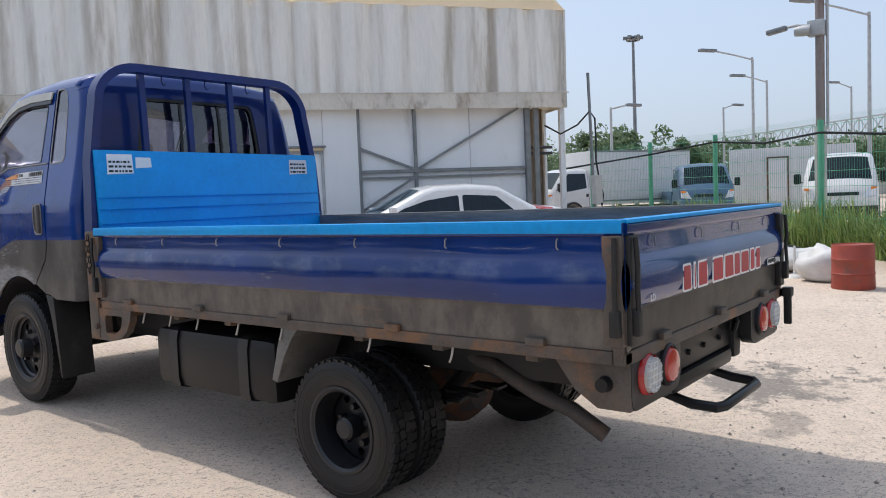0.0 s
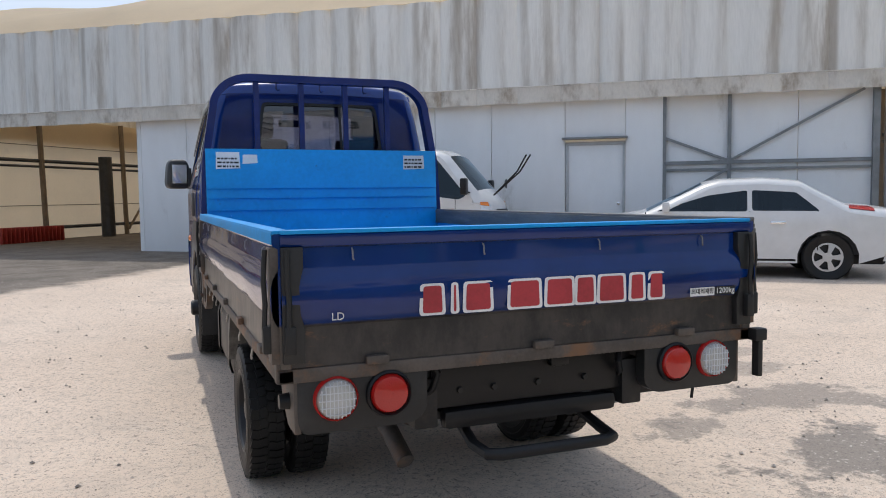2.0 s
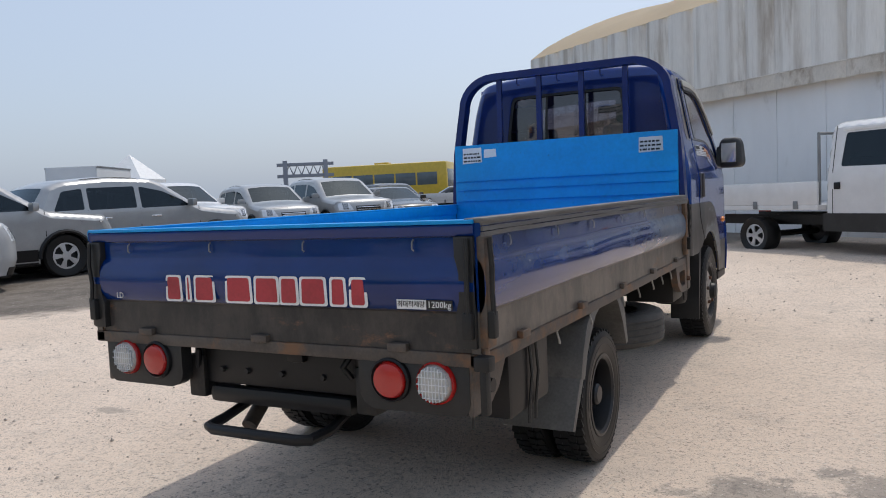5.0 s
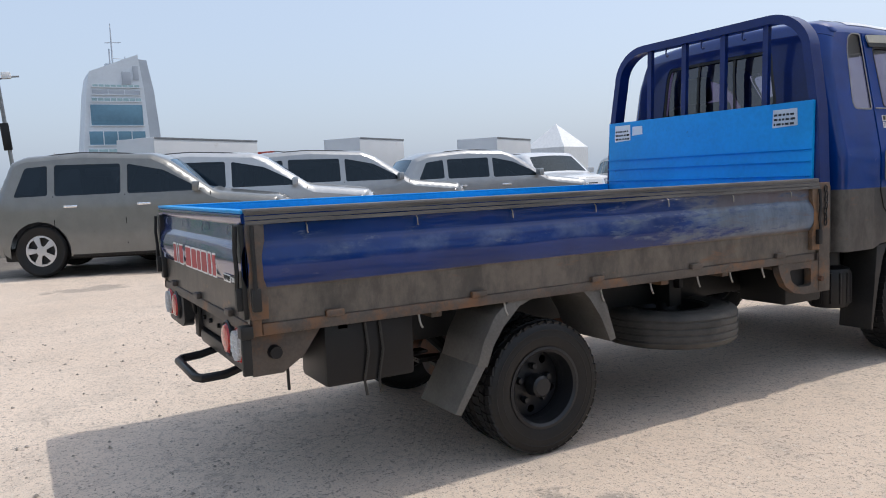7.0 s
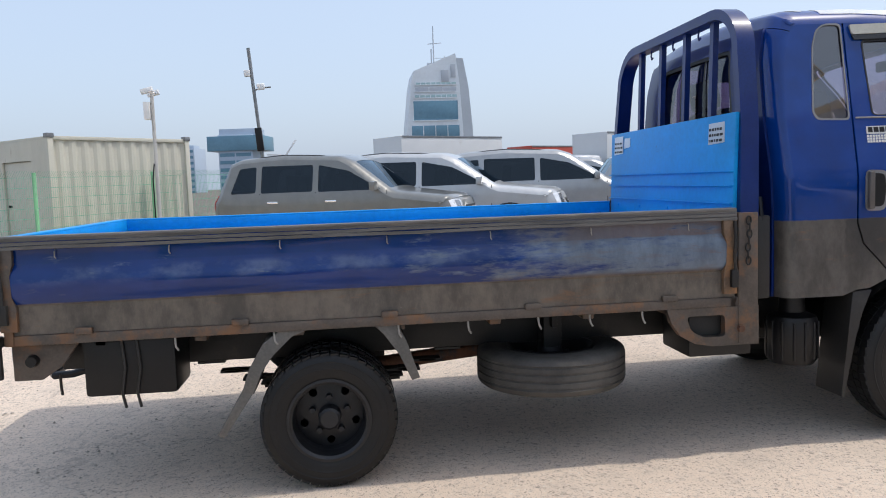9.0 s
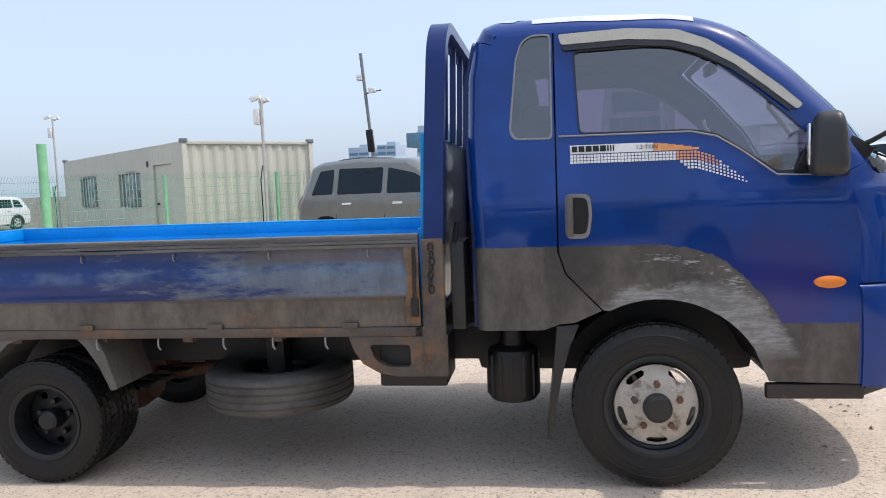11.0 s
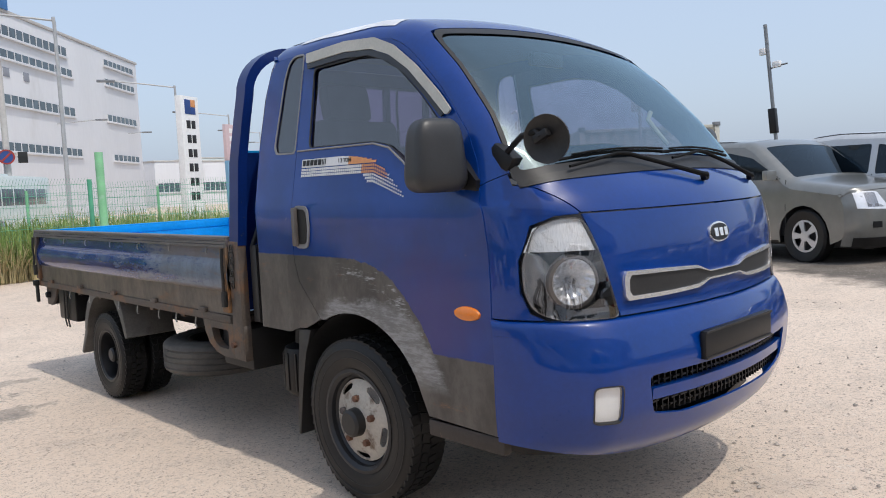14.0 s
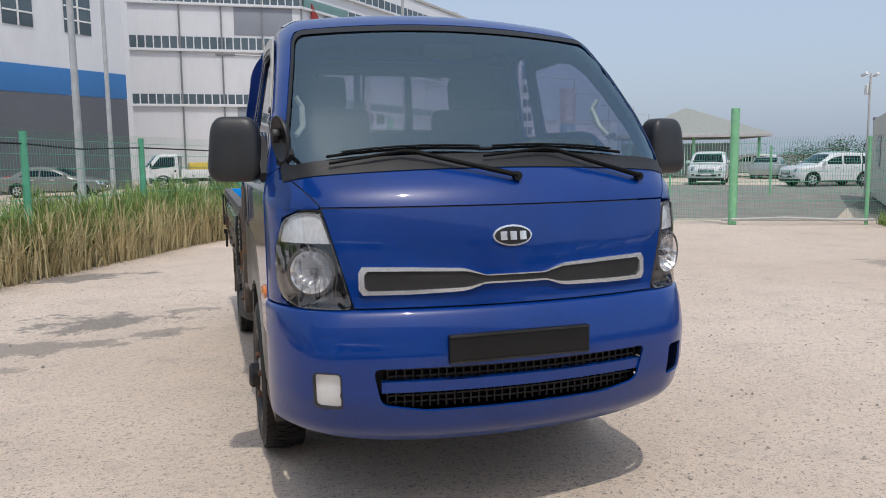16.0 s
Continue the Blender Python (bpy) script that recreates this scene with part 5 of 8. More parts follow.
for c in spare.children:
    if c.name.startswith("tyre"):
        c.data.materials[0] = M["dirtytyre"]
part("spare_carrier", boxes((.44, .56, 1.0, 1.09, .50, .69), (.40, .60, 1.03, 1.06, .60, .66), bevel=.01), "chassis", truck)
part("air_cleaner", lathe([(0, .385), (.10, .385), (.116, .41), (.116, .585), (.108, .61), (.06, .63), (.055, .74), (0, .74)], 24, "z", (.66, 2.19, 0)), "plastic", truck, "black ribbed air cleaner canister")
for k in range(14):
    a = k * math.tau / 14
    part("canister_rib", boxes((.66 + math.cos(a) * .114 - .006, .66 + math.cos(a) * .114 + .006, 2.19 + math.sin(a) * .114 - .006, 2.19 + math.sin(a) * .114 + .006, .41, .59), bevel=.003), "plastic", truck)
part("tool_box", boxes((.50, .80, 1.61, 1.91, .468, .68), bevel=.015), "chassis", truck)
part("engine_block", boxes((-.34, .34, 2.0, 3.3, .42, .86), bevel=.05), "chassis", truck)
part("front_axle", join(tube([(-.66, 2.79, .38), (.66, 2.79, .38)], .045, 10), tube([(-.6, 2.95, .33), (.6, 2.95, .33)], .02, 8)), "chassis", truck)
part("rear_cross_beam", join(boxes((-.385, .385, -1.20, -1.17, .555, .735), (-.385, .385, -1.20, -1.08, .725, .742), bevel=.008),
                             boxes((-.30, .30, -1.04, -.7, .47, .50), bevel=.01), boxes((.06, .13, -1.225, -1.19, .66, .70), (-.36, -.34, -1.21, -1.19, .57, .72), (.33, .36, -1.21, -1.19, .60, .72), bevel=.008),
                             tube([(-.37, -1.215, .72), (-.345, -1.235, .68), (-.36, -1.225, .63), (-.385, -1.2, .60)], .011, 8), tube([(.33, -1.215, .70), (.31, -1.24, .66), (.33, -1.22, .62)], .012, 8)), "plastic", truck, "dark rear cross member")
for bx in (-.26, -.14, .02, .20):
    part("beam_bolt", lathe([(0, 0), (.012, 0), (.010, -.012), (0, -.012)], 6, "y", (bx, -1.20, .61)), "chassis", truck)
part("underrun_bar", boxes((-.32, .32, -1.22, -1.16, .485, .55), bevel=.025), "plastic", truck, "bent dark rear bar")
part("tow_step", tube([(-.22, -1.10, .56), (-.22, -1.12, .47), (-.23, -1.24, .44), (-.22, -1.33, .435), (-.18, -1.35, .435), (.19, -1.35, .435), (.23, -1.33, .435), (.24, -1.24, .44), (.23, -1.12, .47), (.23, -1.10, .56)], .019, 10), "plastic", truck, "bent black tube step")
for s in (1, -1):
    lb = part("lamp_bracket", prism(rounded([(s * .395, .575), (s * .44, .545), (s * .775, .545), (s * .79, .58), (s * .79, .735), (s * .395, .735)], .03), .05, "xz", -1.272, bevel=.006), "dusty", truck, "dark bracket with two round rear lamps")
    part("bracket_side", prism([(-1.27, .71), (-1.0, .71), (-1.08, .60), (-1.16, .548), (-1.27, .548)], s * .02, "yz", s * .78, bevel=.004), "primer", lb)
    part("rubber_stop", lathe([(0, 0), (.026, 0), (.022, s * .03), (0, s * .03)], 12, "x", (s * .80, -1.19, .63)), "plastic", lb)
    for k, (x, mt, nm) in enumerate(((.517, "redlens", "red_lamp"), (.678, "whitelens", "clear_lamp"))):
        y0 = -1.272
        part(nm, lathe([(0, -.030), (.03, -.029), (.052, -.024), (.060, -.012), (.060, 0), (0, 0)], 32, "y", (s * x, y0, .645)), mt, lb, "round red rear lamp" if k == 0 else "round clear rear lamp with red rim")
        if k:
            grid_ = bmesh.new()
            for j in range(-4, 5):
                r_ = math.sqrt(.055 ** 2 - (j * .0115) ** 2)
                box(grid_, s * x + j * .0115 - .0012, s * x + j * .0115 + .0012, y0 - .0305, y0 - .020, .645 - r_, .645 + r_)
            for j in range(-2, 3):
                r_ = math.sqrt(.055 ** 2 - (j * .021) ** 2)
                box(grid_, s * x - r_, s * x + r_, y0 - .0307, y0 - .020, .645 + j * .021 - .0012, .645 + j * .021 + .0012)
            part("lens_ribs", grid_, "silver", lb, smooth=None)
        part("lamp_rim", lathe([(.059, 0), (.059, -.012), (.062 + .002 * (1 - k), -.018), (.066 + .004 * (1 - k), -.012), (.068 + .004 * (1 - k), 0)], 32, "y", (s * x, y0, .645), closed=True), "redlens" if k else "plastic", lb)
part("hanging_latch", join(boxes((.845, .868, -1.32, -1.285, .57, .72), (.83, .882, -1.325, -1.28, .70, .745), bevel=.008)), "chassis", truck, "loose black gate latch")
part("chain", tube([(.72, -1.12, .55), (.722, -1.12, .50), (.718, -1.118, .46)], .006, 6), "chassis", truck)
part("cab_gap_box", boxes((.55, .80, 1.94, 2.0, .72, 1.10), bevel=.01), "dusty", truck)
part("hose", tube([(.70, 1.96, .80), (.78, 1.97, .95), (.79, 1.96, 1.1), (.76, 1.97, 1.18)], .012, 8), "plastic", truck)

for s in (1, -1):
    make_wheel("front_wheel", truck, s * .745, 2.79, .392, s, .352, .195, .205, s > 0, .045)
    make_wheel("rear_outer_wheel", truck, s * .742, -.01, .298, s, .298, .155, .170, False, .105, .017)
    make_wheel("rear_inner_wheel", truck, s * .555, -.01, .298, s, .298, .155, .170, False, .06, .017)


# ---- ground ----
def ground_material():
    """Pale sandy concrete with gravel, stains, cracks and damp patches."""
    m, ns, ln, b = nodes_of("sandy_concrete")
    nt = m.node_tree
    v = coords(nt)
    big, mid, fine, grit = noise_node(nt, v, 0.25, 5), noise_node(nt, v, 1.7, 8, 0.72), noise_node(nt, v, 28, 5, 0.75), noise_node(nt, v, 110, 3, 0.7)
    c = mix_node(nt, ramp_node(nt, big, .3, .7), (.625, .50, .395), (.715, .59, .48))
    c = mix_node(nt, math_node(nt, "MULTIPLY", ramp_node(nt, mid, .45, .75), .45), c, (.40, .34, .285))
    c = mix_node(nt, math_node(nt, "MULTIPLY", ramp_node(nt, fine, .50, .66), .6), c, (.36, .305, .26))
    c = mix_node(nt, math_node(nt, "MULTIPLY", ramp_node(nt, grit, .56, .65), .72), c, (.17, .145, .125))
    pale = math_node(nt, "MULTIPLY", ramp_node(nt, grit, .36, .28), .5)
    c = mix_node(nt, pale, c, (.72, .68, .62))
    # hairline cracks
    vo = nt.nodes.new("ShaderNodeTexVoronoi")
    vo.feature = "DISTANCE_TO_EDGE"
    vo.inputs["Scale"].default_value = 0.33
    wob = nt.nodes.new("ShaderNodeVectorMath")
    wob.operation = "MULTIPLY_ADD"
    nz = nt.nodes.new("ShaderNodeTexNoise")
    nz.inputs["Scale"].default_value, nz.inputs["Detail"].default_value = 1.6, 6
    ln.new(v, nz.inputs["Vector"])
    ln.new(nz.outputs["Color"], wob.inputs[0])
    wob.inputs[1].default_value = (1.6, 1.6, 1.6)
    ln.new(v, wob.inputs[2])
    ln.new(wob.outputs[0], vo.inputs["Vector"])
    crack = math_node(nt, "MULTIPLY", ramp_node(nt, vo.outputs["Distance"], .006, .001), ramp_node(nt, big, .5, .6))
    c = mix_node(nt, math_node(nt, "MULTIPLY", crack, .28), c, (.16, .14, .125))
    # gravelly dark lot towards the parked cars and the shed
    sep = nt.nodes.new("ShaderNodeSeparateXYZ")
    ln.new(v, sep.inputs[0])
    line = math_node(nt, "ADD", math_node(nt, "MULTIPLY", sep.outputs[0], -0.80), math_node(nt, "MULTIPLY", sep.outputs[1], 0.60))
    lot = ramp_node(nt, math_node(nt, "ADD", line, math_node(nt, "MULTIPLY", math_node(nt, "SUBTRACT", mid, .5), 1.2)), 6.4, 6.95)
    stone = nt.nodes.new("ShaderNodeTexVoronoi")
    stone.inputs["Scale"].default_value = 26
    ln.new(v, stone.inputs["Vector"])
    gravel = mix_node(nt, ramp_node(nt, fine, .35, .65), (.075, .064, .054), (.29, .25, .21))
    gravel = mix_node(nt, ramp_node(nt, stone.outputs["Distance"], .1, .5), gravel, (.17, .145, .12))
    gravel = mix_node(nt, math_node(nt, "MULTIPLY", ramp_node(nt, mid, .42, .6), .7), gravel, (.085, .07, .057))
    c = mix_node(nt, lot, c, gravel)
    # dark damp and oil patches with their own shapes
    for px, py, rx, ry, amt in ((1.95, -.9, .66, .42, .8), (1.25, -1.2, .30, .12, .5), (2.3, .05, .65, .30, .65), (1.55, -.2, .35, .18, .6), (2.7, .7, .35, .16, .5), (2.9, 1.2, .4, .2, .4), (3.8, 2.2, .25, .12, .5), (-2.15, -.2, .18, .06, .5), (2.7, -4.2, .8, .35, .8), (3.6, -3.2, .5, .25, .55), (-7.4, -1.2, .25, .45, .5)):
        dx = math_node(nt, "DIVIDE", math_node(nt, "SUBTRACT", sep.outputs[0], px), rx)
        dy = math_node(nt, "DIVIDE", math_node(nt, "SUBTRACT", sep.outputs[1], py), ry)
        d = math_node(nt, "SQRT", math_node(nt, "ADD", math_node(nt, "MULTIPLY", dx, dx), math_node(nt, "MULTIPLY", dy, dy)))
        d = math_node(nt, "ADD", d, math_node(nt, "MULTIPLY", math_node(nt, "SUBTRACT", mid, .5), 6.0))
        c = mix_node(nt, math_node(nt, "MULTIPLY", ramp_node(nt, d, 1.1, .6), amt), c, (.17, .155, .14))
    speck = noise_node(nt, v, 46, 2, 0.5)
    c = mix_node(nt, math_node(nt, "MULTIPLY", ramp_node(nt, speck, .62, .68), .6), c, (.15, .13, .115))
    c = mix_node(nt, math_node(nt, "MULTIPLY", ramp_node(nt, speck, .36, .30), .5), c, (.70, .64, .56))
    ln.new(c, b.inputs["Base Color"])
    b.inputs["Roughness"].default_value = 0.92
    h = math_node(nt, "ADD", math_node(nt, "ADD", fine, math_node(nt, "MULTIPLY", mid, 1.5)), math_node(nt, "MULTIPLY", grit, .5))
    add_bump(nt, b, h, .55, .012)
    return m


gbm = bmesh.new()
ys = [-3000, -1000, -400, -150, -80, -50] + [-40 + 1.0 * i for i in range(81)] + [50, 80, 150, 400, 1000, 3000]
xs = [-3000, -1000, -300, -80, -40, -20, -10, -5, 0, 5, 10, 20, 40, 80, 300, 1000, 3000]
grid = [[gbm.verts.new((x, y, ground_z(y))) for x in xs] for y in ys]
for i in range(len(ys) - 1):
    for j in range(len(xs) - 1):
        gbm.faces.new((grid[i][j], grid[i][j + 1], grid[i + 1][j + 1], grid[i + 1][j]))
tagged(part("ground", gbm, ground_material(), None), "pale sandy concrete yard with cracks and damp patches", "ground", kind="structure")

M.update(
    panel=mat("white_wall_panel", (.80, .81, .82), .5, var=.06, scale=1.2, bump=.04, stain=(.42, .40, .37), stain_at=(.58, .8), stain_scale=1.6, stretch=(1, 1, .4)),
    fabric=mat("stained_tarpaulin", (.83, .805, .755), .7, var=.08, scale=1.5, fine=30, bump=.1, stain=(.36, .30, .235), stain_at=(.46, .80), stain_scale=1.9, stretch=(1.2, 1.2, .16)),
    hem=mat("stained_hem", (.70, .65, .58), .75, var=.12, scale=1.5, fine=30, bump=.1, stain=(.34, .27, .20), stain_at=(.48, .74), stain_scale=2.6, stretch=(1.0, 1.0, .5)),
    tan=fabric("tan_tarpaulin", (.74, .61, .43), .48),
    steel=mat("galvanised_steel", (.22, .23, .24), .45, metal=.5, var=.2, bump=.08),
    polebrown=mat("dusty_brown_pole", (.20, .15, .10), .7, var=.25, bump=.1),
    rustpole=mat("rust_stained_steel_pole", (.26, .22, .21), .6, metal=.2, var=.25, bump=.1, stain=(.19, .11, .08), stain_at=(.48, .7), stain_scale=5, stretch=(1, 1, .2)),
    palesteel=mat("pale_galvanised_steel", (.42, .43, .44), .5, metal=.2, var=.15, bump=.05),
    darksteel=mat("dark_steel", (.05, .05, .052), .5, metal=.3, var=.3, bump=.1),
    green=mat("green_paint", (.10, .38, .24), .5, var=.15, bump=.05, stain=(.10, .30, .2), stain_at=(.6, .75), stain_scale=9),
    lgreen=mat("light_green_paint", (.22, .52, .28), .5, var=.15, bump=.05, stain=(.30, .50, .36), stain_at=(.5, .7), stain_scale=6),
    cream=mat("cream_container", (.55, .53, .45), .5, var=.08, scale=2, bump=.05, stain=(.32, .26, .2), stain_at=(.62, .8), stain_scale=4, stretch=(1, 1, .3)),
    barrel=mat("red_barrel", (.30, .05, .03), .55, var=.2, bump=.08, stain=(.16, .06, .04), stain_at=(.55, .7)),
    plasticbag=mat("white_plastic_sack", (.62, .61, .59), .5, var=.15, scale=6, bump=.4),
    redpaint=mat("red_paint", (.32, .03, .02), .5, var=.2, bump=.05),
    concrete=mat("pale_concrete", (.48, .47, .45), .8, var=.12, bump=.1),
    whitewall=mat("white_facade", (.66, .67, .69), .6, var=.05, scale=.15, fine=3, bump=.02, stain=(.55, .55, .55), stain_at=(.55, .8), stain_scale=.2, stretch=(1, 1, .3)),
    greywall=mat("grey_facade", (.26, .28, .32), .6, var=.06, scale=.2, fine=3, bump=.02),
    darkwall=mat("dark_facade", (.10, .105, .12), .6, var=.08, scale=.2, fine=3, bump=.02),
    bluewall=mat("blue_facade", (.04, .17, .42), .5, var=.06, scale=.2, fine=3, bump=.02),
    tealpanel=mat("teal_facade_panel", (.16, .28, .27), .5, var=.08, scale=.3, fine=3, bump=.02),
    facade_glass=mat("facade_glass", (.07, .10, .12), .12, var=.3, scale=.3, fine=2, bump=.0, spec=.8),
    # distance haze is put into these far tower colours, so they run pale
    tower_teal=mat("pale_teal_glass", (.33, .47, .49), .25, var=.15, scale=.1, fine=1, bump=.0, spec=.6),
    tower_blue=mat("blue_glass_band", (.12, .25, .34), .3, var=.15, scale=.1, fine=1, bump=.0, spec=.5),
    tower_shade=mat("tower_grey_panel", (.44, .48, .53), .6, var=.06, scale=.1, fine=1, bump=.0),
    tower_haze=mat("haze_paled_far_facade", (.40, .48, .58), .7, var=.05, scale=.1, fine=1, bump=.0),
    tower_wall=mat("tower_wall", (.70, .75, .79), .5, var=.08, scale=.1, fine=1, bump=.0),
    paint_white=mat("white_car_paint", (.68, .68, .68), .25, var=.05, bump=.005, coat=.6, coat_rough=.12),
    paint_grey=mat("grey_car_paint", (.185, .188, .178), .3, metal=.35, var=.1, bump=.004, coat=.8, coat_rough=.12),
    paint_silver=mat("silver_car_paint", (.36, .37, .38), .3, metal=.4, var=.08, bump=.005, coat=.6, coat_rough=.12),
    paint_pale=mat("pale_silver_car_paint", (.50, .51, .52), .3, metal=.25, var=.06, bump=.005, coat=.6, coat_rough=.12),
    paint_dark=mat("dark_car_paint", (.025, .028, .033), .25, metal=.2, var=.1, bump=.005, coat=.6),
    paint_blue=mat("blue_truck_paint", (.06, .12, .22), .35, var=.1, bump=.01, coat=.4),
    paint_teal=mat("pale_teal_paint", (.58, .66, .65), .35, var=.1, bump=.01, coat=.4),
    yellow=mat("yellow_paint", (.62, .43, .04), .4, var=.1, bump=.01, coat=.3),
    boxwhite=mat("white_cargo_box", (.62, .63, .64), .5, var=.05, scale=1, bump=.03, stain=(.5, .48, .45), stain_at=(.6, .8)),
    boxred=mat("red_cargo_box", (.42, .06, .035), .5, var=.1, bump=.03),
    grass_green=mat("grass_blades", (.23, .315, .09), .7, var=.45, scale=3, fine=40, bump=0),
    grass_dry=mat("dry_grass_blades", (.50, .42, .23), .8, var=.3, scale=3, fine=40, bump=0),
    leaf=mat("leaves", (.085, .14, .05), .7, var=.4, scale=1, fine=15, bump=0),
    bark=mat("bark", (.10, .075, .055), .9, var=.3, bump=.4),
    signblue=mat("sign_blue", (.16, .32, .46), .5, var=.06, bump=.01),
    signpink=mat("sign_pink", (.60, .46, .47), .5, var=.06, bump=.01),
    navy=mat("navy_sign", (.02, .06, .22), .5, var=.05, bump=.01),
    roofgrey=mat("grey_roof_sheet", (.30, .31, .28), .6, var=.08, bump=.04),
)


# fold shading put into the tarpaulin's colour as dark stripes, along with stains
def fold_shade_stain(m, pitch, col):
    nt = m.node_tree
    b = nt.nodes["Principled BSDF"]
    old = b.inputs["Base Color"].links[0].from_socket
    x, y, z = axis_masks(nt)
    v = coords(nt, "Object", (1.0, 1.0, 0.12))
    ph = math_node(nt, "ADD", math_node(nt, "MULTIPLY", x, math.tau / pitch), math_node(nt, "MULTIPLY", noise_node(nt, v, 1.3, 3.0), 5.0))
    wave = ramp_node(nt, math_node(nt, "SINE", ph), -0.2, 1.0)
    amt = math_node(nt, "MULTIPLY", wave, ramp_node(nt, noise_node(nt, v, 2.2, 6.0, 0.7), 0.3, 0.75))
    nt.links.new(mix_node(nt, math_node(nt, "MULTIPLY", amt, 0.75), old, col), b.inputs["Base Color"])


fold_shade_stain(M["fabric"], 0.42, (.37, .315, .25))
road = bmesh.new()
road.faces.new([road.verts.new((x, y, ground_z(y) + .006)) for x, y in ((-3.6, -13.2), (-12.9, -7.7), (-16.0, -10.5), (-31, -23), (-17, -34))])
tagged(part("road", road, mat("worn_asphalt", (.24, .22, .195), .9, var=.25, scale=1.2, fine=60, bump=.3), smooth=None), "worn grey asphalt road beyond the gate", "road", kind="structure")


# ---- warehouse ----
WH = pose(6.48, 8.51, ground_z(8.5) - .02, 0, 0, -37.3)
house = tagged(empty("warehouse", WH), "long warehouse with white panels and stained tarpaulin band", "building")


def hp(name, bm, material, parent=None, label="", **k):
    return part(name, bm, material, parent or house, label, **k)


def wavy(s0, s1, z0, z1, y, fold, depth, seed, rows=14, step=.07):
    bm = bmesh.new()
    n = int((s1 - s0) / step)
    g = []
    for j in range(rows + 1):
        z = z0 + (z1 - z0) * j / rows
        line = []
        for i in range(n + 1):
            s = s0 + (s1 - s0) * i / n
            ph = s / fold + .25 * noise.noise(Vector((s * .4, 0, seed)))
            d = depth * (abs(math.sin(ph * math.pi)) ** .6 - .5) + .02 * noise.noise(Vector((s, z * .5, seed)))
            line.append(bm.verts.new((s, y - d, z)))
        g.append(line)
    for j in range(rows):
        for i in range(n):
            bm.faces.new((g[j][i], g[j][i + 1], g[j + 1][i + 1], g[j + 1][i]))
    return bm


S0, S1 = -16.17, 5.25


def eave(u):
    """Height of the band's upper edge, which sinks a little along the wall."""
    return 4.94 - .0107 * (u - S0)


band_mesh = wavy(S0, S1, 3.12, 4.94, -.16, .74, .13, 3.0)
for v_ in band_mesh.verts:
    v_.co.z -= (4.94 - eave(v_.co.x)) * (v_.co.z - 3.12) / 1.82
band = hp("upper_band", band_mesh, "fabric", None, "stained cream tarpaulin band with vertical folds", thick=.01)
hp("band_hem", wavy(S0, S1, 2.84, 3.13, -.17, .74, .11, 3.0, 4), "hem", band, thick=.01)
hp("hem_pipe", tube([(S0, -.262, 3.125), (S1, -.262, 3.125)], .012, 8), "hem", band)
for s in (S0, S1):
    hp("band_end", boxes((s - .01 if s > 0 else s, s if s > 0 else s + .01, -.15, 1.0, 2.85, eave(s))), "fabric", band)
# roof vault with sag between arches
rb = bmesh.new()
ns_, nd = 90, 26
rows_ = []
for j in range(nd + 1):
    d = -.2 + 15.4 * j / nd
    zz = 2.2 * max(0.0, math.sin(j / nd * math.pi)) ** .8
    rows_.append([rb.verts.new((S0 + (S1 - S0) * i / ns_, d, eave(S0 + (S1 - S0) * i / ns_) + zz - .16 * abs(math.sin((S0 + (S1 - S0) * i / ns_ - S0) / 5.36 * math.pi)) * min(1, j / 4))) for i in range(ns_ + 1)])
for j in range(nd):
    for i in range(ns_):
        rb.faces.new((rows_[j][i], rows_[j][i + 1], rows_[j + 1][i + 1], rows_[j + 1][i]))
hp("roof", rb, "tan", None, "tan tarpaulin barrel roof")
for s in (S0, S1):
    pts = [(-.15, 2.9)] + [(-.2 + 15.4 * j / 20, eave(s) - .01 + 2.18 * max(0.0, math.sin(j / 20 * math.pi)) ** .8) for j in range(21)] + [(15.2, 2.9)]
    hp("gable", prism(pts, .04, "yz", s if s < 0 else s - .04), "fabric", None)
hp("back_wall", boxes((S0, S1, 15.1, 15.2, 0, 5.1)), "panel")
hp("end_wall", boxes((S1 - .08, S1 - .02, .9, 15.1, 0, 2.9)), "panel")
# lower wall panels with seams
walls = [(-9.72, -8.6), (-8.59, -7.5), (-7.49, -6.4), (-6.39, -5.3), (-5.29, -4.2), (-4.19, -3.1), (-3.09, -2.0), (-1.99, -.62), (.46, 1.10)]
for a, b in walls:
    hp("wall_panel", boxes((a, b, 0, .08, -.1, 2.95), bevel=.006), "panel")
hp("wall_panel", boxes((-.61, .455, 0, .08, 2.17, 2.95), bevel=.006), "panel")
for a, b in ((1.115, 2.20), (2.21, 3.3), (3.31, 4.50)):
    hp("bay_panel", boxes((a, b, .10, .16, -.1, 2.95), bevel=.006), "panel")
dr = hp("wall_door", boxes((-.56, .41, .02, .06, 0, 2.06), bevel=.006), "panel", None, "plain white steel wall door")
for sp in ((-.61, -.56, -.01, .07, 0, 2.12), (.41, .455, -.01, .07, 0, 2.12), (-.61, .455, -.01, .07, 2.06, 2.12)):
    hp("door_frame", boxes(sp, bevel=.004), "palesteel", dr)
hp("door_hood", boxes((-.66, .50, -.14, .0, 2.16, 2.20), bevel=.006), "steel", dr)
hp("door_knob", lathe([(0, 0), (.025, 0), (.03, -.04), (0, -.06)], 12, "y", (.34, .02, 1.0)), "chrome", dr)
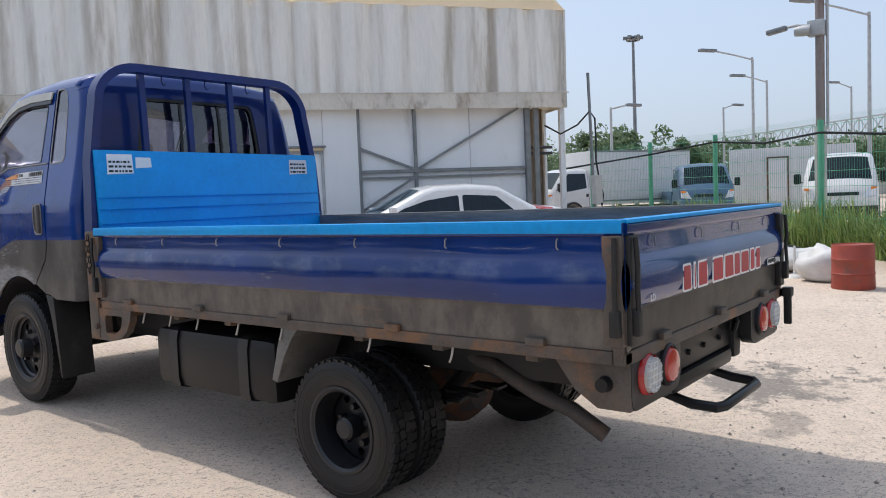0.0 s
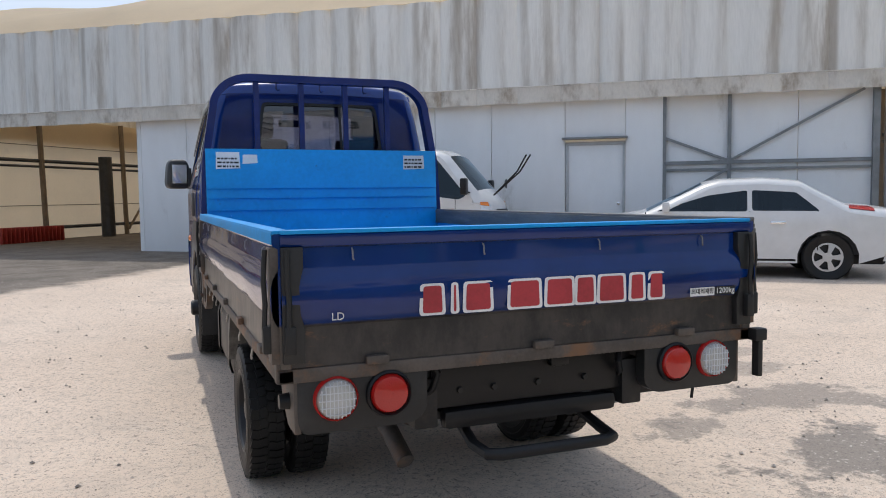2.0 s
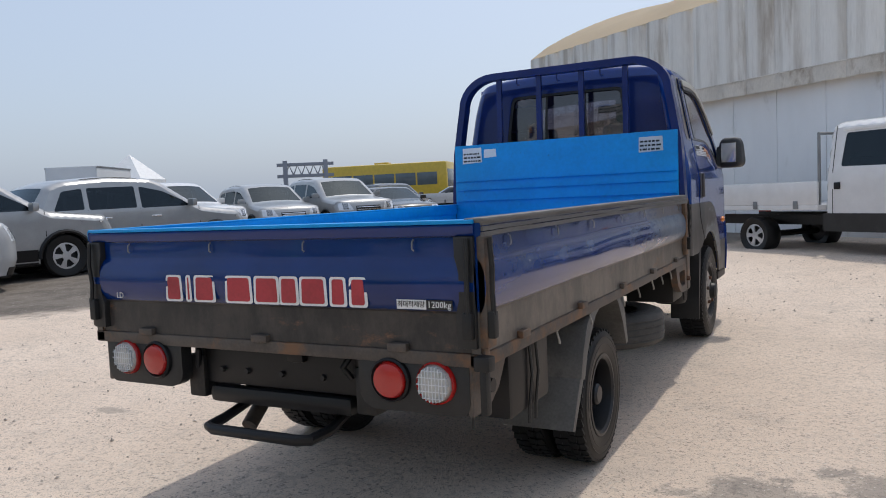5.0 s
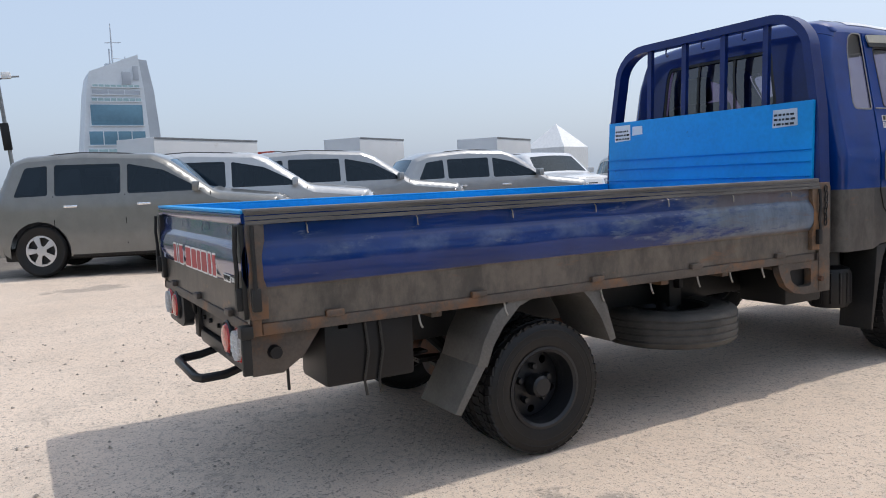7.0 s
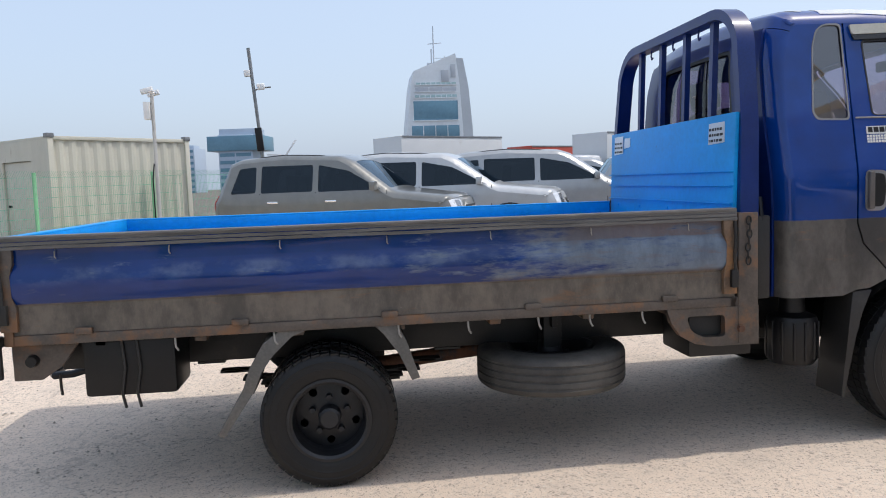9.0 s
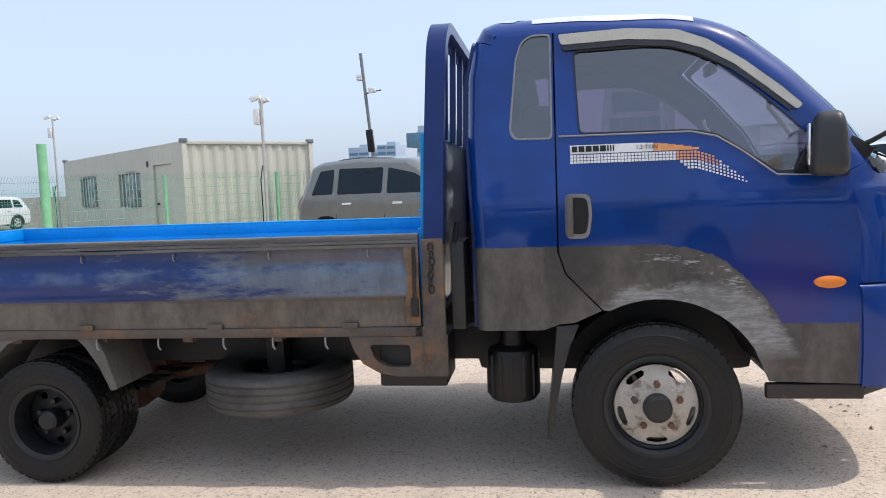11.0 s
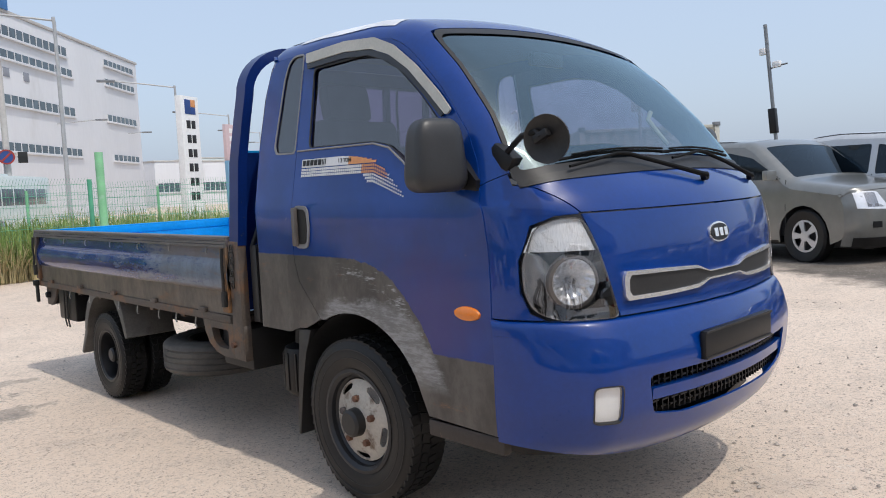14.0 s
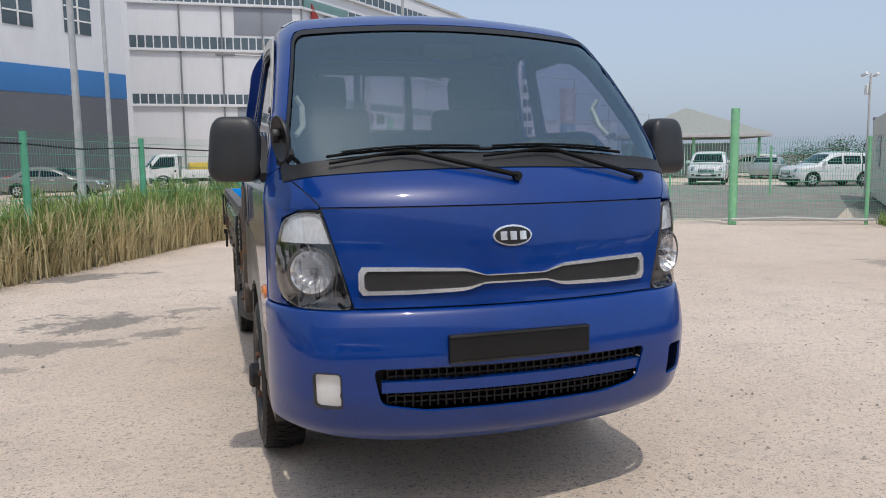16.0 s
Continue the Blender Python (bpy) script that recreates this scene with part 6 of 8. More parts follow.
for nm, a, b, w in (("bay_post", (1.12, .07, 0), (1.12, .07, 2.9), .04), ("bay_post", (2.21, .07, 0), (2.21, .07, 2.9), .03), ("bay_post", (4.48, .05, 0), (4.48, .05, 2.9), .05), ("bay_post", (4.66, .05, 0), (4.66, .05, 2.9), .05),
                    ("bay_rail", (1.12, .06, 1.70), (4.5, .06, 1.70), .03), ("bay_rail", (1.12, .06, 1.58), (4.5, .06, 1.58), .02), ("bay_brace", (1.12, .055, 2.15), (2.21, .055, 1.72), .022), ("bay_brace", (2.21, .055, 1.72), (4.3, .055, 2.86), .022),
                    ("bay_brace", (1.12, .055, .95), (2.21, .055, 1.6), .022), ("corner_post", (5.19, .0, 0), (5.19, .0, 2.9), .05), ("corner_post", (S0 + .1, .05, 0), (S0 + .1, .05, 2.9), .09), ("corner_post", (-9.8, .08, 0), (-9.8, .08, 2.9), .05)):
    hp(nm, tube([a, b], w, flat=(w, w)), "steel" if "corner" not in nm else "panel", None)
# the recess's shade is put into this wall's dark brown colour
hp("recess_wall", boxes((4.7, 5.18, 1.0, 1.06, 0, 2.95)), "polebrown")
for z in (2.0, 2.12):
    hp("recess_pipe", tube([(4.68, .5, z), (5.22, .6, z)], .03, 8), "darksteel")
# open bay with tan tarpaulin inside
hp("bay_back", wavy(S0 + .1, -9.8, 0.05, 3.4, 14.9, 2.6, .12, 9.0, 8), "tan", None, "tan tarpaulin lining of the open bay")
hp("bay_side", boxes((-9.88, -9.84, .3, 14.9, .05, 3.4)), "tan")
far_side = wavy(.3, 14.9, 0.05, 3.6, 0, 3.4, .05, 12.0, 10, .15)
hp("bay_side", moved(far_side, Matrix.Translation((S0 + .12, 0, 0)) @ Matrix.Rotation(radians(90), 4, "Z")), "tan", None, "tan tarpaulin side of the open bay")
for yy in (3.6, 7.0, 10.4):
    hp("bay_pole", tube([(S0 + .30, yy + .12, 0), (S0 + .30, yy, 3.6)], .075, 8), "polebrown")
hp("bay_brace", tube([(S0 + .32, 7.2, .25), (S0 + .32, 9.0, 2.2)], .04, 8), "polebrown")
for z, r_ in ((2.32, .05), (2.16, .035), (.42, .05)):
    hp("bay_pipe", tube([(S0 + .26, .4, z), (S0 + .26, 14.6, z)], r_, 8), "darksteel")
for z in (2.75, 1.05):
    hp("bay_seam", tube([(S0 + .17, .4, z), (S0 + .17, 14.6, z + .05)], .012, 6), "polebrown")
tagged(part("steel_post", moved(tube([(S0 + .9, 5.55, 0), (S0 + .9, 5.50, 2.5)], [.20, .19], 10), WH), "darksteel"), "dark round steel post standing in the open bay", "post")
rk = tagged(empty("harrow", WH @ pose(S0 + .75, 2.6, .03, 0, 0, 90)), "red spiked farm harrow on the shed floor", "harrow")
part("beam", boxes((-1.1, 1.1, -.05, .05, .25, .33), bevel=.01), "redpaint", rk)
for k in range(16):
    part("tine", boxes((-1.05 + k * .14, -1.02 + k * .14, -.2, .12, .02, .46), bevel=.005), "redpaint", rk)


# ---- cars ----
def arclen(pts):
    q, out = 0.0, []
    for i, p in enumerate(pts):
        if i:
            q += math.hypot(p[0] - pts[i - 1][0], p[1] - pts[i - 1][1])
        out.append(q)
    return out


def car_wheel(parent, x, y, r, w, s, spokes=5):
    wh = part("wheel", lathe([(r * .60, -w * .4), (r * .66, -w * .45), (r * .92, -w * .5), (r, -w * .36), (r, w * .36), (r * .92, w * .5), (r * .66, w * .45), (r * .60, w * .4)], 28, "x", (x, y, r), closed=True), "tyre", parent)
    holes = []
    for k in range(spokes):
        a = math.tau * k / spokes
        holes.append([(math.cos(a + da) * r * rr, math.sin(a + da) * r * rr) for rr, da in ((.2, -.28), (.2, .28), (.52, .38), (.54, 0), (.52, -.38))])
    circ = [(math.cos(i * math.tau / 28) * r * .63, math.sin(i * math.tau / 28) * r * .63) for i in range(28)]
    part("rim", sheet(circ, holes, lambda a, b: Vector((x + s * (w * .36 + .02 * (1 - math.hypot(a, b) / r)), y + a, r + b)), .09), "alloy", wh, thick=.02)
    part("brake_disc", lathe([(0, -.02), (r * .6, -.02), (r * .6, .02), (0, .02)], 20, "x", (x - s * .02, y, r)), "darksteel", wh)
    return wh


def make_car(name, label, prof, cols, W, belt, roof_y, wb, r, paint, m, tumble=.24, cladding=None, wins=(), rails=False, spokes=5, grille=(.35, .55, .75), arch=1.18):
    """A parked car: skin from its profile, side windows, screens, lamps, wheels. prof: (y, z) from front to rear, cols: corner shape per point."""
    car = tagged(empty(name, m), label, "car", "parked cars")
    q = arclen(prof)
    sh = Shell([(q[i], prof[i][0], prof[i][1], *cols[i]) for i in range(len(prof))], lambda z: W / 2 - tumble * max(0, z - belt + .08) - .10 * max(0, .5 - z), .05, flat=belt - .2)
    wsq, roofq, rwq = wins[:3]
    v = .84
    glassF = [(-v, wsq[0]), (v, wsq[0]), (v * .97, wsq[1]), (-v * .97, wsq[1])]
    glassR = [(-v, rwq[0]), (v, rwq[0]), (v, rwq[1]), (-v, rwq[1])]
    outer = [(-1, 0), (1, 0), (1, q[-1]), (-1, q[-1])]
    body = part("body", sh.top(outer, [rounded(glassF, .05), rounded(glassR, .05)], .07), paint, car, smooth=70, thick=.015)
    part("windscreen", sh.top(rounded(glassF, .05), (), .15, -.004), "cartint", car, "tinted windscreen")
    part("rear_screen", sh.top(rounded(glassR, .05), (), .15, -.004), "cartint", car)
    edge = sh.edge(0, q[-1], 60)
    ztop = lambda y: float(np.interp(y, [p[0] for p in edge[::-1]], [p[1] for p in edge[::-1]]))
    for s in (1, -1):
        R = r * arch
        arcs = []
        for yc in (-wb / 2, wb / 2):
            arcs += [(yc - R * math.cos(radians(a)), r * .95 + R * math.sin(radians(a))) for a in range(-10, 191, 20)]
        low = .34
        outline = [(edge[-1][0], low)] + arcs + [(edge[0][0], low)] + [p for p in edge if p[1] > low + .02]
        holes = []
        for a, b, c, d in wins[3]:
            # a: rear low, b: front low, c: front high, d: rear high
            holes.append(rounded([(a, belt), (b, belt + .01), (c, ztop(c) - .075), (d, ztop(d) - .075)], .04))
        sd = part("body_side", sh.side(s, outline, holes, .10), paint, car, thick=.015)
        for h in holes:
            part("side_window", sh.side(s, h, (), .2, -.006), "cartint", car, "tinted side window")
        if cladding:
            part("lower_cladding", sh.side(s, [(-wb / 2 + R + .02, low - .02), (wb / 2 - R - .02, low - .02), (wb / 2 - R - .02, low + .17), (-wb / 2 + R + .02, low + .17)], (), .3, .012), cladding, car, thick=.02)
            for yc in (-wb / 2, wb / 2):
                part("arch_trim", tube([(s * (W / 2 + .004), yc + R * math.cos(radians(a)), r * .95 + R * math.sin(radians(a))) for a in range(0, 181, 15)], .035, 6), cladding, car)
        part("sill", boxes((s * (W / 2 - .12), s * (W / 2 - .02), -wb / 2 + R, wb / 2 - R, low - .08, low + .02), bevel=.02), "plastic", car)
        part("door_mirror", moved(boxes((-.5, .5, -.5, .5, -.5, .5), bevel=.2), Matrix.Translation((s * (W / 2 + .09), wins[4], belt + .07)) @ Matrix.Diagonal((.20, .10, .14, 1))), paint, car)
        for yy in wins[5]:
            part("door_handle", boxes((s * (W / 2 - .004), s * (W / 2 + .025), yy - .10, yy + .10, belt - .17, belt - .135), bevel=.01), "chrome", car)
        for yy in wins[6]:
            part("door_seam", sh.side(s, [(yy - .006, .42), (yy + .006, .42), (yy + .006, belt), (yy - .006, belt)], (), .3, .0015), "plastic", car)
        hv = [(s * .50, q[2] - .05), (s * .93, q[2] - .03), (s * .93, q[3] + .02), (s * .62, q[3] - .02)]
        hl = part("headlight", sh.top(hv, (), .08, .010), "lens", car, "clear headlight")
        part("reflector", sh.top(hv, (), .08, .004), "reflector", hl)
        part("lamp_eye", sh.top([(s * .66, q[2] - .01), (s * .82, q[2] - .01), (s * .82, q[3] - .03), (s * .66, q[3] - .03)], (), .08, .0055), "smoke", hl)
        part("fog_lamp", sh.top([(s * .62, q[1] + .02), (s * .76, q[1] + .02), (s * .76, q[1] + .10), (s * .62, q[1] + .10)], (), .08, .008), "plastic", car, "round fog lamp recess", thick=.01)
        tv = [(s * .70, rwq[1] + .06), (s * .96, rwq[1] + .04), (s * .96, rwq[1] + .34), (s * .72, rwq[1] + .30)]
        part("tail_light", sh.top(tv, (), .08, .008), "redlens", car, "red tail light", thick=.01)
        if rails:
            part("roof_rail", tube([(s * (W / 2 - tumble * (prof[roof_y][1] - belt) - .10), y, ztop(y) + .07 - (.03 if i in (0, 5) else 0)) for i, y in enumerate(np.linspace(rails[0], rails[1], 6))], .02, 6), "darksteel", car)
        for yc in (-wb / 2, wb / 2):
            car_wheel(car, s * (W / 2 - .12), yc, r, .22, s, spokes)
    g0, g1, gw = grille
    gq0, gq1 = float(np.interp(g0, [p[1] for p in prof[:4]], q[:4])), float(np.interp(g1, [p[1] for p in prof[:4]], q[:4]))
    part("grille", sh.top([(-gw, gq0), (gw, gq0), (gw, gq1), (-gw, gq1)], (), .12, .006), "plastic", car, thick=.01)
    for k in range(3):
        gz_ = gq0 + (gq1 - gq0) * (k + .7) / 3.4
        part("grille_slat", sh.top([(-gw * .95, gz_), (gw * .95, gz_), (gw * .95, gz_ + .018), (-gw * .95, gz_ + .018)], (), .2, .02), "chrome", car, thick=.01)
    part("bonnet_seam", sh.top([(-.84, q[3] + .03), (.84, q[3] + .03), (.84, q[3] + .04), (-.84, q[3] + .04)], (), .2, .002), "plastic", car)
    part("lower_intake", sh.top([(-.55, q[1] - .02), (.55, q[1] - .02), (.55, q[1] + .08), (-.55, q[1] + .08)], (), .15, .006), "plastic", car, thick=.01)
    part("lower_bumper", sh.top([(-.95, 0.0), (.95, 0.0), (.95, .12), (-.95, .12)], (), .15, .01), cladding or "plastic", car, thick=.02)
    part("rear_bumper", sh.top([(-.95, q[-1] - .24), (.95, q[-1] - .24), (.95, q[-1]), (-.95, q[-1])], (), .15, .012), cladding or paint, car, thick=.02)
    part("plate_bar", sh.top([(-.26, gq0 - .10), (.26, gq0 - .10), (.26, gq0 - .01), (-.26, gq0 - .01)], (), .2, .02), "white", car, thick=.008)
    cab = part("cabin", boxes((-W / 2 + .14, W / 2 - .14, max(prof[roof_y][0] - 1.9, prof[-1][0] + .3), 1.0, .35, belt - .12), bevel=.05), "interior", car)
    for yy in (.15, -.75):
        for s in (1, -1):
            part("seat", boxes((s * .12, s * .62, yy - .1, yy + .1, belt - .2, belt + .28), bevel=.06), "interior", car)
    part("underbody", boxes((-W / 2 + .2, W / 2 - .2, prof[-1][0] + .1, prof[0][0] - .1, .22, .40), bevel=.03), "chassis", car)
    return car


C_F, C_H, C_S, C_R, C_B = (.14, .20, .72), (.06, .10, .85), (.06, .08, .86), (.04, .07, .86), (.05, .12, .82)


def suv(label, paint, m, cladding=None, scale=1.0, rails=(-1.5, .2)):
    prof = [(2.36, .26), (2.44, .48), (2.43, .78), (2.34, .98), (2.2, 1.06), (1.22, 1.17), (.50, 1.66), (.25, 1.74), (-.8, 1.79), (-1.62, 1.74), (-1.84, 1.66), (-2.07, 1.16), (-2.16, 1.02), (-2.18, .62), (-2.11, .3)]
    cols = [C_F, C_F, C_F, C_F, C_H, C_H, C_S, C_R, C_R, C_R, C_R, C_B, C_B, C_B, C_B]
    q = arclen(prof)
    wins = ((q[5] + .06, q[6] - .02), None, (q[10] + .03, q[11] - .04), [(-1.76, -1.28, -1.28, -1.60), (-1.18, -.22, -.22, -1.18), (-.12, 1.02, .42, -.12)], .92, (-.95, .12), (1.12, -.16, -1.2))
    return make_car("parked_suv", label, prof, cols, 1.89 * scale, 1.14, 8, 2.86, .37, paint, m, cladding=cladding, wins=wins, rails=rails, grille=(.62, .86, .42))


def sedan(label, paint, m, spokes=5):
    prof = [(2.20, .22), (2.30, .42), (2.28, .62), (2.18, .76), (2.02, .82), (1.05, .97), (.22, 1.38), (0, 1.42), (-.6, 1.435), (-1.05, 1.39), (-1.65, 1.06), (-2.05, 1.02), (-2.24, .98), (-2.30, .62), (-2.22, .28)]
    cols = [C_F, C_F, C_F, C_F, C_H, C_H, C_S, C_R, C_R, C_R, C_S, C_H, C_B, C_B, C_B]
    q = arclen(prof)
    wins = ((q[5] + .05, q[6] - .02), None, (q[9] + .05, q[10] - .04), [(-1.28, -.42, -.42, -.98), (-.36, .86, .16, -.36)], .72, (-.75, .15), (1.0, -.39, -1.25))
    return make_car("parked_sedan", label, prof, cols, 1.80, .95, 8, 2.76, .325, paint, m, wins=wins, grille=(.52, .70, .30), spokes=spokes)


def crossover(label, paint, m, cladding=None):
    prof = [(2.14, .26), (2.22, .46), (2.21, .72), (2.12, .90), (1.95, .98), (1.08, 1.10), (.35, 1.56), (.1, 1.63), (-.7, 1.66), (-1.5, 1.60), (-1.8, 1.50), (-2.08, 1.10), (-2.18, .95), (-2.22, .6), (-2.15, .3)]
    cols = [C_F, C_F, C_F, C_F, C_H, C_H, C_S, C_R, C_R, C_R, C_R, C_B, C_B, C_B, C_B]
    q = arclen(prof)
    wins = ((q[5] + .06, q[6] - .02), None, (q[10] + .03, q[11] - .04), [(-1.72, -1.20, -1.20, -1.55), (-1.12, -.25, -.25, -1.12), (-.16, .90, .28, -.16)], .80, (-.85, .1), (1.0, -.2, -1.15))
    return make_car("parked_crossover", label, prof, cols, 1.84, 1.06, 8, 2.66, .35, paint, m, cladding=cladding, wins=wins, rails=(-1.4, .05), grille=(.58, .78, .40))


def yard(x, y, head):
    """Pose of a car at x, y whose nose points head degrees from +y towards +x."""
    return pose(x, y, ground_z(y), 0, 0, -head)


suv("dusty grey-olive SUV with roof rails", "paint_grey", yard(-9.88, .01, 19) @ Matrix.Diagonal((1.04, .975, 1.05, 1)))
suv("pale silver SUV with black roof rails beside a grey one", "paint_pale", yard(-11.0, 1.85, 17) @ Matrix.Scale(1.05, 4), "plastic")
suv("silver off-road wagon with dark side strip", "paint_silver", yard(-11.7, 4.2, 12) @ Matrix.Scale(1.05, 4), "plastic")
crossover("silver SUV with dark wheel arches", "paint_silver", yard(-11.3, 7.5, 12) @ Matrix.Scale(1.07, 4), "plastic")
crossover("white SUV in the parked row", "paint_white", yard(-14.5, 9.4, 15))
suv("silver seven-seat wagon among parked cars", "paint_silver", yard(-16.8, 6.6, 15))
sedan("white saloon parked along the warehouse wall", "paint_white", WH @ pose(1.88, -1.95, -.05, 0, 0, 90))
crossover("silver SUV facing the yard", "paint_silver", yard(-14.0, 14.8, 118), "plastic")
suv("silver SUV with a dark bumper facing the yard", "paint_silver", yard(-12.7, 16.6, 120), "plastic")
sedan("dark saloon parked beside a silver SUV", "paint_dark", yard(-12.9, 20.2, 122))
crossover("black SUV behind the dark saloon", "paint_dark", yard(-15.5, 24.5, 120))
sedan("dark hatchback with its tail to the yard", "paint_dark", yard(-12.6, 26.5, 60))
crossover("white crossover beyond the gate", "paint_white", yard(-36.9, -40.2, 136))
suv("white SUV near a silver one in the lot", "paint_white", yard(-14.6, 11.6, 100))
sedan("silver saloon beyond the fence", "paint_silver", yard(-34.6, -35.5, -130))
suv("black SUV parked behind the grass verge", "paint_dark", yard(-1.35, -20.5, -60))
sedan("grey saloon on the far side of the grass", "paint_grey", yard(7.6, -33.0, -80))
crossover("white crossover on the far side of the office fence", "paint_white", yard(-28.0, -23.7, 100))
suv("white SUV under the shelter", "paint_white", yard(-25.5, -29.5, 40))
sedan("grey saloon under the shelter", "paint_grey", yard(-22.0, -31.0, 40))


# ---- other trucks ----
def light_truck(name, label, paint, m, crew=False, bed=2.8, boxed=None, bedpaint=None, box_h=1.75):
    """Forward-control light truck; its front axle stands at the origin, nose to +y."""
    tr = tagged(empty(name, m), label, "truck", "parked trucks")
    back = -1.95 if crew else -.85
    rows = [(.34, 1.02, .34, .14, .2, .74), (.6, 1.10, .6, .14, .2, .74), (.95, 1.06, .95, .14, .2, .74), (1.15, 1.0, 1.15, .13, .17, .76), (1.28, .86, 1.28, .08, .1, .84), (1.90, .32, 1.90, .06, .08, .86),
            (1.98, .18, 1.96, .05, .07, .86), (2.2, -.05, 1.99, .05, .07, .86), (2.2 - .05 - back - .15, back + .15, 1.99, .05, .07, .86), (2.3 - .05 - back - .15, back + .03, 1.93, .04, .06, .88), (3.4 - .05 - back - .15, back, .6, .03, .05, .9)]
    sh = Shell(rows, lambda z: .83 - .17 * max(0, z - 1.2), .04, flat=1.1)
    ws_ = rounded([(-.86, 1.33), (.86, 1.33), (.84, 1.88), (-.84, 1.88)], .04)
    part("cab_front", sh.top([(-1, .34), (1, .34), (1, rows[-1][0]), (-1, rows[-1][0])], [ws_], .1), paint, tr, thick=.012)
    part("windscreen", sh.top(ws_, (), .15, -.004), "cartint", tr, "tinted windscreen")
    part("bumper", sh.top([(-.97, .34), (.97, .34), (.97, .66), (-.97, .66)], (), .12, .02), "dusty", tr, thick=.03)
    part("grille", sh.top([(-.5, .92), (.5, .92), (.5, 1.0), (-.5, 1.0)], (), .15, .01), "plastic", tr, thick=.01)
    edge = sh.edge(rows[-1][0], .34, 60)
    for s in (1, -1):
        arcs = [(-.43 * math.cos(radians(a)), .34 + .43 * math.sin(radians(a))) for a in range(10, 171, 16)]
        outline = [(back + .02, .6)] + arcs + [(.70, .40)] + [p for p in edge[::-1] if p[1] > .42]
        w1 = rounded([(-.62, 1.30), (.50, 1.16), (.62, 1.22), (.12, 1.80), (-.62, 1.80)], .04)
        holes = [w1]
        if crew:
            holes.append(rounded([(-1.66, 1.32), (-.86, 1.31), (-.86, 1.79), (-1.62, 1.79)], .04))
        part("cab_side", sh.side(s, outline, holes, .1), paint, tr, thick=.012)
        for h in holes:
            part("side_window", sh.side(s, h, (), .2, -.006), "cartint", tr, "tinted side window")
        part("lower_cladding", sh.side(s, [(back + .02, .40), (-.46, .40), (-.46, .52), (-.43, .66), (back + .02, .66)], (), .2, .008), "dusty", tr, "dark grey lower cladding", thick=.012)
        part("lower_skirt", sh.side(s, [(.42, .40), (.72, .40), (.72, .72), (.48, .66)], (), .12, .01), "dusty", tr, thick=.01)
        part("arch_trim", tube([(s * .835, -.45 * math.cos(radians(a)), .36 + .45 * math.sin(radians(a))) for a in range(0, 181, 15)], .04, 6), "dusty", tr)
        for yy in ((-.70, -1.78) if crew else (-.70,)):
            part("door_seam", sh.side(s, [(yy - .006, .62), (yy + .006, .62), (yy + .006, 1.9), (yy - .006, 1.9)], (), .3, .002), "plastic", tr)
            part("door_handle", boxes((s * .83, s * .85, yy + .03, yy + .13, 1.0, 1.10), bevel=.012), "plastic", tr)
        hv = [(s * .60, .86), (s * .95, .90), (s * .95, 1.12), (s * .74, 1.10)]
        hl = part("headlight", sh.top(hv, (), .08, .010), "lens", tr, "clear headlight")
        part("reflector", sh.top(hv, (), .08, .004), "reflector", hl)
        part("turn_lamp", sh.top([(s * .80, 1.05), (s * .95, 1.07), (s * .95, 1.14), (s * .80, 1.12)], (), .08, .012), "orange", hl)
        part("side_mirror", moved(boxes((-.5, .5, -.5, .5, -.5, .5), bevel=.2), Matrix.Translation((s * .95, .62, 1.36)) @ Matrix.Diagonal((.17, .10, .26, 1))), "plastic", tr)
        part("mirror_arm", tube([(s * .78, .68, 1.26), (s * .93, .64, 1.28)], .014, 6), "plastic", tr)
        car_wheel(tr, s * .72, 0, .34, .19, s)
        car_wheel(tr, s * .70, back - bed * .55, .30, .30, s)
    y1, y0 = back - .08, back - .08 - bed
    bp = bedpaint or paint
    part("bed_floor", boxes((-.83, .83, y0, y1, .70, .78), bevel=.01), bp, tr)
    if boxed:
        part("cargo_box", boxes((-.84, .84, y0, y1 + .02, .78, .78 + box_h), bevel=.02), boxed, tr, "cargo box")
        for s in (1, -1):
            part("box_rail", boxes((s * .845, s * .855, y0, y1, .80, .86)), "steel", tr)
            part("box_rail", boxes((s * .845, s * .855, y0, y1, .72 + box_h, .78 + box_h)), "steel", tr)
            part("rear_door", boxes((s * .02, s * .80, y0 - .012, y0, .84, .74 + box_h), bevel=.01), boxed, tr)
    else:
        for s in (1, -1):
            part("bed_side", boxes((s * .80, s * .835, y0, y1, .78, 1.12), bevel=.01), bp, tr)
            for k in range(3):
                part("bed_hinge", boxes((s * .835, s * .848, y0 + bed * (k + .5) / 3 - .04, y0 + bed * (k + .5) / 3 + .04, .72, .84), bevel=.004), "steel", tr)
        part("tailgate", boxes((-.80, .80, y0, y0 + .035, .78, 1.12), bevel=.01), bp, tr)
        part("bed_guard", tube([(-.74, y1 - .04, .78), (-.74, y1 - .04, 1.82), (.74, y1 - .04, 1.82), (.74, y1 - .04, .78)], .025, 6), "steel", tr)
        for x in (-.4, 0, .4):
            part("guard_bar", tube([(x, y1 - .04, .78), (x, y1 - .04, 1.82)], .018, 6), "steel", tr)
    for x in (-.4, .4):
        part("chassis_rail", boxes((x - .04, x + .04, y0 + .1, .6, .46, .62)), "chassis", tr)
    part("fuel_tank", boxes((-.75, -.46, y1 - .9, y1 - .2, .36, .62), bevel=.03), "plastic", tr)
    part("rear_axle", tube([(-.6, back - bed * .55, .30), (.6, back - bed * .55, .30)], .05, 8), "chassis", tr)
